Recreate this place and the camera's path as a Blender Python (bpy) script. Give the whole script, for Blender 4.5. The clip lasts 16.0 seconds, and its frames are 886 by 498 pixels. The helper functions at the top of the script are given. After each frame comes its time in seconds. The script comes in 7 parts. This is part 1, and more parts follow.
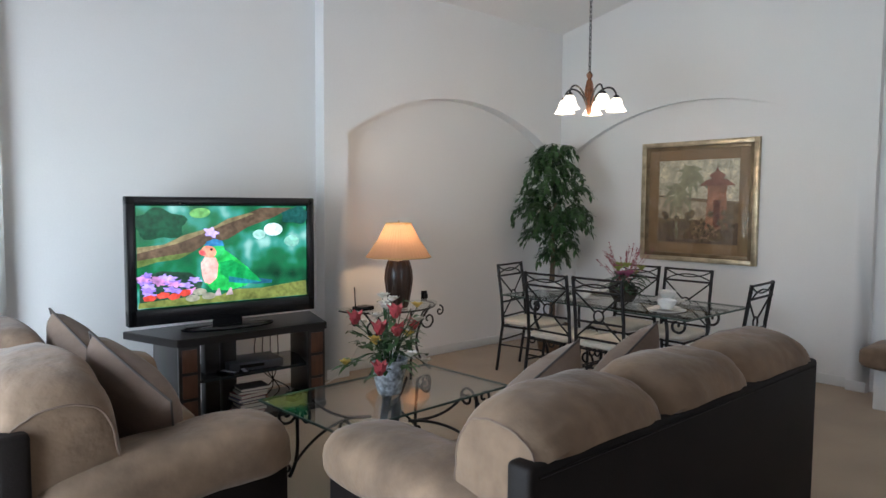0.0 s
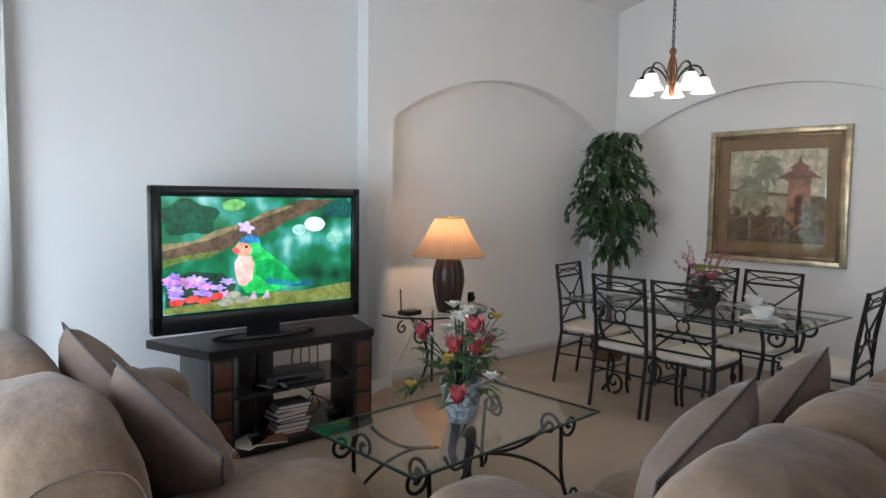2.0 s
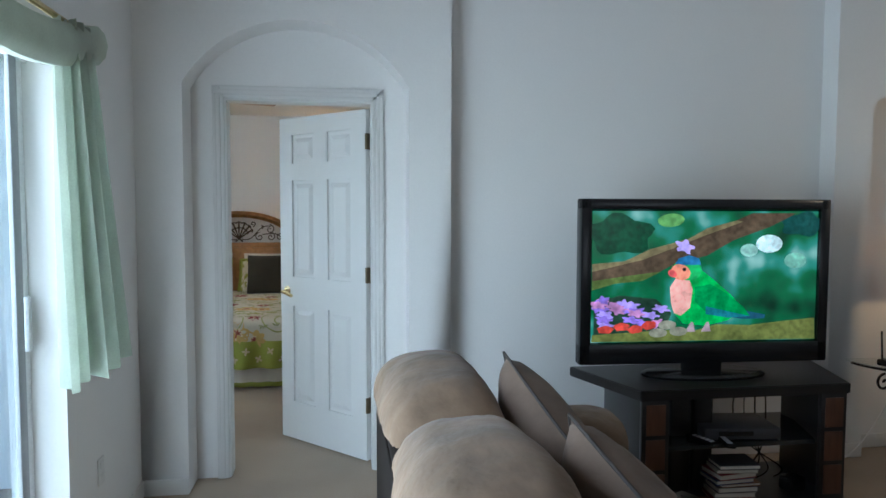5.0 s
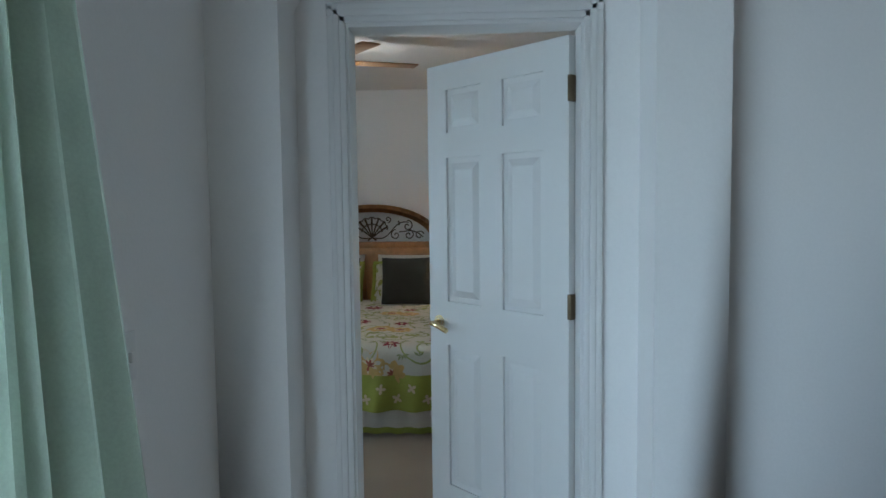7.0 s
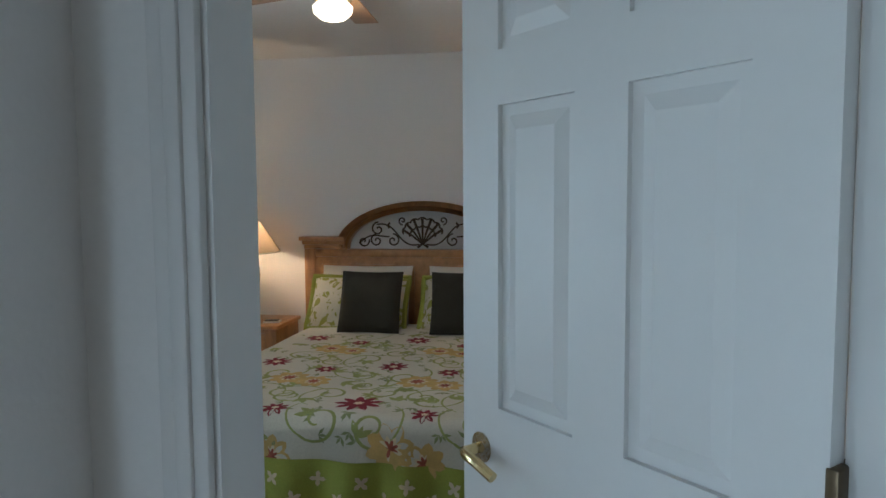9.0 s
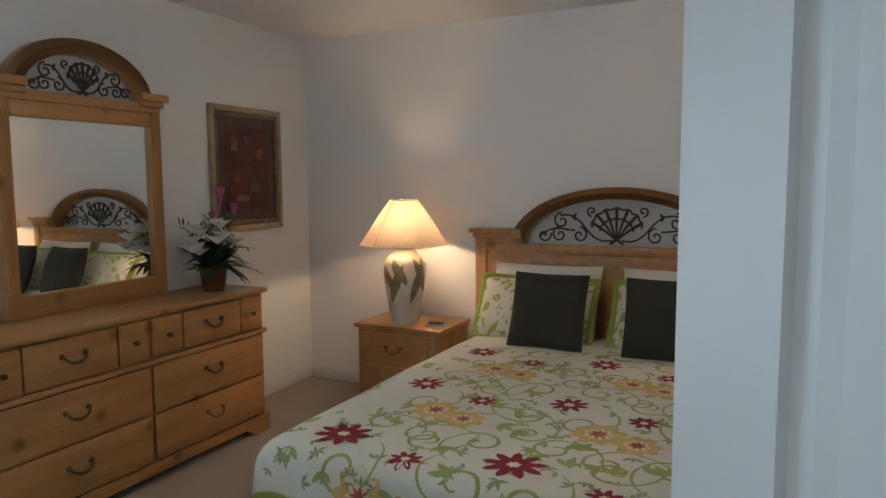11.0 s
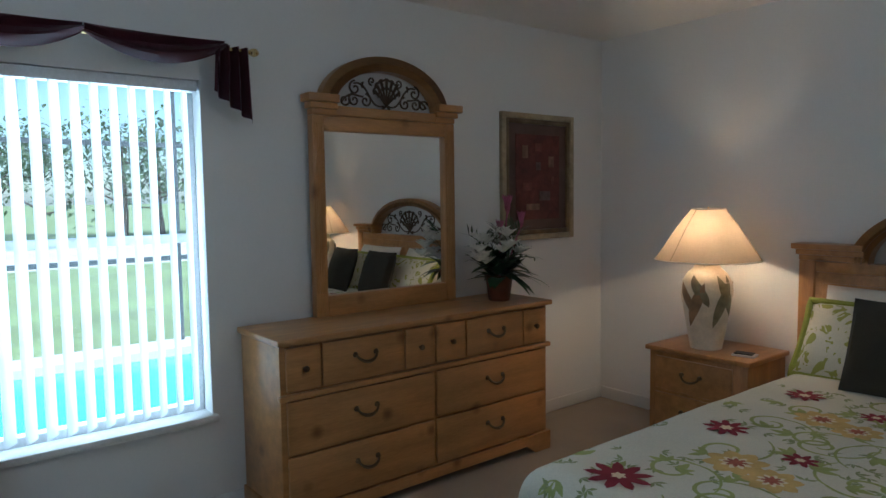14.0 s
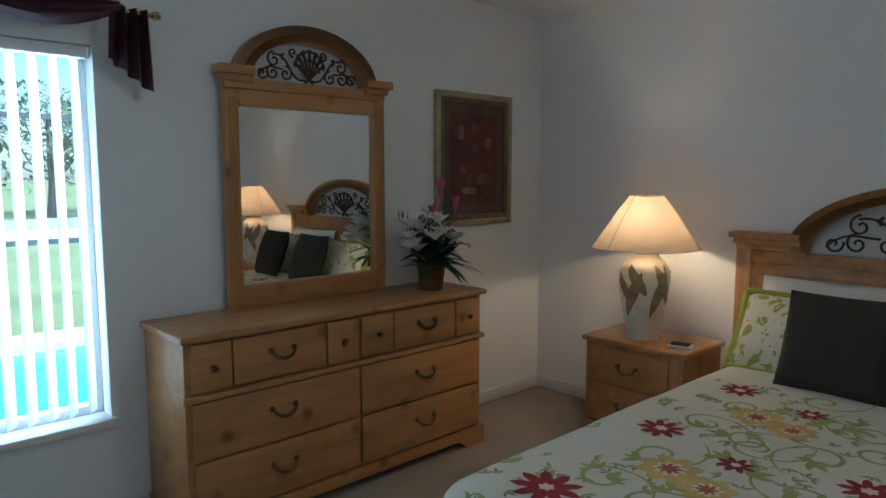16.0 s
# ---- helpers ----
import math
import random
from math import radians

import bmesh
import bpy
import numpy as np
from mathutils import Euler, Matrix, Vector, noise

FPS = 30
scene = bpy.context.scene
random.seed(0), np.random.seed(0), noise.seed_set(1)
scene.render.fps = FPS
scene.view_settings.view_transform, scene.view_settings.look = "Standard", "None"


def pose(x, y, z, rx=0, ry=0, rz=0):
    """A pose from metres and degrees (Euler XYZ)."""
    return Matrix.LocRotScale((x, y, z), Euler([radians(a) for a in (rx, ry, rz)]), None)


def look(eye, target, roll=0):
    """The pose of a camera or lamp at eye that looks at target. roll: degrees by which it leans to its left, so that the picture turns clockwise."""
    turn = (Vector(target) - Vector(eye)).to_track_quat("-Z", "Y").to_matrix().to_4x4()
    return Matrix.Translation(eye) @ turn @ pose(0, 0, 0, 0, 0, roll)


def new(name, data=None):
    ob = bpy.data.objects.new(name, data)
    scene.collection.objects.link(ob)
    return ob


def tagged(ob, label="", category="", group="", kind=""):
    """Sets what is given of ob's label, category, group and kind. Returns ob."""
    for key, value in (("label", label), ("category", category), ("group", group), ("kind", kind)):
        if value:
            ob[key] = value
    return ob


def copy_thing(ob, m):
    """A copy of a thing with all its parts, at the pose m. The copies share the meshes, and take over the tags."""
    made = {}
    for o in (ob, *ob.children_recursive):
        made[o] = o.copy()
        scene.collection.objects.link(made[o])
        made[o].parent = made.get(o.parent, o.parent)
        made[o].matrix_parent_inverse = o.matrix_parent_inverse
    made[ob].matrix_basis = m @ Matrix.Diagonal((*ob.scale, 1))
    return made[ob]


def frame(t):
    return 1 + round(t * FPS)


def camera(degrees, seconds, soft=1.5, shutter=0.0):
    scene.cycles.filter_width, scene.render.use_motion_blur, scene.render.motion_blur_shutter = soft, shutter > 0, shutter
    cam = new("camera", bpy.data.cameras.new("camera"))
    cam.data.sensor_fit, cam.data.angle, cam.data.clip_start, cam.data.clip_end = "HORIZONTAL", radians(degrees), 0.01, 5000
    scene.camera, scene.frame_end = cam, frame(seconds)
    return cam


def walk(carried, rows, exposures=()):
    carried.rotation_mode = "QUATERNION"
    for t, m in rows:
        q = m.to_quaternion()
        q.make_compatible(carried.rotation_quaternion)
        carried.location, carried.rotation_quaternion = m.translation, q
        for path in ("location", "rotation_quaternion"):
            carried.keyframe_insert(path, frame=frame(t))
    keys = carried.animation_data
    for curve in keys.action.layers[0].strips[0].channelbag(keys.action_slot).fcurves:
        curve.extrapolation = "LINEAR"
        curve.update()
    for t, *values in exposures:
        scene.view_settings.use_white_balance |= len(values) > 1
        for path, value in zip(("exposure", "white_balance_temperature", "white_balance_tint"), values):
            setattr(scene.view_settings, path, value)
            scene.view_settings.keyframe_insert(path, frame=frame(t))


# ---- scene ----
cam = camera(66.43, 16.0)
walk(cam, [
    (0.0, pose(0.441, 0.734, 1.489, 86.16, -0.36, -41.69)),
    (0.5, pose(0.551, 0.931, 1.468, 86.14, -0.12, -39.63)),
    (1.0, pose(0.624, 1.081, 1.464, 86.01, -0.48, -37.51)),
    (1.5, pose(0.619, 1.248, 1.476, 85.63, -0.95, -37.28)),
    (2.0, pose(0.579, 1.399, 1.483, 85.55, -0.78, -40.78)),
    (2.5, pose(0.565, 1.453, 1.483, 85.67, -0.61, -43.20)),
    (3.0, pose(0.560, 1.474, 1.485, 85.88, -0.53, -44.90)),
    (3.5, pose(0.543, 1.506, 1.476, 86.20, -0.46, -41.44)),
    (4.0, pose(0.545, 1.580, 1.470, 85.99, -0.56, -31.23)),
    (4.5, pose(0.586, 1.773, 1.472, 85.46, -0.09, -19.46)),
    (5.0, pose(0.612, 1.997, 1.466, 86.68, -0.15, -8.39)),
    (5.2, pose(0.605, 2.100, 1.462, 86.51, -0.15, -5.41)),
    (7.3, pose(0.389, 3.741, 1.469, 85.69, 0.73, 2.55)),
    (7.5, pose(0.386, 3.908, 1.472, 85.49, 0.89, 2.60)),
    (7.8, pose(0.410, 4.175, 1.467, 85.67, 0.93, 3.73)),
    (8.2, pose(0.413, 4.477, 1.466, 85.76, 0.81, 5.23)),
    (10.3, pose(0.350, 5.630, 1.476, 84.74, -0.11, 20.04)),
    (10.5, pose(0.333, 5.697, 1.483, 84.53, -0.04, 21.95)),
    (11.0, pose(0.291, 5.799, 1.479, 84.39, 0.38, 26.07)),
    (11.5, pose(0.264, 5.928, 1.480, 84.10, 0.63, 30.67)),
    (12.0, pose(0.247, 6.022, 1.478, 83.98, 0.13, 35.49)),
    (12.5, pose(0.240, 6.077, 1.471, 84.34, 0.25, 39.86)),
    (13.0, pose(0.235, 6.090, 1.465, 84.85, 0.19, 42.43)),
    (13.5, pose(0.209, 6.073, 1.468, 85.19, 0.23, 45.88)),
    (14.0, pose(0.202, 6.055, 1.461, 85.54, 0.77, 51.43)),
    (14.5, pose(0.203, 6.048, 1.465, 85.46, 1.14, 56.67)),
    (15.0, pose(0.201, 6.084, 1.460, 84.91, 0.74, 54.60)),
    (15.5, pose(0.160, 6.145, 1.462, 84.21, 0.23, 49.22)),
    (16.0, pose(0.093, 6.260, 1.477, 83.82, 0.01, 46.93)),
], exposures=[(0.0, 2.1, 5780, 12), (3.5, 2.06, 5720, 11), (4.0, 1.85, 5600, 8), (4.4, 1.5, 5550, 7), (5.0, 1.3, 5420, 6), (7.3, 0.72, 5200, 4), (8.2, 0.65, 5200, 4), (10.3, 0.76, 5600, 9),
    (11.0, 0.98, 5600, 9), (11.5, 1.38, 5550, 9), (12.3, 1.46, 5450, 7), (13.0, 1.12, 5400, 6), (13.5, 0.86, 5150, 5), (14.0, 0.38, 5000, 4), (14.5, -0.15, 4620, 0), (15.0, -0.22, 4600, -4), (15.6, 0.1, 4750, -1), (16.0, 0.52, 4900, 1)])

# ---------------------------------------------------------------- light
world = bpy.data.worlds.new("sky")
scene.world = world
world.use_nodes = True
wn = world.node_tree.nodes
sky = wn.new("ShaderNodeTexSky")
sky.sky_type = "NISHITA"
sky.sun_disc = False
SUN_EL, SUN_AZ = radians(58), radians(70)
sky.sun_elevation, sky.sun_rotation = SUN_EL, SUN_AZ
wn["Background"].inputs[1].default_value = 0.15
world.node_tree.links.new(sky.outputs[0], wn["Background"].inputs[0])

sun = new("sun", bpy.data.lights.new("sun", "SUN"))
sun.data.energy, sun.data.angle, sun.data.color = 5.0, radians(0.6), (1, 0.95, 0.88)
sun.matrix_world = look((20 * math.sin(SUN_AZ) * math.cos(SUN_EL), 20 * math.cos(SUN_AZ) * math.cos(SUN_EL), 20 * math.sin(SUN_EL)), (0, 0, 0))


def area(name, eye, target, w, h, watts, col=(1, 1, 1)):
    ob = new(name, bpy.data.lights.new(name, "AREA"))
    ob.data.shape, ob.data.size, ob.data.size_y, ob.data.energy, ob.data.color = "RECTANGLE", w, h, watts, col
    ob.matrix_world = look(eye, target)
    return ob


def bulb(name, at, watts, col, r=0.03):
    ob = new(name, bpy.data.lights.new(name, "POINT"))
    ob.data.energy, ob.data.color, ob.data.shadow_soft_size = watts, col, r
    ob.location = at
    return ob


# sky light through the sliding door and the bedroom window
area("daylight_slider", (-0.56, 3.3, 1.05), (2, 3.3, 0.95), 2.5, 1.95, 37, (0.90, 0.97, 1.0))
area("daylight_window", (-2.97, 6.66, 1.22), (0, 6.66, 1.0), 0.86, 1.45, 17, (0.84, 0.95, 1.0))
# added fill light before the closed south wall, which has no window
area("fill_back", (3.2, -2.46, 1.5), (3.2, 3, 1.2), 3.2, 1.8, 5.0, (1.0, 0.98, 0.95))
WARM = (1.0, 0.66, 0.36)
bulb("bulb_console", (3.93, 5.22, 1.2), 1.5, WARM)
bulb("bulb_bedside", (-1.84, 9.56, 1.2), 6.0, WARM)
bulb("bulb_bedside_far", (0.72, 9.56, 1.2), 6.0, WARM)
bulb("bulb_fan", (-0.52, 7.8, 2.2), 7.5, (1.0, 0.88, 0.74), 0.06)

# ---------------------------------------------------------------- materials


def mat(name, col, rough=0.6, var=0.1, scale=3.0, fine=60.0, bump=0.1, metal=0.0, stretch=(1, 1, 1), spec=0.5, sheen=0.0, fvar=0.06, dist=0.002):
    """Two scales of colour variation, and fine relief, all in metres of object space."""
    m = bpy.data.materials.new(name)
    m.use_nodes = True
    n, l = m.node_tree.nodes, m.node_tree.links
    b = n["Principled BSDF"]
    co, mp = n.new("ShaderNodeTexCoord"), n.new("ShaderNodeMapping")
    mp.inputs["Scale"].default_value = stretch
    l.new(co.outputs["Object"], mp.inputs[0])
    t1, t2 = n.new("ShaderNodeTexNoise"), n.new("ShaderNodeTexNoise")
    t1.inputs["Scale"].default_value, t2.inputs["Scale"].default_value = scale, fine
    t1.inputs["Detail"].default_value, t2.inputs["Detail"].default_value = 4, 3
    for t in (t1, t2):
        l.new(mp.outputs[0], t.inputs["Vector"])
    r1 = n.new("ShaderNodeMapRange")
    r1.inputs[1].default_value, r1.inputs[2].default_value = 0.3, 0.7
    r1.inputs[3].default_value, r1.inputs[4].default_value = 1 - var, 1 + var
    r2 = n.new("ShaderNodeMapRange")
    r2.inputs[1].default_value, r2.inputs[2].default_value = 0.3, 0.7
    r2.inputs[3].default_value, r2.inputs[4].default_value = 1 - fvar, 1 + fvar
    l.new(t1.outputs[0], r1.inputs[0])
    l.new(t2.outputs[0], r2.inputs[0])
    mu = n.new("ShaderNodeMath")
    mu.operation = "MULTIPLY"
    l.new(r1.outputs[0], mu.inputs[0])
    l.new(r2.outputs[0], mu.inputs[1])
    sc = n.new("ShaderNodeVectorMath")
    sc.operation = "SCALE"
    sc.inputs[0].default_value = col
    l.new(mu.outputs[0], sc.inputs["Scale"])
    l.new(sc.outputs[0], b.inputs["Base Color"])
    b.inputs["Roughness"].default_value, b.inputs["Metallic"].default_value = rough, metal
    b.inputs["Specular IOR Level"].default_value = spec
    if sheen:
        b.inputs["Sheen Weight"].default_value = sheen
        b.inputs["Sheen Roughness"].default_value = 0.4
    if bump:
        bp = n.new("ShaderNodeBump")
        bp.inputs["Strength"].default_value, bp.inputs["Distance"].default_value = bump, dist
        l.new(t2.outputs[0], bp.inputs["Height"])
        l.new(bp.outputs[0], b.inputs["Normal"])
    return m


def glow(name, col, power):
    m = bpy.data.materials.new(name)
    m.use_nodes = True
    b = m.node_tree.nodes["Principled BSDF"]
    b.inputs["Base Color"].default_value = (*col, 1)
    b.inputs["Emission Color"].default_value = (*col, 1)
    b.inputs["Emission Strength"].default_value = power
    b.inputs["Roughness"].default_value = 0.5
    return m


def shade_mat(name, col, share):
    """Lamp shade cloth, which lets part of the bulb's light through."""
    m = mat(name, col, 0.9, 0.06, 12, 160, 0.15)
    n, l = m.node_tree.nodes, m.node_tree.links
    t, x = n.new("ShaderNodeBsdfTranslucent"), n.new("ShaderNodeMixShader")
    t.inputs[0].default_value = (*col, 1)
    x.inputs[0].default_value = share
    l.new(n["Principled BSDF"].outputs[0], x.inputs[1])
    l.new(t.outputs[0], x.inputs[2])
    l.new(x.outputs[0], n["Material Output"].inputs[0])
    return m


def glass_mat(name, col=(1, 1, 1)):
    """Thin clear glass: it lets light straight through and mirrors by its angle."""
    m = bpy.data.materials.new(name)
    m.use_nodes = True
    n, l = m.node_tree.nodes, m.node_tree.links
    n.remove(n["Principled BSDF"])
    t, g, f, x = n.new("ShaderNodeBsdfTransparent"), n.new("ShaderNodeBsdfGlossy"), n.new("ShaderNodeLayerWeight"), n.new("ShaderNodeMixShader")
    p, q = n.new("ShaderNodeMath"), n.new("ShaderNodeMath")
    p.operation, q.operation = "POWER", "MULTIPLY_ADD"
    p.inputs[1].default_value, q.inputs[1].default_value, q.inputs[2].default_value = 4.0, 0.55, 0.03
    t.inputs[0].default_value = (*col, 1)
    g.inputs["Roughness"].default_value = 0.01
    f.inputs[0].default_value = 0.5
    l.new(f.outputs["Facing"], p.inputs[0])
    l.new(p.outputs[0], q.inputs[0])
    l.new(q.outputs[0], x.inputs[0])
    l.new(t.outputs[0], x.inputs[1])
    l.new(g.outputs[0], x.inputs[2])
    l.new(x.outputs[0], n["Material Output"].inputs[0])
    return m


WALL = mat("wall_paint", (0.78, 0.77, 0.755), 0.75, 0.02, 0.8, 90, 0.25, fvar=0.012, dist=0.0015)
CEIL = mat("ceiling_paint", (0.80, 0.785, 0.765), 0.9, 0.02, 1, 70, 0.5, fvar=0.02, dist=0.003)
TRIM = mat("trim_paint", (0.68, 0.675, 0.66), 0.42, 0.015, 1.5, 40, 0.03, fvar=0.006)
CARPET = mat("carpet", (0.36, 0.28, 0.20), 0.95, 0.10, 2.2, 220, 0.9, fvar=0.2, dist=0.006, sheen=0.2)
SUEDE = mat("suede", (0.180, 0.118, 0.073), 0.92, 0.3, 4.5, 14, 0.5, sheen=0.15, fvar=0.1, dist=0.015)
SUEDE_D = mat("suede_dark", (0.155, 0.106, 0.076), 0.9, 0.18, 5, 30, 0.3, sheen=0.12, fvar=0.06, dist=0.01)
LEATHER = mat("leather", (0.010, 0.0075, 0.0065), 0.55, 0.2, 4, 120, 0.3, spec=0.12)
PIPING = mat("piping", (0.05, 0.04, 0.035), 0.7, 0.1, 8, 90, 0.1)
IRON = mat("iron", (0.028, 0.026, 0.026), 0.45, 0.2, 20, 150, 0.3, metal=0.7)
BLACKWOOD = mat("black_wood", (0.012, 0.010, 0.010), 0.3, 0.2, 6, 80, 0.06, stretch=(1, 8, 8))
REDWOOD = mat("red_wood", (0.085, 0.033, 0.016), 0.4, 0.25, 6, 60, 0.1, stretch=(6, 6, 1))
PLASTIC = mat("black_plastic", (0.008, 0.008, 0.009), 0.22, 0.1, 6, 60, 0.02)
PINE = mat("pine", (0.41, 0.205, 0.070), 0.38, 0.2, 3, 34, 0.08, stretch=(6, 0.7, 6), fvar=0.1)
PINE_Z = mat("pine_upright", (0.41, 0.205, 0.070), 0.38, 0.2, 3, 34, 0.08, stretch=(6, 6, 0.7), fvar=0.1)


def knots(m, scale):
    """Sparse dark knots in a pine board."""
    n, l = m.node_tree.nodes, m.node_tree.links
    b = n["Principled BSDF"]
    src = b.inputs["Base Color"].links[0].from_socket
    co, vo, mr, mx = n.new("ShaderNodeTexCoord"), n.new("ShaderNodeTexVoronoi"), n.new("ShaderNodeMapRange"), n.new("ShaderNodeMixRGB")
    vo.inputs["Scale"].default_value = scale
    mr.inputs[1].default_value, mr.inputs[2].default_value, mr.inputs[3].default_value, mr.inputs[4].default_value = 0.05, 0.20, 0.75, 0.0
    mx.inputs[2].default_value = (0.11, 0.036, 0.012, 1)
    l.new(co.outputs["Object"], vo.inputs["Vector"])
    l.new(vo.outputs["Distance"], mr.inputs[0])
    l.new(mr.outputs[0], mx.inputs[0])
    l.new(src, mx.inputs[1])
    l.new(mx.outputs[0], b.inputs["Base Color"])
    b.inputs["Roughness"].default_value = 0.32


knots(PINE, 5.0)
knots(PINE_Z, 4.0)
BRASS_D = mat("dark_brass", (0.16, 0.12, 0.075), 0.4, 0.2, 20, 90, 0.1, metal=0.9)
BRASS = mat("brass", (0.70, 0.55, 0.28), 0.2, 0.1, 20, 90, 0.05, metal=1.0)
LINEN = mat("linen", (0.74, 0.70, 0.62), 0.9, 0.04, 4, 200, 0.3)
GLASS = glass_mat("clear_glass", (0.97, 0.99, 0.98))
GLASS_E = mat("glass_edge", (0.03, 0.06, 0.05), 0.35, 0.1, 5, 40, 0.0)
MIRROR = bpy.data.materials.new("mirror")
MIRROR.use_nodes = True
MIRROR.node_tree.nodes["Principled BSDF"].inputs["Metallic"].default_value = 1
MIRROR.node_tree.nodes["Principled BSDF"].inputs["Roughness"].default_value = 0.01
MIRROR.node_tree.nodes["Principled BSDF"].inputs["Base Color"].default_value = (0.86, 0.88, 0.87, 1)

# ---------------------------------------------------------------- mesh helpers


def thing(name, label, category, at=(0, 0, 0), rz=0, group=""):
    ob = new(name)
    ob.empty_display_size = 0.1
    ob.matrix_world = pose(*at, 0, 0, rz)
    return tagged(ob, label, category, group)


def part(name, bm, material, parent=None, label="", soft=True):
    me = bpy.data.meshes.new(name)
    bmesh.ops.recalc_face_normals(bm, faces=bm.faces[:])
    if soft:
        for f in bm.faces:
            f.smooth = True
        for e in bm.edges:
            if len(e.link_faces) == 2 and e.calc_face_angle(0) > 0.6:
                e.smooth = False
    bm.to_mesh(me)
    bm.free()
    me.materials.append(material)
    ob = new(name, me)
    if parent:
        ob.parent = parent
    if label:
        tagged(ob, label)
    return ob


def structure(name, bm, material, label, category):
    return tagged(part(name, bm, material), label, category, kind="structure")


def box(bm, x0, y0, z0, x1, y1, z1, bev=0.0, seg=2):
    vs = bmesh.ops.create_cube(bm, size=1, matrix=Matrix.LocRotScale(((x0 + x1) / 2, (y0 + y1) / 2, (z0 + z1) / 2), None, (abs(x1 - x0), abs(y1 - y0), abs(z1 - z0))))["verts"]
    if bev:
        es = {e for v in vs for e in v.link_edges}
        bmesh.ops.bevel(bm, geom=list(es), offset=bev, segments=seg, profile=0.5, affect="EDGES")
    return vs


def bx(*a, **k):
    bm = bmesh.new()
    box(bm, *a, **k)
    return bm


def prism(bm, pts, axis, a, b):
    """A flat outline pushed along an axis: pts are (y, z), (x, z) or (x, y)."""
    def at(p, d):
        return {"x": (d, p[0], p[1]), "y": (p[0], d, p[1]), "z": (p[0], p[1], d)}[axis]
    lo, hi = [bm.verts.new(at(p, a)) for p in pts], [bm.verts.new(at(p, b)) for p in pts]
    bm.faces.new(lo)
    bm.faces.new(hi[::-1])
    for i in range(len(pts)):
        j = (i + 1) % len(pts)
        bm.faces.new((lo[i], hi[i], hi[j], lo[j]))


def tube(bm, pts, r, sides=8, closed=False, taper=None):
    pts = [Vector(p) for p in pts]
    n, rings, up = len(pts), [], Vector((0, 0, 1))
    prev = None
    for i, p in enumerate(pts):
        a = pts[i - 1] if (i or closed) else p
        b = pts[(i + 1) % n] if (i < n - 1 or closed) else p
        d = (b - a).normalized() if (b - a).length > 1e-9 else Vector((0, 0, 1))
        side = d.cross(prev if prev else (up if abs(d.z) < 0.9 else Vector((1, 0, 0)))).normalized()
        top = side.cross(d).normalized()
        prev = top
        rr = r if taper is None else r * taper(i / max(1, n - 1))
        rings.append([bm.verts.new(p + rr * (math.cos(t) * side + math.sin(t) * top)) for t in [math.tau * k / sides for k in range(sides)]])
    for i in range(n if closed else n - 1):
        q, w = rings[i], rings[(i + 1) % n]
        for k in range(sides):
            bm.faces.new((q[k], q[(k + 1) % sides], w[(k + 1) % sides], w[k]))
    if not closed:
        bm.faces.new(rings[0][::-1])
        bm.faces.new(rings[-1])


def tb(pts, r, sides=8, closed=False, taper=None):
    bm = bmesh.new()
    tube(bm, pts, r, sides, closed, taper)
    return bm


def lathe(bm, prof, segs=28, at=(0, 0, 0), wave=None):
    rings = []
    for r, z in prof:
        ring = []
        for k in range(segs):
            a = math.tau * k / segs
            rr = r * (1 + (wave(a, z) if wave else 0))
            ring.append(bm.verts.new((at[0] + rr * math.cos(a), at[1] + rr * math.sin(a), at[2] + z)))
        rings.append(ring)
    for q, w in zip(rings, rings[1:]):
        for k in range(segs):
            bm.faces.new((q[k], q[(k + 1) % segs], w[(k + 1) % segs], w[k]))
    bm.faces.new(rings[0][::-1])
    bm.faces.new(rings[-1])


def lt(prof, segs=28, at=(0, 0, 0), wave=None):
    bm = bmesh.new()
    lathe(bm, prof, segs, at, wave)
    return bm


def puff(bm, m, sx, sy, sz, ex=0.45, ez=0.7, lump=0.02, seed=0.0, nu=36, nv=18):
    """A stuffed cushion: a rounded block with soft dents. sx, sy, sz are half sizes."""
    def sp(v, e):
        return math.copysign(abs(v) ** e, v)
    rows = []
    for j in range(nv + 1):
        ph = -math.pi / 2 + math.pi * j / nv
        row = []
        for i in range(nu):
            th = math.tau * i / nu
            cz, c = sp(math.sin(ph), ez), abs(math.cos(ph)) ** ez
            v = Vector((sx * c * sp(math.cos(th), ex), sy * c * sp(math.sin(th), ex), sz * cz))
            k = noise.noise(v * 4.0 + Vector((seed, seed * 2, 1))) + 0.5 * noise.noise(v * 11.0 + Vector((seed, 3, seed)))
            v += v.normalized() * lump * k
            row.append(bm.verts.new(m @ v))
            if j in (0, nv):
                break
        rows.append(row)
    for q, w in zip(rows, rows[1:]):
        for i in range(nu):
            a, b, c, d = q[i % len(q)], q[(i + 1) % len(q)], w[(i + 1) % len(w)], w[i % len(w)]
            f = []
            for v in (a, b, c, d):
                if v not in f:
                    f.append(v)
            if len(f) > 2:
                bm.faces.new(f)


def pf(m, *a, **k):
    bm = bmesh.new()
    puff(bm, m, *a, **k)
    return bm


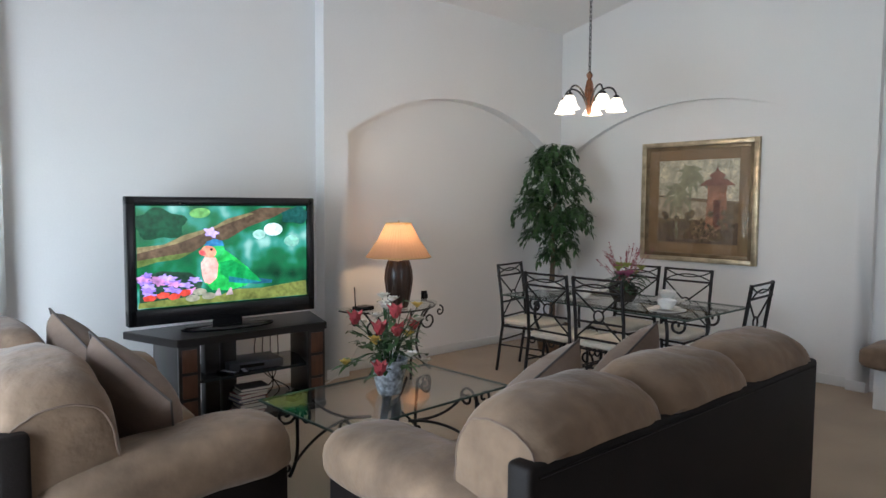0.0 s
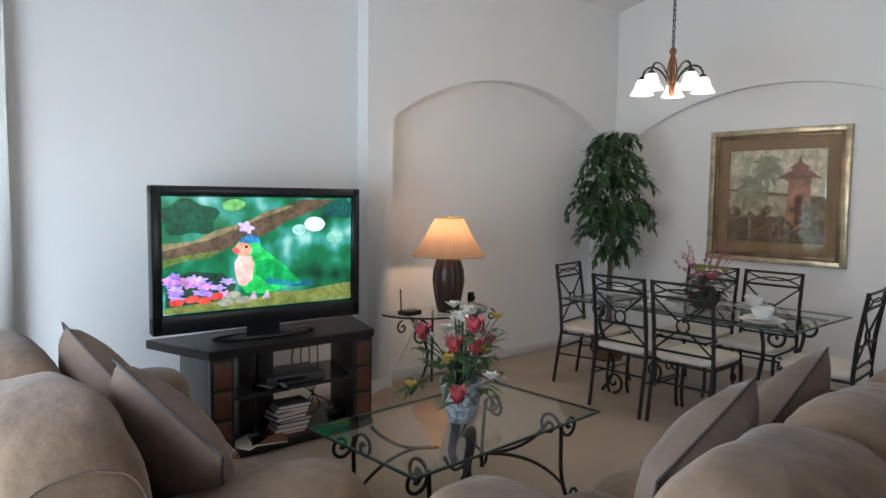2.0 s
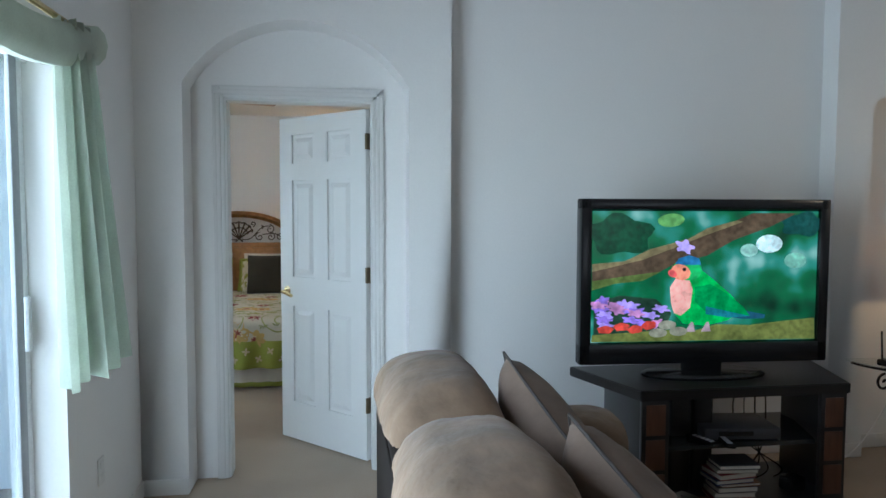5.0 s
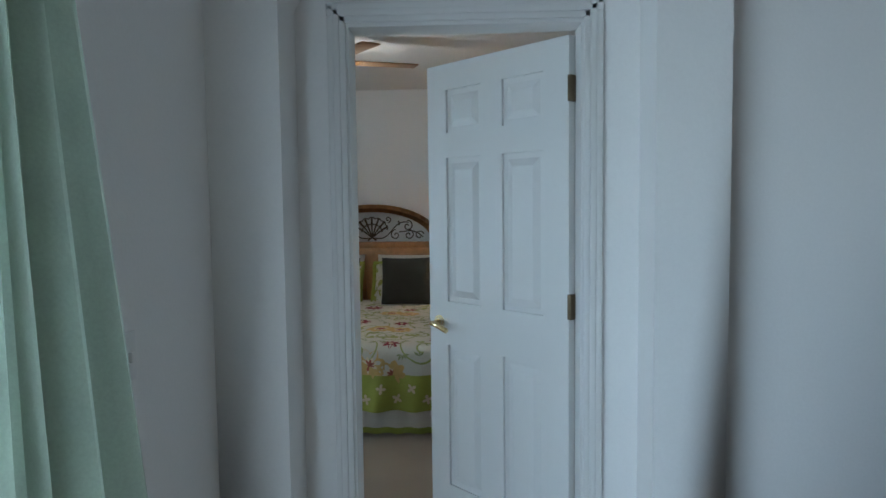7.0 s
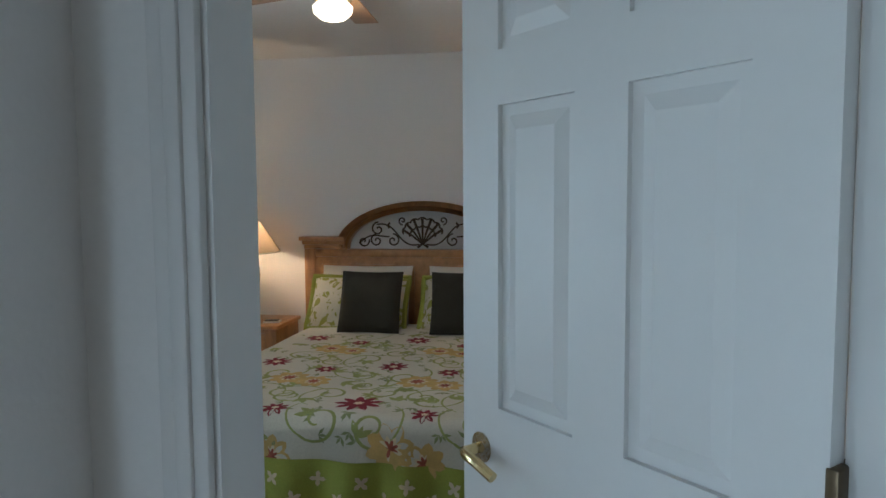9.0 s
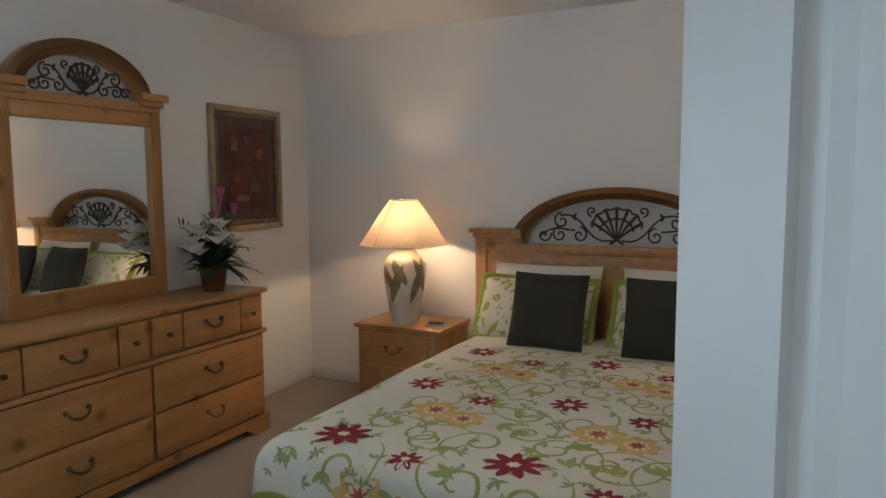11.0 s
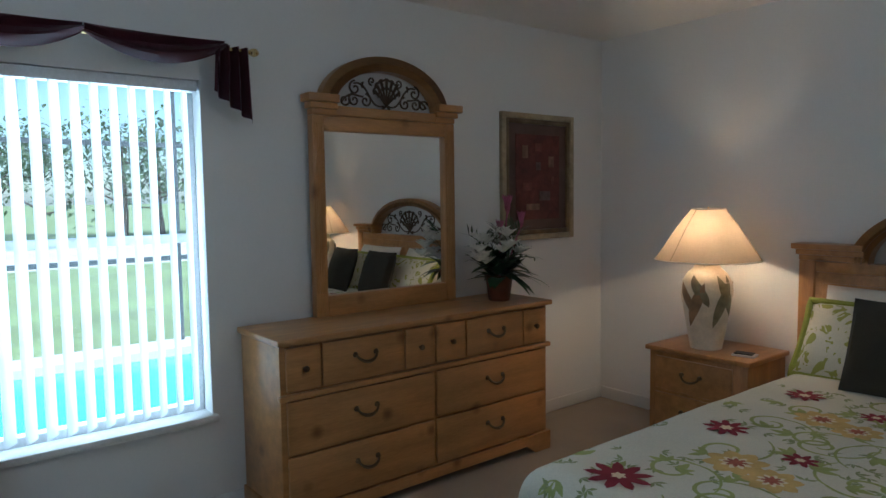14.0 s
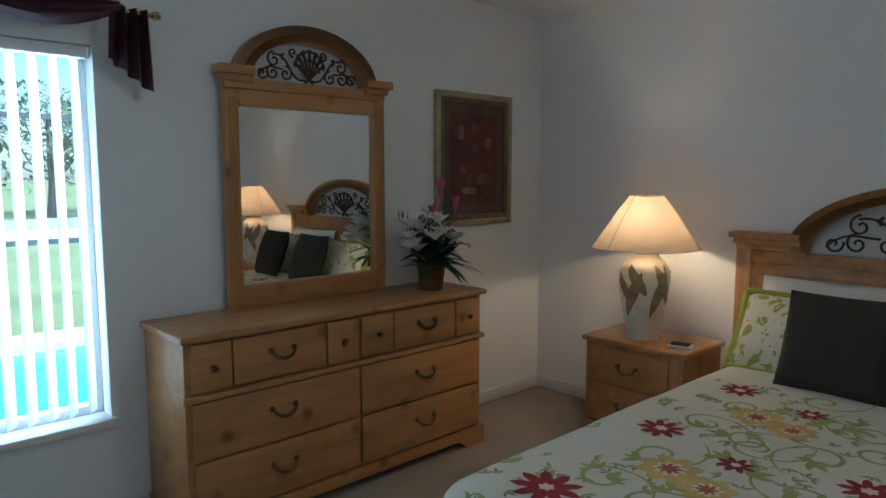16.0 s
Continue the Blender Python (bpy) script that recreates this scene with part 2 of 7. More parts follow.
def throw_pillow(bm, m, w, h, t, pinch=0.5, seed=0.0, n=14):
    """A square pillow: thick in the middle, drawn out to pointed corners."""
    sides = []
    for s in (1, -1):
        g = []
        for j in range(n + 1):
            for i in range(n + 1):
                u, v = 2 * i / n - 1, 2 * j / n - 1
                k = max(0.0, (1 - u * u) * (1 - v * v)) ** pinch
                p = Vector((u * w / 2 * (1 - 0.035 * (1 - v * v) * abs(u)), s * t / 2 * k, v * h / 2 * (1 - 0.035 * (1 - u * u) * abs(v))))
                p.y += s * 0.008 * noise.noise(Vector((u * 3, v * 3, seed))) * k
                g.append(p)
        sides.append(g)
    vs = [[None] * ((n + 1) ** 2) for _ in range(2)]
    for q in range((n + 1) ** 2):
        i, j = q % (n + 1), q // (n + 1)
        edge = i in (0, n) or j in (0, n)
        vs[0][q] = bm.verts.new(m @ sides[0][q])
        vs[1][q] = vs[0][q] if edge else bm.verts.new(m @ sides[1][q])
    for s in (0, 1):
        for j in range(n):
            for i in range(n):
                a = j * (n + 1) + i
                bm.faces.new([vs[s][k] for k in (a, a + 1, a + n + 2, a + n + 1)])


def pillow_rim(w, h, n=14):
    out = []
    for k in range(4 * n):
        e, i = divmod(k, n)
        t = 2 * i / n - 1
        u, v = [(t, -1), (1, t), (-t, 1), (-1, -t)][e]
        out.append(Vector((u * w / 2 * (1 - 0.035 * (1 - v * v) * abs(u)), 0, v * h / 2 * (1 - 0.035 * (1 - u * u) * abs(v)))))
    return out


def spiral(c, r0, turns, start, plane="xz", n=28, grow=0.12, sgn=1):
    """A scroll that winds inwards from radius r0."""
    out = []
    for i in range(n + 1):
        t = i / n
        r, a = r0 * (1 - (1 - grow) * t), start + sgn * turns * math.tau * t
        u, v = r * math.cos(a), r * math.sin(a)
        out.append(Vector({"xz": (c[0] + u, c[1], c[2] + v), "yz": (c[0], c[1] + u, c[2] + v), "xy": (c[0] + u, c[1] + v, c[2])}[plane]))
    return out


def bez(p0, p1, p2, p3, n=14):
    p0, p1, p2, p3 = map(Vector, (p0, p1, p2, p3))
    return [p0 * (1 - t) ** 3 + 3 * p1 * t * (1 - t) ** 2 + 3 * p2 * t * t * (1 - t) + p3 * t ** 3 for t in [i / n for i in range(n + 1)]]


# ---------------------------------------------------------------- the setting
Y_F, Y_TV, Y_D, Y_B = 5.56, 5.69, 5.76, 5.88        # front wall, television recess, door wall, its bedroom side
X_L, X_R = -0.41, 6.50
Y_BACK, Y_N = -2.5, 5.70
H0 = 3.36
PR, AL, AR, CL = 1.18, -0.18, 0.957, 3.43        # pillar edge, arch of the door, column beside the niche


def arched(bm, u0, u1, top, a0, a1, zs, za, place, n=28):
    """A slab with an arched opening: place(u, d, z) sets a point; d runs 0 (front) to 1 (back)."""
    def quad(*p):
        bm.faces.new([bm.verts.new(place(*q)) for q in p])
    half, rise, mid = (a1 - a0) / 2, za - zs, (a0 + a1) / 2
    rad = (half * half + rise * rise) / (2 * rise)

    def arc(u):
        return za - rad + math.sqrt(max(0, rad * rad - (u - mid) ** 2))
    for d in (0, 1):
        quad((u0, d, 0), (a0, d, 0), (a0, d, zs), (u0, d, zs))
        quad((u0, d, zs), (a0, d, zs), (a0, d, top), (u0, d, top))
        quad((a1, d, 0), (u1, d, 0), (u1, d, zs), (a1, d, zs))
        quad((a1, d, zs), (u1, d, zs), (u1, d, top), (a1, d, top))
    us = [a0 + (a1 - a0) * i / n for i in range(n + 1)]
    for p, q in zip(us, us[1:]):
        for d in (0, 1):
            quad((p, d, arc(p)), (q, d, arc(q)), (q, d, top), (p, d, top))
        quad((p, 0, arc(p)), (q, 0, arc(q)), (q, 1, arc(q)), (p, 1, arc(p)))
        quad((p, 0, top), (q, 0, top), (q, 1, top), (p, 1, top))
    for u in (a0, a1):
        quad((u, 0, 0), (u, 1, 0), (u, 1, zs), (u, 0, zs))
    for u in (u0, u1):
        quad((u, 0, 0), (u, 1, 0), (u, 1, top), (u, 0, top))
    for p, q in ((u0, a0), (a1, u1)):
        quad((p, 0, top), (q, 0, top), (q, 1, top), (p, 1, top))
    bmesh.ops.remove_doubles(bm, verts=bm.verts[:], dist=1e-5)


# floor and ground
structure("floor", bx(-3.1, -2.7, -0.12, 6.8, 10.1, 0.0), CARPET, "beige cut-pile carpet through both rooms", "floor")

# the long wall: front slabs with the arched recesses, and what lies behind them
bm = bmesh.new()
arched(bm, X_L, PR, 3.4, AL, AR, 2.10, 2.425, lambda u, d, z: (u, Y_F + d * (Y_D - Y_F), z))
structure("wall_north_1", bm, WALL, "white painted wall with an arched door recess", "wall")
bm = bmesh.new()
arched(bm, CL, X_R + 0.2, 3.4, 3.665, 6.30, 2.08, 2.49, lambda u, d, z: (u, Y_F + d * (Y_N - Y_F), z))
structure("wall_north_2", bm, WALL, "white painted wall with a shallow arched niche", "wall")
bm = bmesh.new()
box(bm, PR, Y_TV, 0, CL, Y_B, 3.4)
box(bm, CL, Y_N, 0, X_R + 0.2, Y_B, 3.4)
structure("wall_north_3", bm, WALL, "white painted wall behind the television", "wall")
DX0, DX1, DH = 0.0, 0.765, 2.045
bm = bmesh.new()
box(bm, -3.0, Y_D, 0, DX0 - 0.02, Y_B, 3.4)
box(bm, DX1 + 0.02, Y_D, 0, PR, Y_B, 3.4)
box(bm, DX0 - 0.02, Y_D, DH + 0.02, DX1 + 0.02, Y_B, 3.4)
structure("wall_north_4", bm, WALL, "white painted wall around the bedroom door", "wall")

# right wall with its arched niche
bm = bmesh.new()
arched(bm, 2.45, Y_F, H0 + 0.95, 2.60, 5.37, 2.06, 2.48, lambda u, d, z: (X_R + d * 0.07, u, min(z, H0 + 0.21 * (Y_F - u) + 0.03) if z > 3 else z))
structure("wall_east_1", bm, WALL, "white painted wall with a broad arched niche", "wall")
bm = bmesh.new()
prism(bm, [(Y_BACK, 0), (Y_F, 0), (Y_F, H0 + 0.02), (1.2, H0 + 0.93), (Y_BACK, 3.5)], "x", X_R + 0.07, X_R + 0.2)
structure("wall_east_2", bm, WALL, "white painted end wall of the living room", "wall")

# left wall, open for the sliding door
SL0, SL1, SLH = 2.05, 4.66, 2.04
bm = bmesh.new()
box(bm, X_L - 0.2, SL1, 0, X_L, Y_F + 0.2, H0)
box(bm, X_L - 0.2, Y_BACK, 0, X_L, SL0, H0)
box(bm, X_L - 0.2, SL0, SLH, X_L, SL1, H0)
prism(bm, [(Y_BACK, H0), (Y_F + 0.2, H0), (1.2, H0 + 0.93), (Y_BACK, 3.5)], "x", X_L - 0.2, X_L)
structure("wall_west", bm, WALL, "white painted wall with a sliding door opening", "wall")
bm = bmesh.new()
box(bm, X_L - 0.2, Y_BACK - 0.15, 0, X_R + 0.2, Y_BACK, 3.5)
structure("wall_south", bm, WALL, "white painted wall behind the walk", "wall")
bm = bmesh.new()
prism(bm, [(Y_F + 0.1, H0 - 0.02), (1.2, H0 + 0.915), (Y_BACK, 3.5), (Y_BACK, 3.65), (1.2, H0 + 1.08), (Y_F + 0.1, H0 + 0.13)], "x", X_L - 0.2, X_R + 0.2)
structure("ceiling_1", bm, CEIL, "white vaulted plaster ceiling of the living room", "ceiling")

# bedroom
BX0, BX1, BY1, BH = -2.86, 1.9, 9.93, 2.52
WY0, WY1, WZ0, WZ1 = 6.20, 7.12, 0.47, 1.99
bm = bmesh.new()
box(bm, BX0 - 0.2, Y_B, 0, BX0, WY0, BH)
box(bm, BX0 - 0.2, WY1, 0, BX0, BY1 + 0.15, BH)
box(bm, BX0 - 0.2, WY0, 0, BX0, WY1, WZ0)
box(bm, BX0 - 0.2, WY0, WZ1, BX0, WY1, BH)
structure("wall_bedroom_west", bm, WALL, "white painted bedroom wall with a window", "wall")
structure("wall_bedroom_north", bx(BX0, BY1, 0, BX1, BY1 + 0.15, BH), WALL, "white painted bedroom wall behind the bed", "wall")
structure("wall_bedroom_east", bx(BX1, Y_B, 0, BX1 + 0.15, BY1 + 0.15, BH), WALL, "white painted bedroom end wall", "wall")
structure("ceiling_2", bx(BX0 - 0.2, Y_B, BH, BX1 + 0.15, BY1 + 0.15, BH + 0.15), CEIL, "white textured bedroom ceiling", "ceiling")


def baseboard(x0, y0, x1, y1):
    structure("baseboard", bx(x0, y0, 0, x1, y1, 0.085, bev=0.006), TRIM, "white painted baseboard", "baseboard")


baseboard(3.44, Y_F - 0.012, 3.665, Y_F)
baseboard(3.665, Y_N - 0.012, 6.30, Y_N)
baseboard(6.30, Y_F - 0.012, X_R - 0.012, Y_F)
baseboard(X_R + 0.058, 2.60, X_R + 0.07, 5.37)
baseboard(X_R - 0.012, 2.45, X_R, 2.60)
baseboard(PR, Y_TV - 0.012, CL, Y_TV)
baseboard(X_L, SL1 + 0.05, X_L + 0.012, Y_F)
baseboard(X_L + 0.012, Y_F - 0.012, AL, Y_F)
baseboard(AR, Y_F - 0.012, PR, Y_F)
baseboard(BX0, Y_B + 0.012, BX0 + 0.012, BY1)
baseboard(BX0 + 0.012, BY1 - 0.012, BX1, BY1)

# ---------------------------------------------------------------- bedroom door
jamb = bmesh.new()
box(jamb, DX0 - 0.02, Y_D - 0.002, 0, DX0, Y_B + 0.002, DH + 0.02)
box(jamb, DX1, Y_D - 0.002, 0, DX1 + 0.02, Y_B + 0.002, DH + 0.02)
box(jamb, DX0, Y_D - 0.002, DH, DX1, Y_B + 0.002, DH + 0.02)
structure("door_frame", jamb, TRIM, "white painted door jamb", "door frame")
for nm, y0, y1 in (("trim", Y_D - 0.018, Y_D), ("trim", Y_B, Y_B + 0.018)):
    bm = bmesh.new()
    s = -1 if y0 < Y_D else 1
    for k, (w, d) in enumerate(((0.0, 0.0), (0.020, 0.006), (0.040, 0.004))):
        box(bm, DX1 + 0.008 + w, y0 + (-d if s < 0 else 0), 0, DX1 + 0.008 + w + 0.0212, y1 + (d if s > 0 else 0), DH + 0.07, 0.004)
        if s > 0:
            box(bm, DX0 - 0.008 - w - 0.0212, y0, 0, DX0 - 0.008 - w, y1 + d, DH + 0.07, 0.004)
            box(bm, DX0 - 0.07, y0, DH + 0.012 + w, DX1 + 0.07, y1 + d, DH + 0.0355 + w, 0.004)
        else:
            box(bm, DX0 - 0.008 - w - 0.0212, y0 - d, 0, DX0 - 0.008 - w, y1, DH + 0.07, 0.004)
            box(bm, DX0 - 0.07, y0 - d, DH + 0.012 + w, DX1 + 0.07, y1, DH + 0.0355 + w, 0.004)
    structure("trim", bm, TRIM, "white moulded door casing", "trim")


def panel_door():
    d = tagged(thing("door_1", "white six-panel interior door standing half open", "door", (DX1 - 0.012, Y_B - 0.005, 0), DOOR_TURN), kind="structure")
    W, T, H = 0.752, 0.035, 2.03
    bm = bmesh.new()
    st = 0.115
    pw = (W - 3 * st) / 2
    xs = [-(W), -(W - st), -(W - st - pw), -(st + pw), -st, 0]
    zs = [0.012, 0.25, 0.86, 1.045, 1.645, 1.75, 1.925, H]
    for i in range(5):
        for j in range(7):
            rec = i in (1, 3) and j in (1, 3, 5)
            if not rec:
                box(bm, xs[i], -T / 2, zs[j], xs[i + 1], T / 2, zs[j + 1])
    bmesh.ops.remove_doubles(bm, verts=bm.verts[:], dist=1e-5)
    body = part("door_leaf", bm, TRIM, d, soft=False)
    for i in (1, 3):
        for j in (1, 3, 5):
            bm = bmesh.new()
            x0, x1, z0, z1 = xs[i], xs[i + 1], zs[j], zs[j + 1]
            box(bm, x0, -T / 2 + 0.011, z0, x1, T / 2 - 0.011, z1)
            for s in (-1, 1):
                a = s * (T / 2 - 0.011)
                b = s * (T / 2 - 0.002)
                lo = [(x0 + 0.022, z0 + 0.022), (x1 - 0.022, z0 + 0.022), (x1 - 0.022, z1 - 0.022), (x0 + 0.022, z1 - 0.022)]
                hi = [(x0 + 0.05, z0 + 0.05), (x1 - 0.05, z0 + 0.05), (x1 - 0.05, z1 - 0.05), (x0 + 0.05, z1 - 0.05)]
                vl = [bm.verts.new((p[0], a, p[1])) for p in lo]
                vh = [bm.verts.new((p[0], b, p[1])) for p in hi]
                bm.faces.new(vh)
                for k in range(4):
                    bm.faces.new((vl[k], vl[(k + 1) % 4], vh[(k + 1) % 4], vh[k]))
            part("panel", bm, TRIM, d, soft=False)
    for s in (-1, 1):
        bm = lt([(0.032, 0), (0.033, 0.006), (0.02, 0.010)], 24)
        bmesh.ops.transform(bm, matrix=pose(-W + 0.06, s * T / 2, 0.95, 90 * s, 0, 0), verts=bm.verts[:])
        rose = part("door_handle", bm, BRASS, d, "polished brass lever handle")
        bm = tb([(-W + 0.06, s * T / 2, 0.95), (-W + 0.06, s * (T / 2 + 0.045), 0.95), (-W + 0.08, s * (T / 2 + 0.055), 0.953), (-W + 0.12, s * (T / 2 + 0.055), 0.945), (-W + 0.16, s * (T / 2 + 0.05), 0.93)], 0.011, 10)
        part("lever", bm, BRASS, rose)
    for z in (1.85, 1.09, 0.335):
        bm = bmesh.new()
        box(bm, -0.004, -T / 2 - 0.004, z - 0.045, 0.012, T / 2 - 0.004, z + 0.045, 0.002)
        tube(bm, [(0.006, T / 2 + 0.002, z - 0.048), (0.006, T / 2 + 0.002, z + 0.048)], 0.007, 8)
        part("hinge", bm, BRASS_D, d, "dark bronze butt hinge")
    return d


DOOR_TURN = -46.0
panel_door()

# ---------------------------------------------------------------- living room: seating


def bolster(bm, m, half, sy, sz, lump=0.014, seed=0.0, nu=44, nv=36, sag=0.0, tuck=None):
    """A long stuffed cushion along x: a round-cornered section, sewn end panels that bulge a little, and creases that run out from the seams."""
    rings = []
    ends = [-1.05, -1.04, -1.015] + [-1 + 2 * i / nu for i in range(nu + 1)] + [1.015, 1.04, 1.05]
    for u in ends:
        a = abs(u)
        k = 1 - 0.17 * min(1, a) ** 7 if a <= 1 else {1.015: 0.72, 1.04: 0.40, 1.05: 0.08}[a]
        ring = []
        for j in range(nv):
            t = math.tau * j / nv
            c, q = math.cos(t), math.sin(t)
            y, z = sy * k * math.copysign(abs(c) ** 0.72, c), sz * k * math.copysign(abs(q) ** 0.72, q)
            p = Vector((u * half, y, z))
            soft = noise.noise(Vector((p.x * 4 + seed, y * 4, z * 4))) + 0.4 * noise.noise(Vector((p.x * 9, y * 9 + seed, z * 9)))
            crease = 1 - abs(noise.noise(Vector((p.x * 5 + seed * 3, t * 1.6, seed))))
            p += Vector((0, y, z)).normalized() * (lump * soft + 0.5 * lump * max(0, crease - 0.8) * -4 * (0.4 + 0.6 * min(1, a)))
            p.z -= sag * min(1, a) ** 3
            if tuck:
                p.y = max(p.y, tuck[1] - (sy + 0.03 + tuck[1]) * min(1, max(0, (p.z - tuck[0]) / 0.06)))
            ring.append(bm.verts.new(m @ p))
        rings.append(ring)
    for p, q in zip(rings, rings[1:]):
        for j in range(nv):
            bm.faces.new((p[j], p[(j + 1) % nv], q[(j + 1) % nv], q[j]))
    bm.faces.new(rings[0][::-1])
    bm.faces.new(rings[-1])
    return [[v.co.copy() for v in rings[i]] for i in (3, len(rings) - 4)]


def sofa(name, label, at, rz, L, n, D, ZC, sag):
    s = thing(name, label, "sofa", at, rz)
    AW, HB = 0.30, 0.825
    part("back_panel", bx(0.02, 0.0, 0.05, L - 0.02, 0.09, HB, bev=0.018, seg=3), LEATHER, s, "dark brown leather back panel")
    part("back_seam", tb([(0.05, -0.002, HB - 0.03), (L - 0.05, -0.002, HB - 0.03)], 0.004, 6), LEATHER, s)
    part("base", bx(0.05, 0.09, 0.07, L - 0.05, D - 0.03, 0.33, bev=0.015), LEATHER, s, "dark brown leather base")
    for i, x in enumerate((0.0, L - AW)):
        part("side_panel", bx(x + 0.02, 0.02, 0.05, x + AW - 0.02, D - 0.01, 0.545, bev=0.02), LEATHER, s, "dark brown leather arm panel")
        m = pose(x + AW / 2, D / 2 + 0.05, 0.585, 3, 0, 0) @ pose(0, 0, 0, 0, 0, 90)
        bm = bmesh.new()
        bolster(bm, m, D / 2 - 0.06, AW / 2 + 0.025, 0.115, 0.012, i + 1.5 + L, sag=0.02)
        part("armrest", bm, SUEDE, s)
    w = (L - 2 * AW + 0.46) / n
    for i in range(n):
        x = AW - 0.23 + w * (i + 0.5)
        sw = (L - 2 * AW) / n
        part("seat_cushion", pf(pose(AW + sw * (i + 0.5), D / 2 + 0.11, 0.42, 2, 0, 0), sw / 2 + 0.005, D / 2 - 0.095, 0.115, ex=0.3, ez=0.55, lump=0.016, seed=i * 3.1 + L, nu=48, nv=24), SUEDE, s)
        bm = bmesh.new()
        seams = bolster(bm, pose(x, 0.172, ZC, 6, 0, 0), w / 2 + 0.003, 0.19, 0.215, 0.014, i * 5.3 + L * 2, sag=sag, tuck=(HB - 0.015 - ZC, -0.11), nv=64)
        c = part("back_cushion", bm, SUEDE, s)
        for seam in seams:
            part("piping", tb(seam, 0.004, 5, True), SUEDE_D, c)
    for x in (0.08, L - 0.08):
        for y in (0.08, D - 0.1):
            part("foot", bx(x - 0.03, y - 0.03, 0, x + 0.03, y + 0.03, 0.07, bev=0.006), BLACKWOOD, s)
    return s


sofa("sofa", "three-seat sofa in tan suede and dark brown leather", (1.69, 1.82, 0), 0, 1.94, 3, 0.96, 0.745, 0.03)
sofa("loveseat", "two-seat sofa in tan suede and dark brown leather", (0.735, 4.60, 0), -90, 1.69, 2, 0.92, 0.765, 0.07)


def scatter(at, lean, turn, rz, seed, label, w=0.45, h=0.45):
    p = thing("throw_pillow", label, "pillow", at, 0, "throw pillows on the sofas")
    m = pose(0, 0, 0, 0, 0, rz) @ pose(0, 0, 0, lean, 0, 0) @ pose(0, 0, 0, 0, turn, 0)
    bm = bmesh.new()
    throw_pillow(bm, m, w, h, 0.23, 0.45, seed)
    part("cover", bm, SUEDE_D, p)
    part("piping", tb([m @ q for q in pillow_rim(w, h)], 0.0045, 6, True), PIPING, p, "dark piping")


scatter((1.22, 3.93, 0.745), 22, 30, -84, 1.0, "tan suede throw pillow with dark piping against the loveseat back")
scatter((1.24, 3.35, 0.735), 24, 30, -80, 2.0, "tan suede throw pillow with dark piping on the loveseat seat")
scatter((2.33, 2.33, 0.72), 24, -30, 6, 3.0, "tan suede throw pillow with dark piping on the sofa seat")
scatter((2.88, 2.34, 0.72), 24, -30, 10, 4.0, "tan suede throw pillow with dark piping beside the sofa arm")

# ---------------------------------------------------------------- television and its stand
st = thing("tv_stand", "black wooden television stand with brown side panels", "tv stand", (2.50, 5.12, 0), 0)


def trap(bm, z0, z1, wf, wb, y0, y1):
    prism(bm, [(-wf, y0), (wf, y0), (wb, y1), (-wb, y1)], "z", z0, z1)


for nm, z0, z1, wf, wb, y0 in (("top", 0.585, 0.635, 0.535, 0.70, -0.22), ("bottom_board", 0.02, 0.06, 0.53, 0.69, -0.22)):
    bm = bmesh.new()
    trap(bm, z0, z1, wf, wb, y0, 0.30)
    bmesh.ops.bevel(bm, geom=bm.edges[:], offset=0.004, segments=2, affect="EDGES")
    part(nm, bm, BLACKWOOD, st)
bm = bmesh.new()
prism(bm, [(-0.40, -0.16), (0.40, -0.16), (0.55, 0.28), (-0.55, 0.28)], "z", 0.325, 0.345)
part("shelf", bm, mat("dark_glass", (0.02, 0.025, 0.028), 0.08, 0.05, 4, 30, 0.0), st, "smoked glass shelf")
for sx in (-1, 1):
    bm = bmesh.new()
    box(bm, sx * 0.39, -0.21, 0.06, sx * 0.525, -0.185, 0.585, 0.003)
    box(bm, sx * 0.50, -0.20, 0.06, sx * 0.525, 0.25, 0.585, 0.003)
    post = part("post", bm, BLACKWOOD, st)
    for k in range(3):
        part("post_panel", bx(sx * 0.41, -0.217, 0.09 + k * 0.165, sx * 0.505, -0.209, 0.235 + k * 0.165, bev=0.003), REDWOOD, post, "reddish brown wooden panel")
for x in (-0.28, -0.16):
    part("column", bx(x, -0.02, 0.06, x + 0.10, 0.06, 0.585, bev=0.006), BLACKWOOD, st)
part("foot", bx(-0.5, -0.18, 0, 0.5, 0.26, 0.022), BLACKWOOD, st)

TVX, TVY, TVZ, TVW, TVH = 2.415, 5.16, 1.11, 1.30, 0.825
tv = thing("television", "large black flat-screen television switched on", "television", (TVX, TVY, 0.635), -2.6)
bm = bmesh.new()
z0 = TVZ - TVH / 2 - 0.635
box(bm, -TVW / 2, -0.02, z0, -TVW / 2 + 0.055, 0.06, z0 + TVH, 0.008)
box(bm, TVW / 2 - 0.055, -0.02, z0, TVW / 2, 0.06, z0 + TVH, 0.008)
box(bm, -TVW / 2, -0.02, z0 + TVH - 0.055, TVW / 2, 0.06, z0 + TVH, 0.008)
box(bm, -TVW / 2, -0.02, z0, TVW / 2, 0.06, z0 + 0.105, 0.008)
part("bezel", bm, PLASTIC, tv, "glossy black frame")
part("housing", bx(-TVW / 2 + 0.03, 0.03, z0 + 0.03, TVW / 2 - 0.03, 0.11, z0 + TVH - 0.03, bev=0.02), PLASTIC, tv)
bm = bmesh.new()
lathe(bm, [(0.0, 0.0), (0.32, 0.0), (0.325, 0.012), (0.30, 0.024), (0.0, 0.028)], 40)
bmesh.ops.scale(bm, vec=(1, 0.42, 1), verts=bm.verts[:])
part("stand_base", bm, PLASTIC, tv)
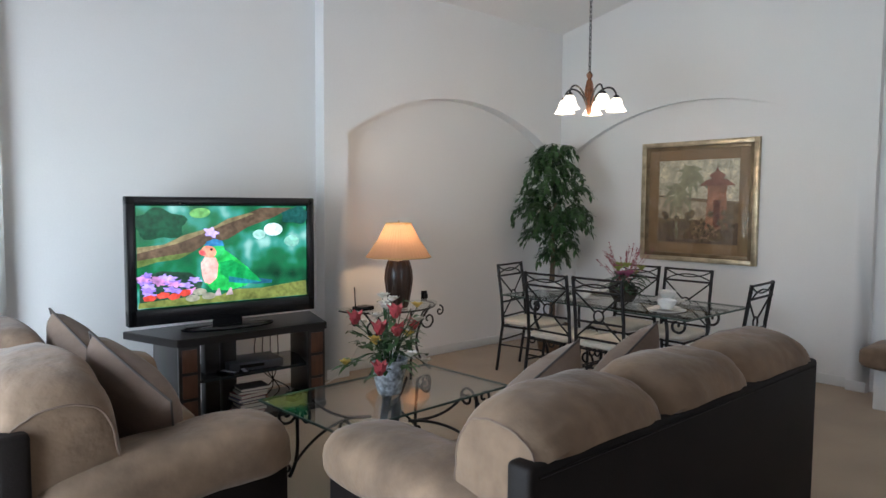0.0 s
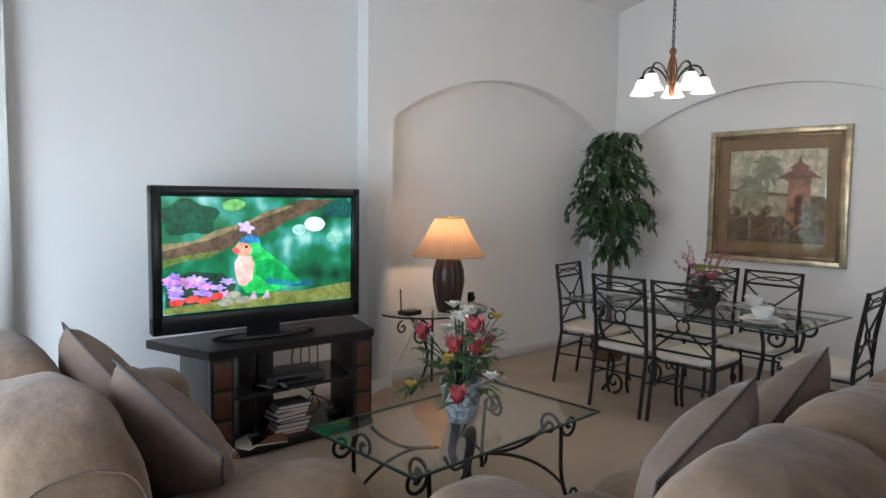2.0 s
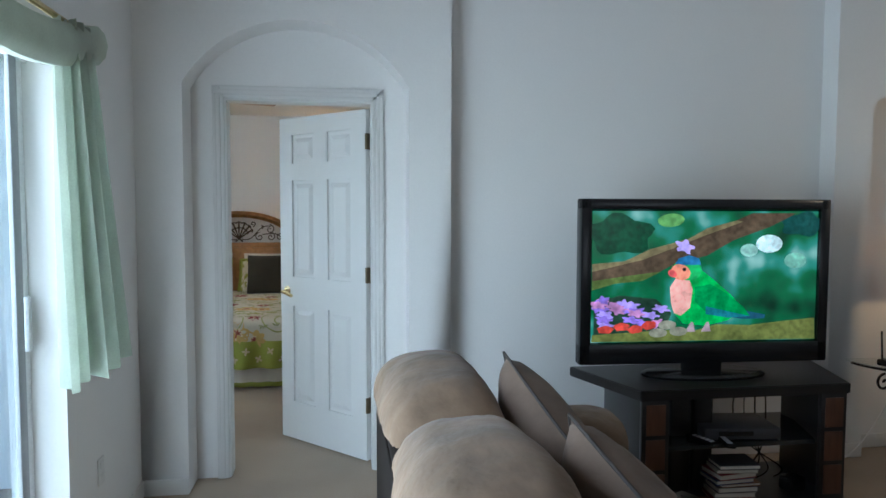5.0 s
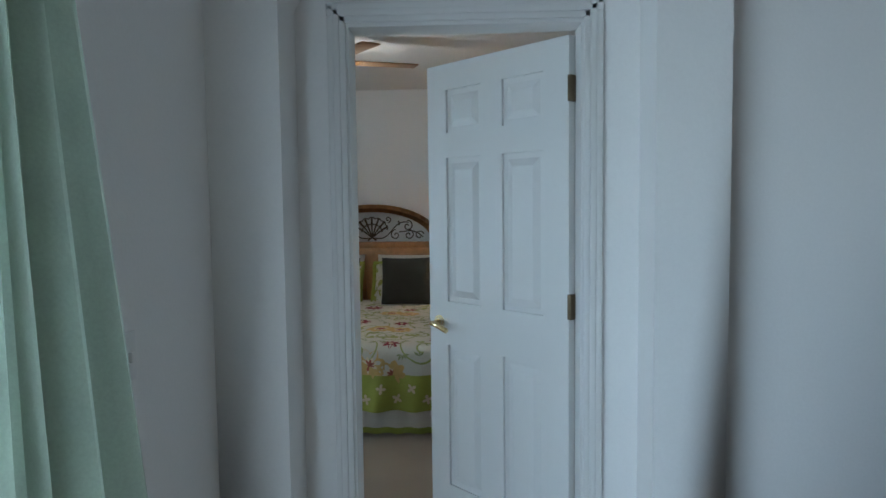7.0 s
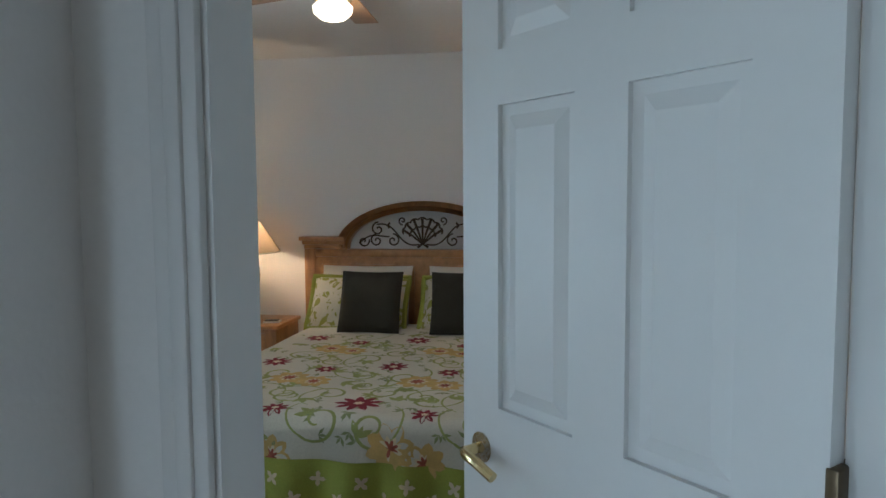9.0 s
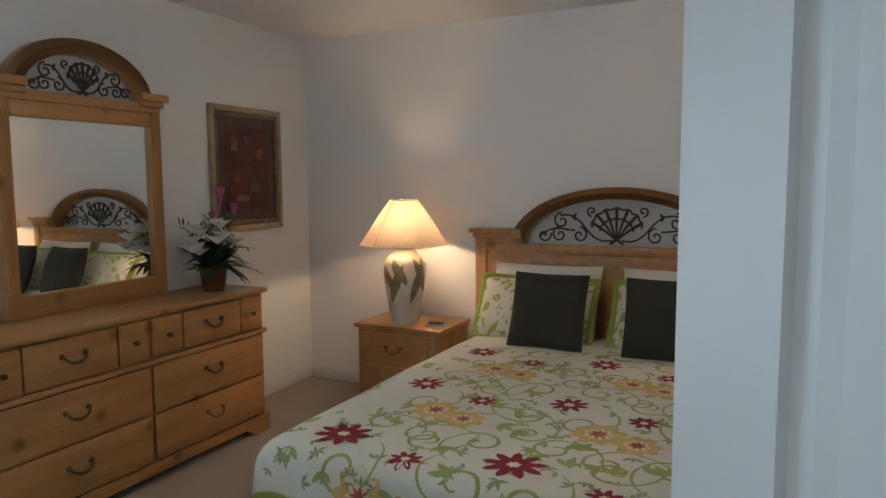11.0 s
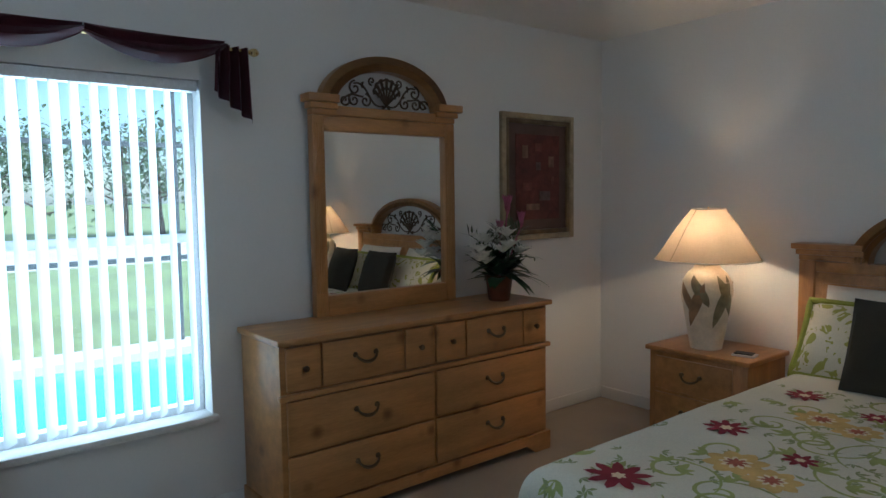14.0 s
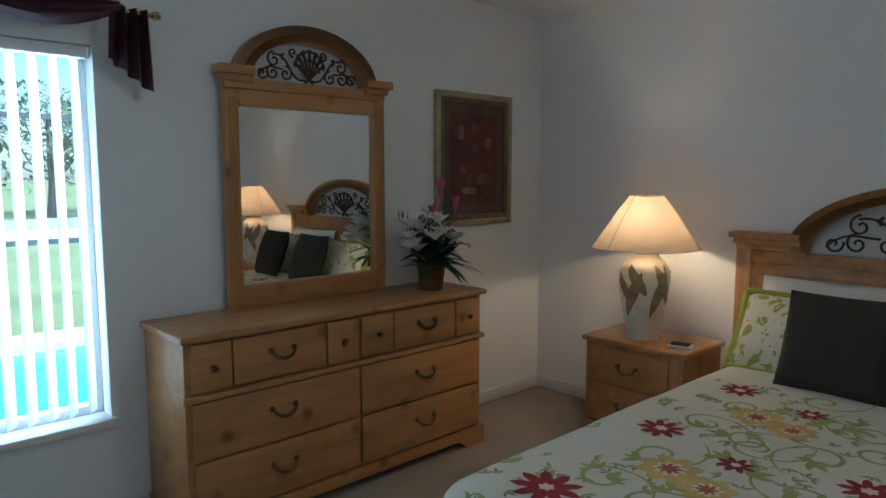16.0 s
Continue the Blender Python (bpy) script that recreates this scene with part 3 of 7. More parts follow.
part("neck", bx(-0.10, 0.0, 0.02, 0.10, 0.05, z0 + 0.06, bev=0.01), PLASTIC, tv)

# the picture on the screen glows: soft foliage, a branch, a bird and flowers
SW, SH, SZ = TVW - 0.12, TVH - 0.17, z0 + 0.11


def screen_mat():
    m = bpy.data.materials.new("screen_foliage")
    m.use_nodes = True
    n, l = m.node_tree.nodes, m.node_tree.links
    b = n["Principled BSDF"]
    co, no, ra = n.new("ShaderNodeTexCoord"), n.new("ShaderNodeTexNoise"), n.new("ShaderNodeValToRGB")
    no.inputs["Scale"].default_value, no.inputs["Detail"].default_value = 4.5, 2.0
    el = ra.color_ramp.elements
    el[0].position, el[0].color = 0.3, (0.002, 0.03, 0.012, 1)
    el[1].position, el[1].color = 0.72, (0.42, 0.72, 0.62, 1)
    e = el.new(0.5)
    e.color = (0.012, 0.16, 0.055, 1)
    e = el.new(0.6)
    e.color = (0.05, 0.30, 0.22, 1)
    l.new(co.outputs["Object"], no.inputs["Vector"])
    l.new(no.outputs[0], ra.inputs[0])
    b.inputs["Base Color"].default_value = (0.01, 0.01, 0.01, 1)
    b.inputs["Roughness"].default_value = 0.15
    l.new(ra.outputs[0], b.inputs["Emission Color"])
    b.inputs["Emission Strength"].default_value = 0.34
    return m


screen = part("screen", bx(-SW / 2, -0.006, SZ, SW / 2, 0.0, SZ + SH), screen_mat(), tv, "lit screen with a bright nature picture")


def on_screen(name, pts, col, d=0.008, power=0.29):
    """A flat patch of the picture; pts in shares of the screen's width and height."""
    bm = bmesh.new()
    vs = [bm.verts.new((-SW / 2 + p[0] * SW, -d, SZ + p[1] * SH)) for p in pts]
    bm.faces.new(vs)
    m = mat("screen_" + name, col, 0.2, 0.38, 9, 34, 0.0, fvar=0.3)
    b = m.node_tree.nodes["Principled BSDF"]
    m.node_tree.links.new(b.inputs["Base Color"].links[0].from_socket, b.inputs["Emission Color"])
    b.inputs["Emission Strength"].default_value = power
    part(name, bm, m, screen, soft=False)


def oval(cx, cy, rx, ry, a=0.0, n=22, ragged=0.0):
    out = []
    for k in range(n):
        t = math.tau * k / n
        r = 1 + ragged * math.sin(5 * t + cx * 9)
        u, v = rx * r * math.cos(t), ry * r * math.sin(t)
        out.append((cx + u * math.cos(a) - v * math.sin(a), cy + u * math.sin(a) + v * math.cos(a)))
    return out


on_screen("dark_foliage", oval(0.12, 0.82, 0.14, 0.15, 0.3, 26, 0.15), (0.004, 0.05, 0.02), 0.0066)
on_screen("dark_foliage", oval(0.93, 0.90, 0.10, 0.09, 0.2, 26, 0.15), (0.01, 0.07, 0.06), 0.0066)
on_screen("branch", [(0.0, 0.40), (0.0, 0.60), (0.14, 0.62), (0.25, 0.71), (0.42, 0.79), (0.5, 0.87), (0.63, 0.93), (0.70, 0.985), (0.90, 0.985), (0.78, 0.88), (0.62, 0.78), (0.50, 0.66), (0.36, 0.60), (0.22, 0.47), (0.10, 0.45)], (0.085, 0.055, 0.032), 0.0070)
on_screen("branch_light", [(0.0, 0.54), (0.0, 0.60), (0.14, 0.62), (0.25, 0.71), (0.42, 0.79), (0.5, 0.87), (0.63, 0.93), (0.66, 0.92), (0.5, 0.82), (0.34, 0.71), (0.22, 0.63)], (0.19, 0.15, 0.07), 0.0074)
on_screen("branch_moss", [(0.0, 0.40), (0.10, 0.45), (0.22, 0.47), (0.30, 0.54), (0.16, 0.51), (0.0, 0.47)], (0.09, 0.13, 0.03), 0.0076)
on_screen("mossy_ground", [(0.0, 0.005), (1.0, 0.005), (0.995, 0.17), (0.86, 0.15), (0.7, 0.12), (0.55, 0.13), (0.45, 0.08), (0.2, 0.10), (0.005, 0.06)], (0.15, 0.17, 0.04), 0.0072)
on_screen("bright_disc", oval(0.78, 0.75, 0.06, 0.07), (0.66, 0.82, 0.82), 0.0071)
on_screen("bright_spot", oval(0.69, 0.70, 0.04, 0.05), (0.28, 0.5, 0.42), 0.0070)
on_screen("bright_spot", oval(0.9, 0.62, 0.05, 0.06), (0.20, 0.45, 0.34), 0.0070)
on_screen("lit_leaf", oval(0.34, 0.93, 0.06, 0.05, 0.4), (0.12, 0.30, 0.08), 0.0069)
on_screen("leaf_shadow", [(0.01, 0.06), (0.32, 0.09), (0.35, 0.22), (0.28, 0.33), (0.12, 0.36), (0.01, 0.30)], (0.02, 0.05, 0.03), 0.0077)
flowers = random.Random(12)
for i in range(22):
    x, y = flowers.uniform(0.02, 0.31), flowers.uniform(0.13, 0.32)
    on_screen("purple_flower", oval(x, y, 0.026, 0.036, flowers.random() * 3, 20, 0.3), ((0.26, 0.16, 0.60), (0.42, 0.30, 0.78), (0.50, 0.22, 0.45))[i % 3], 0.0080 + 0.00012 * i)
on_screen("purple_flower", oval(0.40, 0.73, 0.035, 0.05, 0.4, 20, 0.3), (0.48, 0.36, 0.80), 0.0128)
for i, (x, y) in enumerate(((0.06, 0.10), (0.13, 0.12), (0.19, 0.10), (0.25, 0.13))):
    on_screen("red_berry", oval(x, y, 0.035, 0.03, 0.3 * i, 16, 0.1), (0.60, 0.06, 0.04), 0.0108 + 0.0002 * i)
on_screen("tail", [(0.58, 0.27), (0.66, 0.24), (0.77, 0.20), (0.765, 0.17), (0.66, 0.17), (0.57, 0.20)], (0.015, 0.07, 0.12), 0.0092)
on_screen("body", [(0.40, 0.14), (0.36, 0.22), (0.35, 0.40), (0.40, 0.55), (0.47, 0.56), (0.53, 0.48), (0.61, 0.36), (0.67, 0.24), (0.60, 0.16), (0.50, 0.12)], (0.03, 0.40, 0.07), 0.0096)
on_screen("wing", [(0.45, 0.42), (0.52, 0.44), (0.60, 0.36), (0.67, 0.26), (0.70, 0.19), (0.60, 0.19), (0.50, 0.23), (0.45, 0.31)], (0.015, 0.26, 0.06), 0.0099)
on_screen("wing_edge", [(0.50, 0.27), (0.60, 0.23), (0.70, 0.19), (0.60, 0.18), (0.50, 0.21)], (0.02, 0.16, 0.20), 0.0102)
on_screen("breast", [(0.345, 0.30), (0.34, 0.42), (0.37, 0.50), (0.42, 0.50), (0.44, 0.40), (0.43, 0.26), (0.39, 0.20), (0.36, 0.22)], (0.78, 0.36, 0.30), 0.0105)
on_screen("head", oval(0.415, 0.555, 0.062, 0.085, 0.2), (0.04, 0.40, 0.10), 0.0110)
on_screen("face", oval(0.385, 0.535, 0.042, 0.062, 0.2), (0.80, 0.26, 0.16), 0.0116)
on_screen("cap", [(0.36, 0.60), (0.40, 0.59), (0.475, 0.59), (0.465, 0.64), (0.42, 0.665), (0.375, 0.64)], (0.03, 0.16, 0.34), 0.0120)
on_screen("beak", oval(0.348, 0.525, 0.018, 0.03, 0.3), (0.72, 0.10, 0.10), 0.0124)
on_screen("eye", oval(0.40, 0.555, 0.008, 0.013), (0.01, 0.01, 0.01), 0.0124)
for x in (0.43, 0.50):
    on_screen("claw", [(x - 0.02, 0.075), (x + 0.005, 0.15), (x + 0.015, 0.15), (x + 0.025, 0.075)], (0.36, 0.26, 0.28), 0.0106)
for x, y in ((0.33, 0.13), (0.29, 0.07), (0.38, 0.08)):
    on_screen("pebble", oval(x, y, 0.04, 0.035), (0.26, 0.25, 0.18), 0.0118)

# devices and clutter on the stand
dvd = thing("disc_player", "flat dark grey disc player on the stand shelf", "player", (2.55, 5.12, 0.345), -6)
part("case", bx(-0.19, -0.13, 0.004, 0.19, 0.13, 0.06, bev=0.006), mat("grey_plastic", (0.05, 0.05, 0.055), 0.35), dvd)
part("tray_front", bx(-0.12, -0.134, 0.025, 0.05, -0.129, 0.045), PLASTIC, dvd)
for i, (x, y, rz) in enumerate(((2.33, 5.0, 20), (2.43, 4.97, -10))):
    rm = thing("remote_control", "slim dark remote control on the stand shelf", "remote", (x, y, 0.346), rz, "remotes on the stand")
    part("case", bx(-0.022, -0.085, 0, 0.022, 0.085, 0.018, bev=0.005), PLASTIC, rm)
    for k in range(5):
        part("button", bx(-0.012, -0.06 + k * 0.025, 0.018, 0.012, -0.045 + k * 0.025, 0.021), mat("button_grey", (0.3, 0.3, 0.32), 0.5), rm)
pile = [mat("book_red", (0.22, 0.03, 0.03), 0.5), mat("book_cream", (0.5, 0.46, 0.38), 0.6), mat("book_dark", (0.04, 0.04, 0.05), 0.5), mat("book_brown", (0.18, 0.09, 0.05), 0.5), mat("book_blue", (0.06, 0.09, 0.18), 0.5)]
z = 0.06
for k in range(8):
    h = 0.016 + 0.006 * ((k * 7) % 3)
    b = thing("magazine", "worn paperback or magazine stacked on the stand", "book", (2.50 + 0.012 * ((k * 5) % 4 - 1.5), 5.04 + 0.01 * ((k * 3) % 3), z), (k * 37) % 17 - 8, "stack of magazines")
    part("page_block", bx(-0.10, -0.075, 0.002, 0.098, 0.072, h - 0.002), LINEN, b)
    part("cover", bx(-0.105, -0.08, 0, 0.10, 0.078, 0.0025), pile[k % 5], b)
    part("cover", bx(-0.105, -0.08, h - 0.0025, 0.10, 0.078, h), pile[k % 5], b)
    z += h + 0.0005
for x, y, rz, k in ((2.22, 4.97, 30, 1), (2.32, 4.94, -15, 3)):
    b = thing("magazine", "loose open leaflet lying on the stand base", "book", (x, y, 0.06), rz, "leaflets on the stand")
    part("page_block", bx(-0.10, -0.07, 0.001, 0.10, 0.07, 0.010), LINEN, b)
    part("cover", bx(-0.102, -0.072, 0.010, 0.102, 0.072, 0.013), pile[k], b)
ad = thing("power_adapter", "black power adapter on the stand base", "adapter", (2.85, 5.05, 0.06), 12)
part("case", bx(-0.05, -0.04, 0, 0.05, 0.04, 0.07, bev=0.01), PLASTIC, ad)
cb = thing("cable", "thin black cables behind the stand", "cable", (2.7, 5.2, 0.06))
for k in range(4):
    part("wire", tb(bez((0.15 - 0.1 * k, 0, 0.005), (0.3 - 0.1 * k, -0.1, 0.12), (-0.2 + 0.12 * k, 0.05, 0.1), (0.05 * k, 0.1, 0.5), 16), 0.004, 6), PLASTIC, cb)
wc = thing("cable", "thin white cable along the baseboard", "cable", (3.1, 5.45, 0.0))
part("wire", tb(bez((0, 0, 0.008), (0.3, -0.1, 0.008), (0.5, 0.05, 0.008), (0.75, 0.0, 0.55), 18), 0.004, 6), TRIM, wc)

# ---------------------------------------------------------------- coffee table
ct = thing("coffee_table", "glass coffee table on scrolled black iron legs", "coffee table", (2.67, 3.67, 0), 2.5)
gt = part("tabletop", bx(-0.592, -0.352, 0.440, 0.592, 0.352, 0.45), GLASS, ct, "clear bevelled glass top")
gt.visible_shadow = False
bm = bmesh.new()
for x0, y0, x1, y1 in ((-0.60, -0.36, 0.60, -0.352), (-0.60, 0.352, 0.60, 0.36), (-0.60, -0.352, -0.592, 0.352), (0.592, -0.352, 0.60, 0.352)):
    box(bm, x0, y0, 0.439, x1, y1, 0.4495)
part("glass_edge", bm, GLASS_E, gt, "green ground glass edge")
for sx in (-1, 1):
    for sy in (-1, 1):
        part("leg", tb(bez((sx * 0.43, sy * 0.25, 0.40), (sx * 0.44, sy * 0.26, 0.28), (sx * 0.40, sy * 0.25, 0.13), (sx * 0.46, sy * 0.29, 0.012), 12), 0.010, 8), IRON, ct)
        part("scroll", tb(spiral((sx * 0.50, sy * 0.25, 0.375), 0.062, 1.35, math.pi * (0.5 + 0.5 * sx), sgn=-1 if sx < 0 else 1), 0.008, 8), IRON, ct)
        part("scroll", tb(spiral((sx * 0.43, sy * 0.18, 0.370), 0.066, 1.4, math.pi * (0.5 - 0.5 * sy), "yz", sgn=1 if sy > 0 else -1), 0.008, 8), IRON, ct)
        part("scroll", tb(spiral((sx * 0.47, sy * 0.30, 0.05), 0.042, 1.1, -math.pi / 2 - 0.3, sgn=sx), 0.008, 8), IRON, ct)
        part("brace", tb(bez((sx * 0.44, sy * 0.265, 0.09), (sx * 0.32, sy * 0.26, 0.22), (sx * 0.18, sy * 0.22, 0.31), (sx * 0.05, sy * 0.10, 0.30), 14), 0.008, 8), IRON, ct)
        part("brace", tb(bez((sx * 0.05, sy * 0.10, 0.30), (sx * 0.20, sy * 0.17, 0.29), (sx * 0.27, sy * 0.22, 0.34), (sx * 0.34, sy * 0.245, 0.425), 12), 0.008, 8), IRON, ct)
for x, y in ((-0.05, -0.10), (0.05, 0.10)):
    bm = tb(bez((x, y, 0.428), (x + 0.05, y, 0.36), (x - 0.05, y, 0.28), (x + 0.01, y, 0.20), 14), 0.034, 10, taper=lambda q: 1 - 0.35 * q)
    bmesh.ops.scale(bm, vec=(1, 0.6, 1), space=Matrix.Translation((0, -y, 0)), verts=bm.verts[:])
    part("bracket", bm, BLACKWOOD, ct, "dark carved wooden bracket")

# ---------------------------------------------------------------- plants and flowers


def leaf(bm, base, way, length, width, droop=0.3, up=None, segs=4, fold=0.15):
    way = Vector(way).normalized()
    side = way.cross(Vector((0, 0, 1)))
    side = side.normalized() if side.length > 0.05 else Vector((1, 0, 0))
    nrm = side.cross(way).normalized()
    rows = []
    for i in range(segs + 1):
        t = i / segs
        p = Vector(base) + way * length * t + Vector((0, 0, -droop * length * t * t))
        w = width * (math.sin(math.pi * (0.08 + 0.92 * t) ** 0.8)) * 0.5
        rows.append((bm.verts.new(p - side * w + nrm * fold * w), bm.verts.new(p), bm.verts.new(p + side * w + nrm * fold * w)))
    for a, b in zip(rows, rows[1:]):
        bm.faces.new((a[0], a[1], b[1], b[0]))
        bm.faces.new((a[1], a[2], b[2], b[1]))


def bloom(bm, c, r, petals=6, cup=0.6, rng=random):
    c = Vector(c)
    for ring, (k, rr) in enumerate(((petals, r), (petals - 1, r * 0.7))):
        for i in range(k):
            a = math.tau * (i + 0.5 * ring) / k + rng.random() * 0.3
            leaf(bm, c, (math.cos(a), math.sin(a), cup + 0.6 * ring), rr, rr * 0.75, droop=-0.15, segs=3, fold=0.4)


GREENS = mat("leaf_green", (0.05, 0.11, 0.035), 0.45, 0.45, 9, 60, 0.1)
GREENS_D = mat("leaf_dark", (0.022, 0.06, 0.022), 0.4, 0.4, 9, 60, 0.1)
PETAL_RED = mat("petal_red", (0.46, 0.07, 0.08), 0.6, 0.3, 20, 90, 0.1)
PETAL_WHITE = mat("petal_white", (0.75, 0.73, 0.66), 0.6, 0.1, 20, 90, 0.1)
PETAL_YELLOW = mat("petal_yellow", (0.62, 0.44, 0.09), 0.6, 0.2, 20, 90, 0.1)
PETAL_PINK = mat("petal_pink", (0.36, 0.09, 0.17), 0.6, 0.3, 20, 90, 0.1)

va = thing("flower_vase", "silk flower bouquet in a marbled grey vase", "flower vase", (2.66, 3.66, 0.4505))
rng = random.Random(5)
VASE = mat("vase_marbled", (0.42, 0.45, 0.48), 0.35, 0.55, 22, 45, 0.6, fvar=0.4, dist=0.006)
part("vase", lt([(0.0, 0), (0.062, 0), (0.066, 0.01), (0.085, 0.10), (0.10, 0.175), (0.104, 0.19), (0.092, 0.19), (0.085, 0.15), (0.0, 0.14)], 32, wave=lambda a, z: 0.02 * math.sin(7 * a + 30 * z)), VASE, va, "grey and white marbled ceramic vase")
stems, lv = bmesh.new(), bmesh.new()
heads = []
for k in range(36):
    a, sp, h = rng.random() * math.tau, rng.uniform(0.04, 0.22), rng.uniform(0.22, 0.54)
    if k % 9 == 0:
        sp, h = rng.uniform(0.24, 0.32), rng.uniform(0.12, 0.25)
    tip = Vector((sp * math.cos(a), sp * math.sin(a), h * (1.05 - 0.8 * sp)))
    tube(stems, bez((0.03 * math.cos(a), 0.03 * math.sin(a), 0.15), (0.05 * math.cos(a), 0.05 * math.sin(a), 0.3), tip * 0.8 + Vector((0, 0, 0.05)), tip, 6), 0.003, 5)
    heads.append(tip)
    for q in range(5):
        b = tip * rng.uniform(0.55, 1.0)
        b.z = max(b.z, 0.17)
        aa = a + rng.uniform(-1.3, 1.3)
        leaf(lv, b, (math.cos(aa), math.sin(aa), rng.uniform(-0.2, 0.9)), rng.uniform(0.05, 0.10), rng.uniform(0.024, 0.045), rng.uniform(0.2, 0.7))
part("flower_stem", stems, GREENS_D, va)
part("foliage", lv, GREENS, va)
for k, tip in enumerate(heads):
    bm = bmesh.new()
    if k % 7 == 0:
        bloom(bm, tip, 0.082, 6, 1.3, rng)
        part("flower", bm, PETAL_RED, va, "red silk flower")
    elif k % 5 in (1, 2):
        bloom(bm, tip, 0.05, 6, 0.5, rng)
        part("flower", bm, PETAL_WHITE, va, "white silk flower")
    elif k % 5 == 3:
        bloom(bm, tip, 0.045, 6, 0.6, rng)
        part("flower", bm, PETAL_YELLOW, va, "yellow silk flower")
    else:
        bm.free()

# ficus in the corner
fi = thing("ficus_tree", "artificial ficus tree with drooping green leaves in the corner", "plant", (5.80, 5.08, 0))
part("pot", lt([(0.0, 0), (0.13, 0), (0.17, 0.26), (0.18, 0.28), (0.165, 0.28), (0.15, 0.24), (0, 0.24)], 28), mat("wicker_pot", (0.14, 0.08, 0.045), 0.7, 0.3, 12, 60, 0.8, stretch=(1, 1, 6)), fi, "brown woven pot")
for k in range(3):
    a = k * 2.1
    part("trunk", tb(bez((0.03 * math.cos(a), 0.03 * math.sin(a), 0.22), (0.06 * math.cos(a + 2), 0.06 * math.sin(a + 2), 0.7), (0.05 * math.cos(a + 4), 0.05 * math.sin(a + 4), 1.0), (0.04 * math.cos(a), 0.04 * math.sin(a), 1.5), 14), 0.016, 8, taper=lambda t: 1 - 0.5 * t), mat("bark", (0.13, 0.09, 0.06), 0.85, 0.3, 20, 80, 0.5), fi)
rng = random.Random(11)
crown, twigs = bmesh.new(), bmesh.new()
for k in range(150):
    h = rng.uniform(0, 1)
    z = 0.97 + 1.12 * h
    rad = 0.34 * (math.sin(math.pi * min(0.95, 0.10 + 0.80 * h)) ** 0.75) * rng.uniform(0.45, 1.08)
    a = rng.random() * math.tau
    tip = Vector((rad * math.cos(a), rad * math.sin(a), z))
    root = Vector((0.02 * math.cos(a), 0.02 * math.sin(a), max(0.85, z - 0.18)))
    pts = bez(root, root.lerp(tip, 0.4) + Vector((0, 0, 0.12)), tip + Vector((0, 0, 0.09)), tip + Vector((0.05 * math.cos(a), 0.05 * math.sin(a), -0.07)), 8)
    tube(twigs, pts, 0.003, 4)
    for q in range(22):
        p = pts[rng.randrange(2, 9)]
        aa = a + rng.uniform(-1.6, 1.6)
        leaf(crown, p, (math.cos(aa), math.sin(aa), rng.uniform(-1.6, 0.15)), rng.uniform(0.055, 0.092), rng.uniform(0.024, 0.038), rng.uniform(0.0, 0.4), segs=3)
part("twig_work", twigs, GREENS_D, fi)
part("crown", crown, mat("ficus_leaf", (0.042, 0.095, 0.032), 0.35, 0.6, 14, 60, 0.1), fi)

# ---------------------------------------------------------------- console table with lamp
CX, CY = 3.98, 5.25
co = thing("console_table", "small glass side table on a scrolled iron frame", "side table", (CX, CY, 0))
bm = bmesh.new()
prism(bm, [(-0.50, 0.24)] + [(0.50 * math.cos(math.pi + math.pi * k / 20), 0.24 + 0.44 * math.sin(math.pi + math.pi * k / 20)) for k in range(1, 20)] + [(0.50, 0.24)], "z", 0.60, 0.612)
part("tabletop", bm, GLASS, co, "clear glass top").visible_shadow = False
part("rim", tb([(0.47 * math.cos(math.pi + math.pi * k / 20), 0.22 + 0.40 * math.sin(math.pi + math.pi * k / 20), 0.592) for k in range(21)], 0.008, 8), IRON, co)
for x, y in ((-0.36, 0.02), (0.36, 0.02), (0.0, -0.15), (0.0, 0.2)):
    part("leg", tb(bez((x, y, 0.59), (x * 0.5, y, 0.4), (x * 0.3, y, 0.2), (x, y, 0.01), 14), 0.010, 8), IRON, co)
for sx in (-1, 1):
    part("scroll", tb(spiral((sx * 0.30, -0.02, 0.47), 0.10, 1.4, math.pi / 2, sgn=sx), 0.008, 8), IRON, co)
    part("scroll", tb(spiral((sx * 0.45, -0.0, 0.53), 0.05, 1.2, math.pi / 2, sgn=-sx), 0.007, 8), IRON, co)

la = thing("table_lamp", "lit table lamp with ribbed dark base and pleated amber shade", "lamp", (3.94, 5.22, 0.612))
part("base", lt([(0.0, 0), (0.075, 0), (0.078, 0.015), (0.085, 0.03), (0.105, 0.14), (0.118, 0.24), (0.112, 0.32), (0.092, 0.385), (0.085, 0.40), (0.03, 0.41), (0.014, 0.44), (0.0, 0.44)], 48, wave=lambda a, z: 0.035 * math.cos(16 * a)), mat("dark_wood_ribbed", (0.035, 0.018, 0.012), 0.35, 0.3, 9, 40, 0.2), la, "dark ribbed wooden base")
SH_A = shade_mat("amber_shade", (0.46, 0.29, 0.18), 0.36)
bm = bmesh.new()
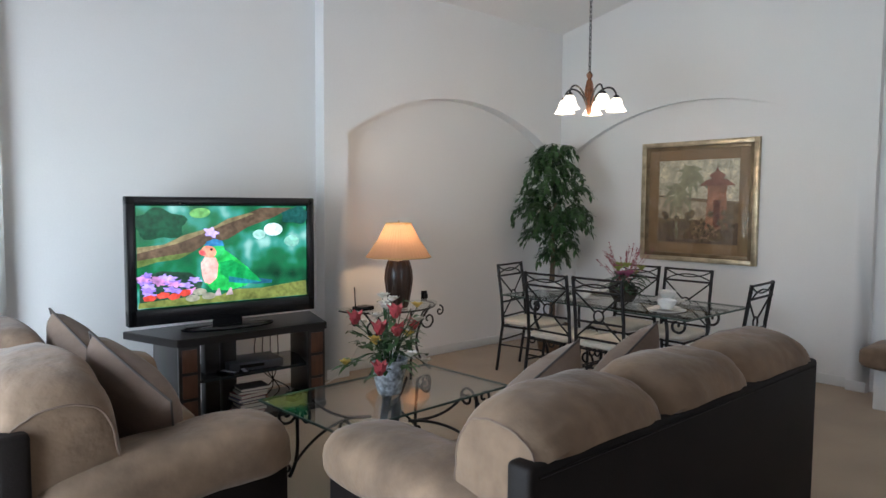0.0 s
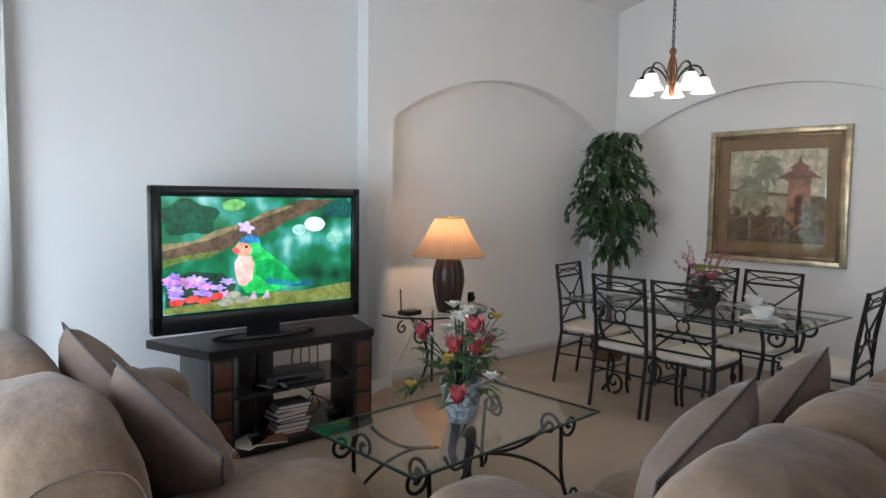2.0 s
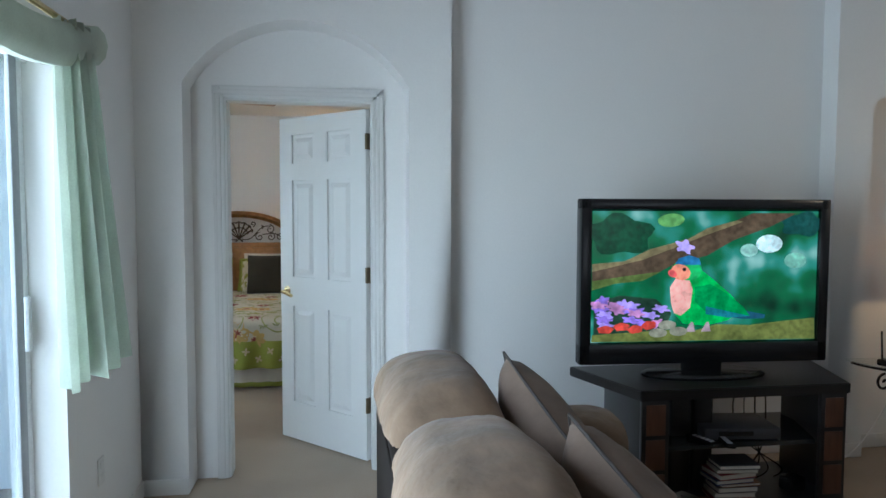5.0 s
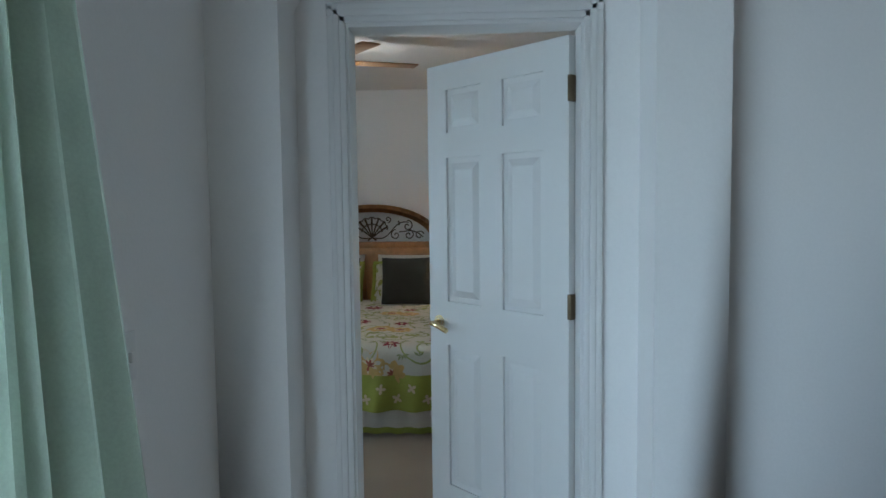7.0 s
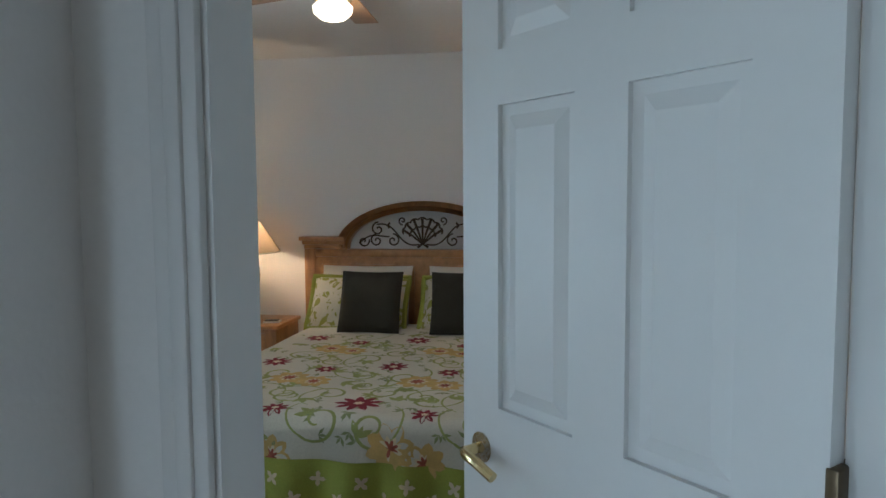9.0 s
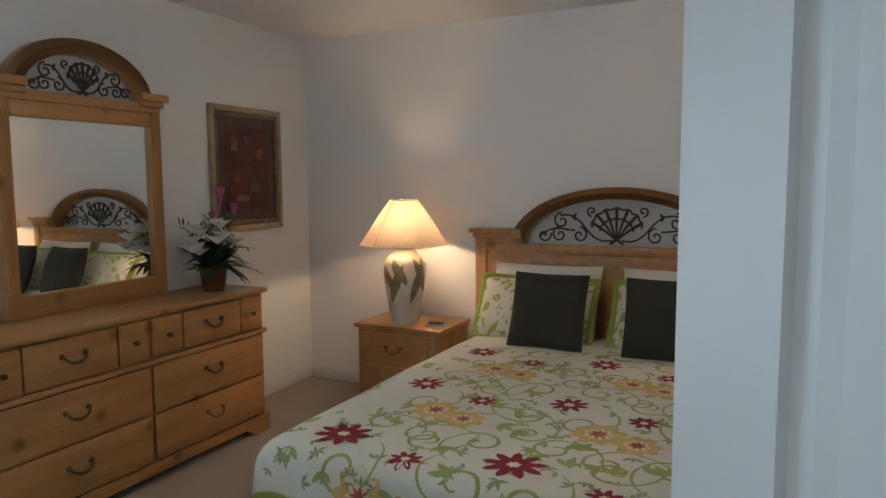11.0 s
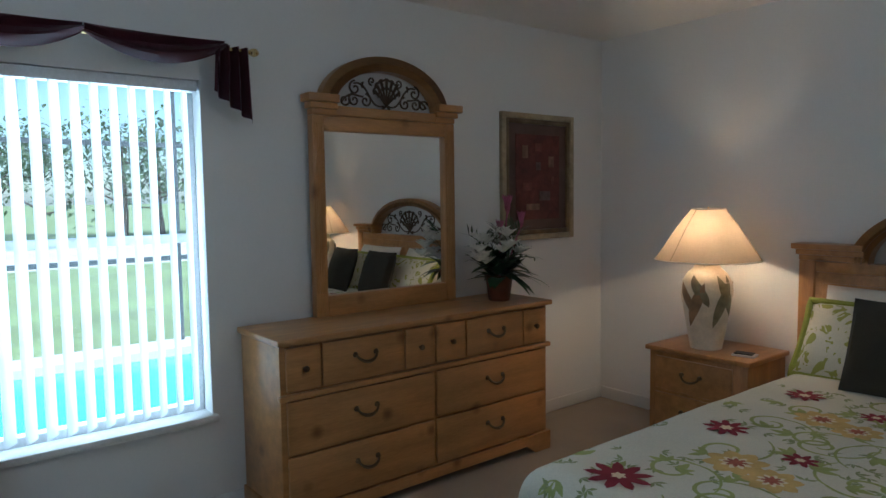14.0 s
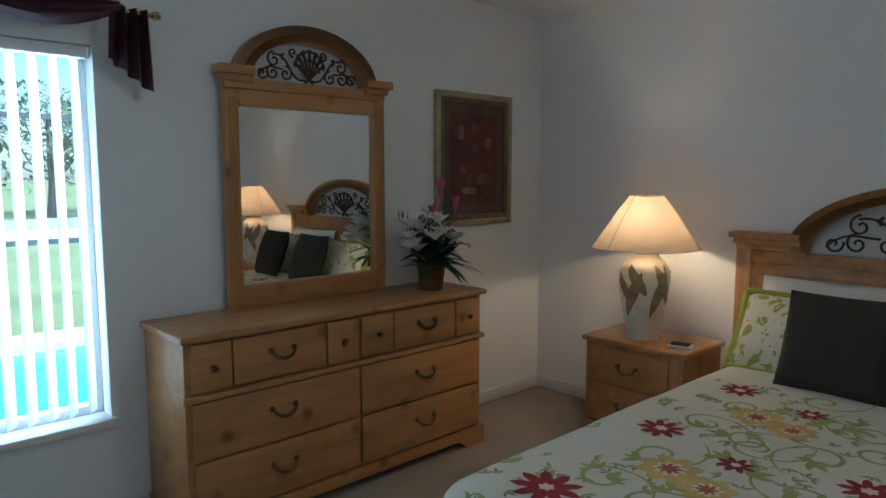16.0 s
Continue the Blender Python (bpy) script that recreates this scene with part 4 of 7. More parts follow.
for r0, r1, flip in ((0.27, 0.105, 0),):
    n = 96
    lo = [bm.verts.new((r0 * (1 + 0.012 * (k % 2)) * math.cos(math.tau * k / n), r0 * (1 + 0.012 * (k % 2)) * math.sin(math.tau * k / n), 0.43)) for k in range(n)]
    mi = [bm.verts.new((0.172 * (1 + 0.012 * (k % 2)) * math.cos(math.tau * k / n), 0.172 * (1 + 0.012 * (k % 2)) * math.sin(math.tau * k / n), 0.58)) for k in range(n)]
    hi = [bm.verts.new((r1 * (1 + 0.012 * (k % 2)) * math.cos(math.tau * k / n), r1 * (1 + 0.012 * (k % 2)) * math.sin(math.tau * k / n), 0.71)) for k in range(n)]
    for q, w in ((lo, mi), (mi, hi)):
        for k in range(n):
            bm.faces.new((q[k], q[(k + 1) % n], w[(k + 1) % n], w[k]))
part("shade", bm, SH_A, la, "pleated amber cloth shade", soft=False)
for r, z in ((0.272, 0.43), (0.107, 0.71)):
    part("trim_ring", tb([(r * math.cos(math.tau * k / 40), r * math.sin(math.tau * k / 40), z) for k in range(40)], 0.006, 6, True), mat("gold_trim", (0.45, 0.30, 0.13), 0.5), la)
part("harp", tb([(0, 0, 0.43), (0.05, 0, 0.55), (0, 0, 0.72), (0, 0, 0.735)], 0.004, 6), BRASS, la)

ro = thing("telephone_router", "small black router with an aerial on the side table", "router", (3.62, 5.28, 0.612), 10)
part("case", bx(-0.075, -0.055, 0.0, 0.075, 0.055, 0.035, bev=0.008), PLASTIC, ro)
part("aerial", tb([(-0.05, 0.04, 0.03), (-0.055, 0.045, 0.19)], 0.005, 8), PLASTIC, ro)
ou = thing("wall_outlet", "dark cable socket on the niche wall", "outlet", (4.62, Y_N - 0.005, 0.60))
part("plate", bx(-0.035, -0.008, -0.05, 0.035, 0.004, 0.05, bev=0.004), PLASTIC, ou)
part("plug", bx(-0.02, -0.04, -0.02, 0.02, -0.008, 0.02, bev=0.005), PLASTIC, ou)

# ---------------------------------------------------------------- dining set
TX, TY, TZ = 5.14, 3.86, 0.715
dt = thing("dining_table", "glass dining table on a scrolled black iron base", "dining table", (TX, TY, 0))
gt = part("tabletop", bx(-0.455, -0.845, TZ - 0.010, 0.455, 0.845, TZ), GLASS, dt, "clear bevelled glass top")
gt.visible_shadow = False
bm = bmesh.new()
for x0, y0, x1, y1 in ((-0.47, -0.86, 0.47, -0.845), (-0.47, 0.845, 0.47, 0.86), (-0.47, -0.845, -0.455, 0.845), (0.455, -0.845, 0.47, 0.845)):
    box(bm, x0, y0, TZ - 0.011, x1, y1, TZ - 0.0005)
part("glass_edge", bm, GLASS_E, gt, "green ground glass edge")
for sy in (-1, 1):
    for sx in (-1, 1):
        part("leg", tb(bez((sx * 0.28, sy * 0.58, TZ - 0.02), (sx * 0.40, sy * 0.72, 0.45), (sx * 0.10, sy * 0.42, 0.30), (sx * 0.28, sy * 0.60, 0.014), 18), 0.013, 8), IRON, dt)
        part("scroll", tb(spiral((sx * 0.25, sy * 0.66, TZ - 0.09), 0.075, 1.3, math.pi / 2, "yz", sgn=-sy), 0.010, 8), IRON, dt)
        part("scroll", tb(spiral((sx * 0.27, sy * 0.50, 0.10), 0.085, 1.3, -math.pi / 2, "yz", sgn=-sy), 0.010, 8), IRON, dt)
    part("rail", tb([(-0.28, sy * 0.58, TZ - 0.022), (0.28, sy * 0.58, TZ - 0.022)], 0.010, 8), IRON, dt)
for sx in (-1, 1):
    part("rail", tb([(sx * 0.28, -0.78, TZ - 0.022), (sx * 0.28, 0.78, TZ - 0.022)], 0.010, 8), IRON, dt)


def dining_chair(at, rz):
    c = thing("dining_chair", "black iron dining chair with a cream padded seat", "chair", at, rz, "chairs round the dining table")
    W, H, S = 0.205, 0.955, 0.43
    for sx in (-1, 1):
        part("back_post", tb([(sx * W, -0.06, 0.004), (sx * W, 0.0, S), (sx * W, -0.015, 0.65), (sx * W, -0.06, H)], 0.0135, 8), IRON, c)
        part("front_leg", tb(bez((sx * W, 0.40, S - 0.02), (sx * W, 0.44, 0.3), (sx * W, 0.36, 0.15), (sx * W, 0.42, 0.006), 10), 0.012, 8), IRON, c)
        part("side_rail", tb([(sx * W, 0.0, S - 0.02), (sx * W, 0.40, S - 0.02)], 0.010, 8), IRON, c)
        part("scroll", tb(spiral((sx * W, 0.30, S - 0.10), 0.06, 1.1, 1.2, "yz"), 0.007, 6), IRON, c)
        part("stretcher", tb([(sx * W, -0.02, 0.24), (sx * W, 0.39, 0.24)], 0.007, 6), IRON, c)

    def yb(z):
        return -0.015 * (z - S) / 0.22 if z < 0.65 else -0.015 - 0.045 * (z - 0.65) / 0.305
    for z in (H - 0.01, H - 0.105, 0.62, S + 0.06):
        part("rail", tb([(-W, yb(z), z), (W, yb(z), z)], 0.009, 8), IRON, c)
    part("rail", tb([(-W, 0.0, S - 0.02), (W, 0.0, S - 0.02)], 0.009, 8), IRON, c)
    part("rail", tb([(-W, 0.40, S - 0.02), (W, 0.40, S - 0.02)], 0.009, 8), IRON, c)
    part("rail", tb([(-W, -0.02, 0.28), (W, -0.02, 0.28)], 0.008, 8), IRON, c)
    a, b = S + 0.06, H - 0.105
    m = (a + b) / 2
    for p, q in (((-W, a), (-0.03, m - 0.03)), ((W, a), (0.03, m - 0.03)), ((-W, b), (-0.03, m + 0.03)), ((W, b), (0.03, m + 0.03))):
        part("brace", tb([(p[0], yb(p[1]), p[1]), (q[0], yb(q[1]), q[1])], 0.007, 6), IRON, c)
    part("ring", tb([(0.042 * math.cos(math.tau * k / 20), yb(m), m + 0.042 * math.sin(math.tau * k / 20)) for k in range(20)], 0.007, 6, True), IRON, c)
    for s in (-1, 1):
        part("crest_bow", tb(bez((-W, yb(H), H - 0.058 - s * 0.045), (-0.08, yb(H), H - 0.058 + s * 0.03), (0.08, yb(H), H - 0.058 + s * 0.03), (W, yb(H), H - 0.058 - s * 0.045), 14), 0.006, 6), IRON, c)
    part("seat", pf(pose(0, 0.205, S + 0.018), 0.215, 0.225, 0.034, ex=0.35, ez=0.6, lump=0.004), mat("seat_cream", (0.62, 0.56, 0.47), 0.9, 0.08, 8, 160, 0.2) if "seat_cream" not in bpy.data.materials else bpy.data.materials["seat_cream"], c, "cream cloth seat pad")
    return c


first = dining_chair((4.56, 4.10, 0), -90)
for x, y, rz in ((4.58, 3.64, -88), (5.00, 4.86, -168), (5.72, 4.08, 90), (5.72, 3.60, 92), (5.20, 2.80, 4)):
    copy_thing(first, pose(x, y, 0, 0, 0, rz))

CHINA = mat("white_china", (0.78, 0.78, 0.75), 0.2, 0.02, 6, 40, 0.0)
for k, (x, y) in enumerate(((4.88, 3.28), (4.88, 4.02), (5.36, 3.55), (5.36, 4.15), (5.10, 4.48))):
    p = thing("plate", "white china dinner plate on the glass table", "plate", (x, y, TZ), 0, "place settings")
    part("plate_rim", lt([(0.0, 0), (0.07, 0), (0.085, 0.006), (0.135, 0.018), (0.137, 0.021), (0.08, 0.011), (0, 0.008)], 36), CHINA, p)
    q = thing("plate", "small white china plate stacked on the dinner plate", "plate", (x, y, TZ + 0.021), 0, "place settings")
    part("plate_rim", lt([(0.0, 0), (0.055, 0), (0.095, 0.014), (0.097, 0.017), (0.055, 0.006), (0, 0.005)], 36), CHINA, q)
    b = thing("bowl", "white china bowl on stacked plates", "bowl", (x, y, TZ + 0.027), 0, "place settings")
    part("bowl_wall", lt([(0.0, 0), (0.035, 0), (0.06, 0.03), (0.07, 0.065), (0.066, 0.065), (0.05, 0.02), (0, 0.012)], 32), CHINA, b)

ce = thing("flower_basket", "silk flower centrepiece in a dark bowl on the table", "flower arrangement", (5.12, 3.80, TZ))
part("bowl", lt([(0.0, 0), (0.07, 0), (0.11, 0.06), (0.115, 0.10), (0.10, 0.10), (0.0, 0.07)], 24), mat("dark_basket", (0.04, 0.03, 0.022), 0.7, 0.3, 20, 60, 0.6), ce)
rng = random.Random(21)
lv = bmesh.new()
PETAL_LIME = mat("petal_lime", (0.30, 0.34, 0.07), 0.6, 0.2, 20, 90, 0.1)
for k in range(110):
    a, r, z = rng.random() * math.tau, rng.uniform(0.02, 0.13), rng.uniform(0.08, 0.22)
    leaf(lv, (r * math.cos(a), r * math.sin(a), z), (math.cos(a), math.sin(a), rng.uniform(-0.3, 0.9)), rng.uniform(0.07, 0.15), rng.uniform(0.025, 0.05), 0.4)
for k in range(11):
    a, r, z = rng.random() * math.tau, rng.uniform(0.04, 0.15), rng.uniform(0.18, 0.30)
    head = bmesh.new()
    bloom(head, (r * math.cos(a), r * math.sin(a), z), 0.055, 6, 0.7, rng)
    part("flower", head, PETAL_PINK if k % 2 else PETAL_LIME, ce, "pink silk flower" if k % 2 else "lime green silk flower")
tw = bmesh.new()
for k in range(26):
    a, r, h = rng.random() * math.tau, rng.uniform(0.08, 0.24), rng.uniform(0.28, 0.46)
    tip = Vector((r * math.cos(a), r * math.sin(a), h))
    tube(tw, [Vector((0, 0, 0.1)), tip * 0.6 + Vector((0, 0, 0.05)), tip], 0.002, 4)
    for q in range(6):
        leaf(tw, tip * rng.uniform(0.8, 1.02), (rng.uniform(-1, 1), rng.uniform(-1, 1), 0.5), 0.025, 0.015, 0, segs=2)
part("foliage", lv, GREENS_D, ce)
part("sprig_work", tw, mat("sprig_pink", (0.33, 0.12, 0.13), 0.7, 0.3, 20, 90, 0.1), ce)

# ---------------------------------------------------------------- chandelier
CHX, CHY, CHZ = 4.72, 3.88, 2.18
chn = thing("chandelier", "bronze chandelier with five lit white glass shades", "chandelier", (CHX, CHY, CHZ))
top = H0 + 0.21 * (Y_F - CHY) - CHZ - 0.03
BRONZE = mat("bronze_marbled", (0.20, 0.085, 0.04), 0.35, 0.5, 25, 60, 0.2, metal=0.4)
part("column", lt([(0.0, -0.02), (0.010, -0.015), (0.02, 0.01), (0.024, 0.04), (0.016, 0.07), (0.014, 0.16), (0.018, 0.22), (0.012, 0.255), (0.022, 0.275), (0.024, 0.29), (0.010, 0.31), (0.0, 0.315)], 24), BRONZE, chn, "mottled bronze centre column")
for k in range(8):
    a = math.tau * k / 8
    part("cage_rib", tb([Vector((p.x * math.cos(a), p.x * math.sin(a), p.z)) for p in bez((0.014, 0, 0.05), (0.045, 0, 0.10), (0.03, 0, 0.2), (0.014, 0, 0.25), 10)], 0.004, 6), BRONZE, chn)
GLS = glow("lit_shade", (1.0, 0.82, 0.58), 0.75)
GLS.node_tree.nodes["Principled BSDF"].inputs["Base Color"].default_value = (0.9, 0.88, 0.84, 1)
for k in range(5):
    a = math.tau * k / 5 + 0.5
    c, s = math.cos(a), math.sin(a)
    arm = part("arm", tb([Vector((p.x * c, p.x * s, p.z)) for p in bez((0.02, 0, 0.06), (0.06, 0, 0.20), (0.19, 0, 0.24), (0.205, 0, 0.13), 14)], 0.007, 8), IRON, chn)
    part("holder", lt([(0, 0.0), (0.026, 0.0), (0.03, 0.012), (0.018, 0.035), (0, 0.035)], 18, (0.205 * c, 0.205 * s, 0.10)), IRON, arm)
    part("glass_shade", lt([(0.028, 0.10), (0.042, 0.08), (0.05, 0.045), (0.066, 0.015), (0.078, 0.0), (0.074, 0.0), (0.045, 0.04), (0.026, 0.096)], 28, (0.205 * c, 0.205 * s, 0.015), wave=lambda t, z: 0.03 * math.cos(10 * t) * (z < 0.02)), GLS, arm, "ruffled white glass shade, lit")
n = int((top - 0.32) / 0.034)
for k in range(n):
    z = 0.33 + 0.034 * k
    pts = [(0.010 * math.cos(math.tau * i / 12), 0, z + 0.024 * math.sin(math.tau * i / 12)) for i in range(12)]
    if k % 2:
        pts = [(0, p[0], p[2]) for p in pts]
    part("chain_link", tb(pts, 0.003, 5, True), IRON, chn)
part("cord", tb([(0, 0, 0.31), (0.006, 0.0, top * 0.6), (0, 0, top)], 0.003, 5), TRIM, chn)
part("ceiling_rose", lt([(0, top - 0.03), (0.05, top - 0.025), (0.065, top + 0.02), (0, top + 0.02)], 24), IRON, chn)
bulb("bulb_chandelier", (CHX, CHY, CHZ - 0.06), 3.8, (1.0, 0.7, 0.44), 0.12)

# ---------------------------------------------------------------- framed picture of the dining wall
GOLD = mat("gilt_frame", (0.48, 0.40, 0.27), 0.35, 0.35, 12, 60, 0.4, metal=0.6)
GOLD_D = mat("gilt_dark", (0.17, 0.12, 0.065), 0.4, 0.3, 12, 60, 0.3, metal=0.4)


def frame_bars(bm, w, h, t, d0, d1, bev=0.004):
    """Four bars of a frame in the xz plane; d0 to d1 in y."""
    box(bm, -w / 2, d0, -h / 2, -w / 2 + t, d1, h / 2, bev)
    box(bm, w / 2 - t, d0, -h / 2, w / 2, d1, h / 2, bev)
    box(bm, -w / 2 + t, d0, -h / 2, w / 2 - t, d1, -h / 2 + t, bev)
    box(bm, -w / 2 + t, d0, h / 2 - t, w / 2 - t, d1, h / 2, bev)


PX, PY, PZ, PW, PH = X_R + 0.068, 3.955, 1.522, 1.17, 1.155
pc = thing("framed_picture", "large gilt-framed painting of a pavilion among palms", "picture", (PX, PY, PZ), -90)
bm = bmesh.new()
frame_bars(bm, PW, PH, 0.045, -0.045, 0)
part("outer_frame", bm, GOLD, pc)
bm = bmesh.new()
frame_bars(bm, PW - 0.09, PH - 0.09, 0.035, -0.035, 0)
part("inner_frame", bm, GOLD_D, pc)
bm = bmesh.new()
frame_bars(bm, PW - 0.15, PH - 0.15, 0.105, -0.020, 0)
part("mount", bm, mat("mount_tan", (0.26, 0.155, 0.08), 0.8, 0.1, 6, 80, 0.1), pc, "tan mount")
IW, IH = PW - 0.36, PH - 0.36
part("canvas", bx(-IW / 2, -0.010, -IH / 2, IW / 2, 0, IH / 2), mat("canvas_ground", (0.20, 0.13, 0.075), 0.6, 0.45, 2.2, 26, 0.2, fvar=0.25), pc, "warm brown painted ground")


def dab(name, pts, col, d):
    bm = bmesh.new()
    bm.faces.new([bm.verts.new((x * IW, -d, z * IH)) for x, z in pts])
    part(name, bm, mat("paint_" + name, col, 0.6, 0.4, 10, 50, 0.2, fvar=0.25), pc, soft=False)


dab("sky_wash", [(-0.5, 0.08), (0.5, 0.0), (0.5, 0.5), (-0.5, 0.5)], (0.54, 0.46, 0.34), 0.0108)
dab("lake", [(-0.5, -0.2), (0.15, -0.22), (0.2, -0.02), (-0.5, 0.06)], (0.40, 0.31, 0.22), 0.0112)
dab("dark_ground", [(-0.5, -0.5), (0.5, -0.5), (0.5, -0.24), (0.2, -0.27), (-0.1, -0.20), (-0.5, -0.26)], (0.13, 0.08, 0.05), 0.0116)
dab("pavilion", [(0.10, -0.32), (0.13, 0.10), (0.12, 0.20), (0.36, 0.20), (0.35, 0.10), (0.38, -0.32)], (0.36, 0.16, 0.095), 0.012)
dab("pavilion_roof", [(0.02, 0.19), (0.12, 0.26), (0.17, 0.27), (0.14, 0.31), (0.22, 0.36), (0.24, 0.43), (0.26, 0.36), (0.34, 0.31), (0.31, 0.27), (0.36, 0.26), (0.46, 0.19)], (0.25, 0.10, 0.07), 0.0126)
dab("doorway", [(0.20, -0.3), (0.20, 0.02), (0.28, 0.02), (0.28, -0.3)], (0.14, 0.05, 0.03), 0.0130)
rng = random.Random(3)
PALM = mat("paint_palm", (0.27, 0.24, 0.15), 0.6, 0.4, 12, 50, 0.2)
bm = bmesh.new()
for cx, cz, n in ((-0.10, 0.30, 11), (-0.27, 0.08, 9)):
    for k in range(n):
        a = math.tau * k / n + 0.2
        p0 = Vector((cx * IW, -0.0117, cz * IH))
        dirv = Vector((math.cos(a), 0, math.sin(a)))
        sd = Vector((-math.sin(a), 0, math.cos(a)))
        L = 0.18 * rng.uniform(0.7, 1.2)
        q = [p0, p0 + dirv * L * 0.5 + sd * 0.034 + Vector((0, 0, 0.02)), p0 + dirv * L + Vector((0, 0, -0.05)), p0 + dirv * L * 0.5 - sd * 0.028 + Vector((0, 0, 0.01))]
        bm.faces.new([bm.verts.new(Vector((v.x, -0.0117 - 0.00002 * k, v.z))) for v in q])
    bm.faces.new([bm.verts.new((cx * IW + dx, -0.01165, cz * IH + dz)) for dx, dz in ((-0.01, 0), (0.01, 0), (0.03, -0.42), (0.0, -0.42))])
part("painted_palm", bm, PALM, pc, soft=False)
bm = bmesh.new()
for k in range(90):
    x, z, r = rng.uniform(-0.46, 0.46), rng.uniform(-0.46, -0.12), rng.uniform(0.012, 0.035)
    bm.faces.new([bm.verts.new((x * IW + r * math.cos(t), -0.0132 - 0.00002 * k, z * IH + r * math.sin(t))) for t in [math.tau * i / 7 for i in range(7)]])
part("painted_bushes", bm, mat("paint_bush", (0.15, 0.10, 0.055), 0.6, 0.6, 30, 60, 0.2), pc, soft=False)
bm = bmesh.new()
for k in range(26):
    x, z, r = rng.gauss(0.12, 0.1), rng.uniform(-0.45, -0.28), rng.uniform(0.004, 0.011)
    bm.faces.new([bm.verts.new((x * IW + r * math.cos(t), -0.0148 - 0.00002 * k, z * IH + r * math.sin(t))) for t in [math.tau * i / 6 for i in range(6)]])
part("painted_flowers", bm, mat("paint_flower", (0.36, 0.22, 0.15), 0.6, 0.4, 30, 60, 0.2), pc, soft=False)
pane = part("glass", bx(-IW / 2 - 0.1, -0.0262, -IH / 2 - 0.1, IW / 2 + 0.1, -0.0242, IH / 2 + 0.1), GLASS, pc, "picture glass")
pane.visible_shadow = False

# low seat at the end of the right wall
ot = thing("ottoman", "low beige padded stool on a pale base", "stool", (6.22, 2.02, 0))
part("base", bx(-0.16, -0.45, 0, 0.24, 0.26, 0.30, bev=0.01), WALL, ot)
part("cushion", pf(pose(0.02, -0.08, 0.385), 0.30, 0.44, 0.09, ex=0.3, ez=0.45, lump=0.006), SUEDE, ot, "beige padded top")

# ---------------------------------------------------------------- bedroom: bed
BCX, BYF, BYH, BW, BZ = -0.545, 7.53, 9.82, 0.775, 0.585
bed = thing("bed", "made double bed with a carved pine and iron headboard", "bed", (BCX, 9.86, 0))
HB = 0.90
WALL_H = 1.02


def arc_pts(rx, rz, zc, n=28, a0=0.0, a1=math.pi):
    return [(rx * math.cos(a0 + (a1 - a0) * k / n), zc + rz * math.sin(a0 + (a1 - a0) * k / n)) for k in range(n + 1)]


def arch_band(bm, ri, ro, zi, zo, zc, y0, y1, n=30):
    a, b = arc_pts(ri, zi, zc, n), arc_pts(ro, zo, zc, n)
    for k in range(n):
        q = [a[k], b[k], b[k + 1], a[k + 1]]
        prism(bm, q, "y", y0, y1)
    bmesh.ops.remove_doubles(bm, verts=bm.verts[:], dist=1e-5)


head = part("headboard", bx(-0.84, -0.03, 0.25, 0.84, 0.02, 1.06, bev=0.006), PINE, bed, "pine headboard")
for sx in (-1, 1):
    part("post", bx(sx * 0.86 - 0.04, -0.045, 0, sx * 0.86 + 0.04, 0.035, 1.10, bev=0.008), PINE_Z, head)
    bm = bmesh.new()
    for w, z0, z1 in ((0.0, 1.095, 1.125), (0.012, 1.125, 1.155), (0.03, 1.155, 1.185)):
        box(bm, min(sx * 0.58, sx * (0.90 + w)), -0.05 - w, z0, max(sx * 0.58, sx * (0.90 + w)), 0.05, z1, 0.006)
    part("cornice", bm, PINE, head)
    part("panel", bx(min(sx * 0.06, sx * 0.78), -0.036, 0.55, max(sx * 0.06, sx * 0.78), -0.028, 0.98, bev=0.006), PINE, head)
part("rail", bx(-0.815, -0.041, 1.035, 0.815, 0.031, 1.092, bev=0.006), PINE, head)
bm = bmesh.new()
arch_band(bm, 0.565, 0.655, 0.285, 0.355, 1.09, -0.045, 0.035)
part("arch", bm, PINE, head, "arched pine moulding")
bm = bmesh.new()
arch_band(bm, 0.595, 0.625, 0.308, 0.332, 1.09, -0.058, -0.040)
part("arch_bead", bm, PINE, head)


SCROLL = mat("bronze_scroll", (0.075, 0.055, 0.04), 0.45, 0.3, 20, 120, 0.3, metal=0.6)


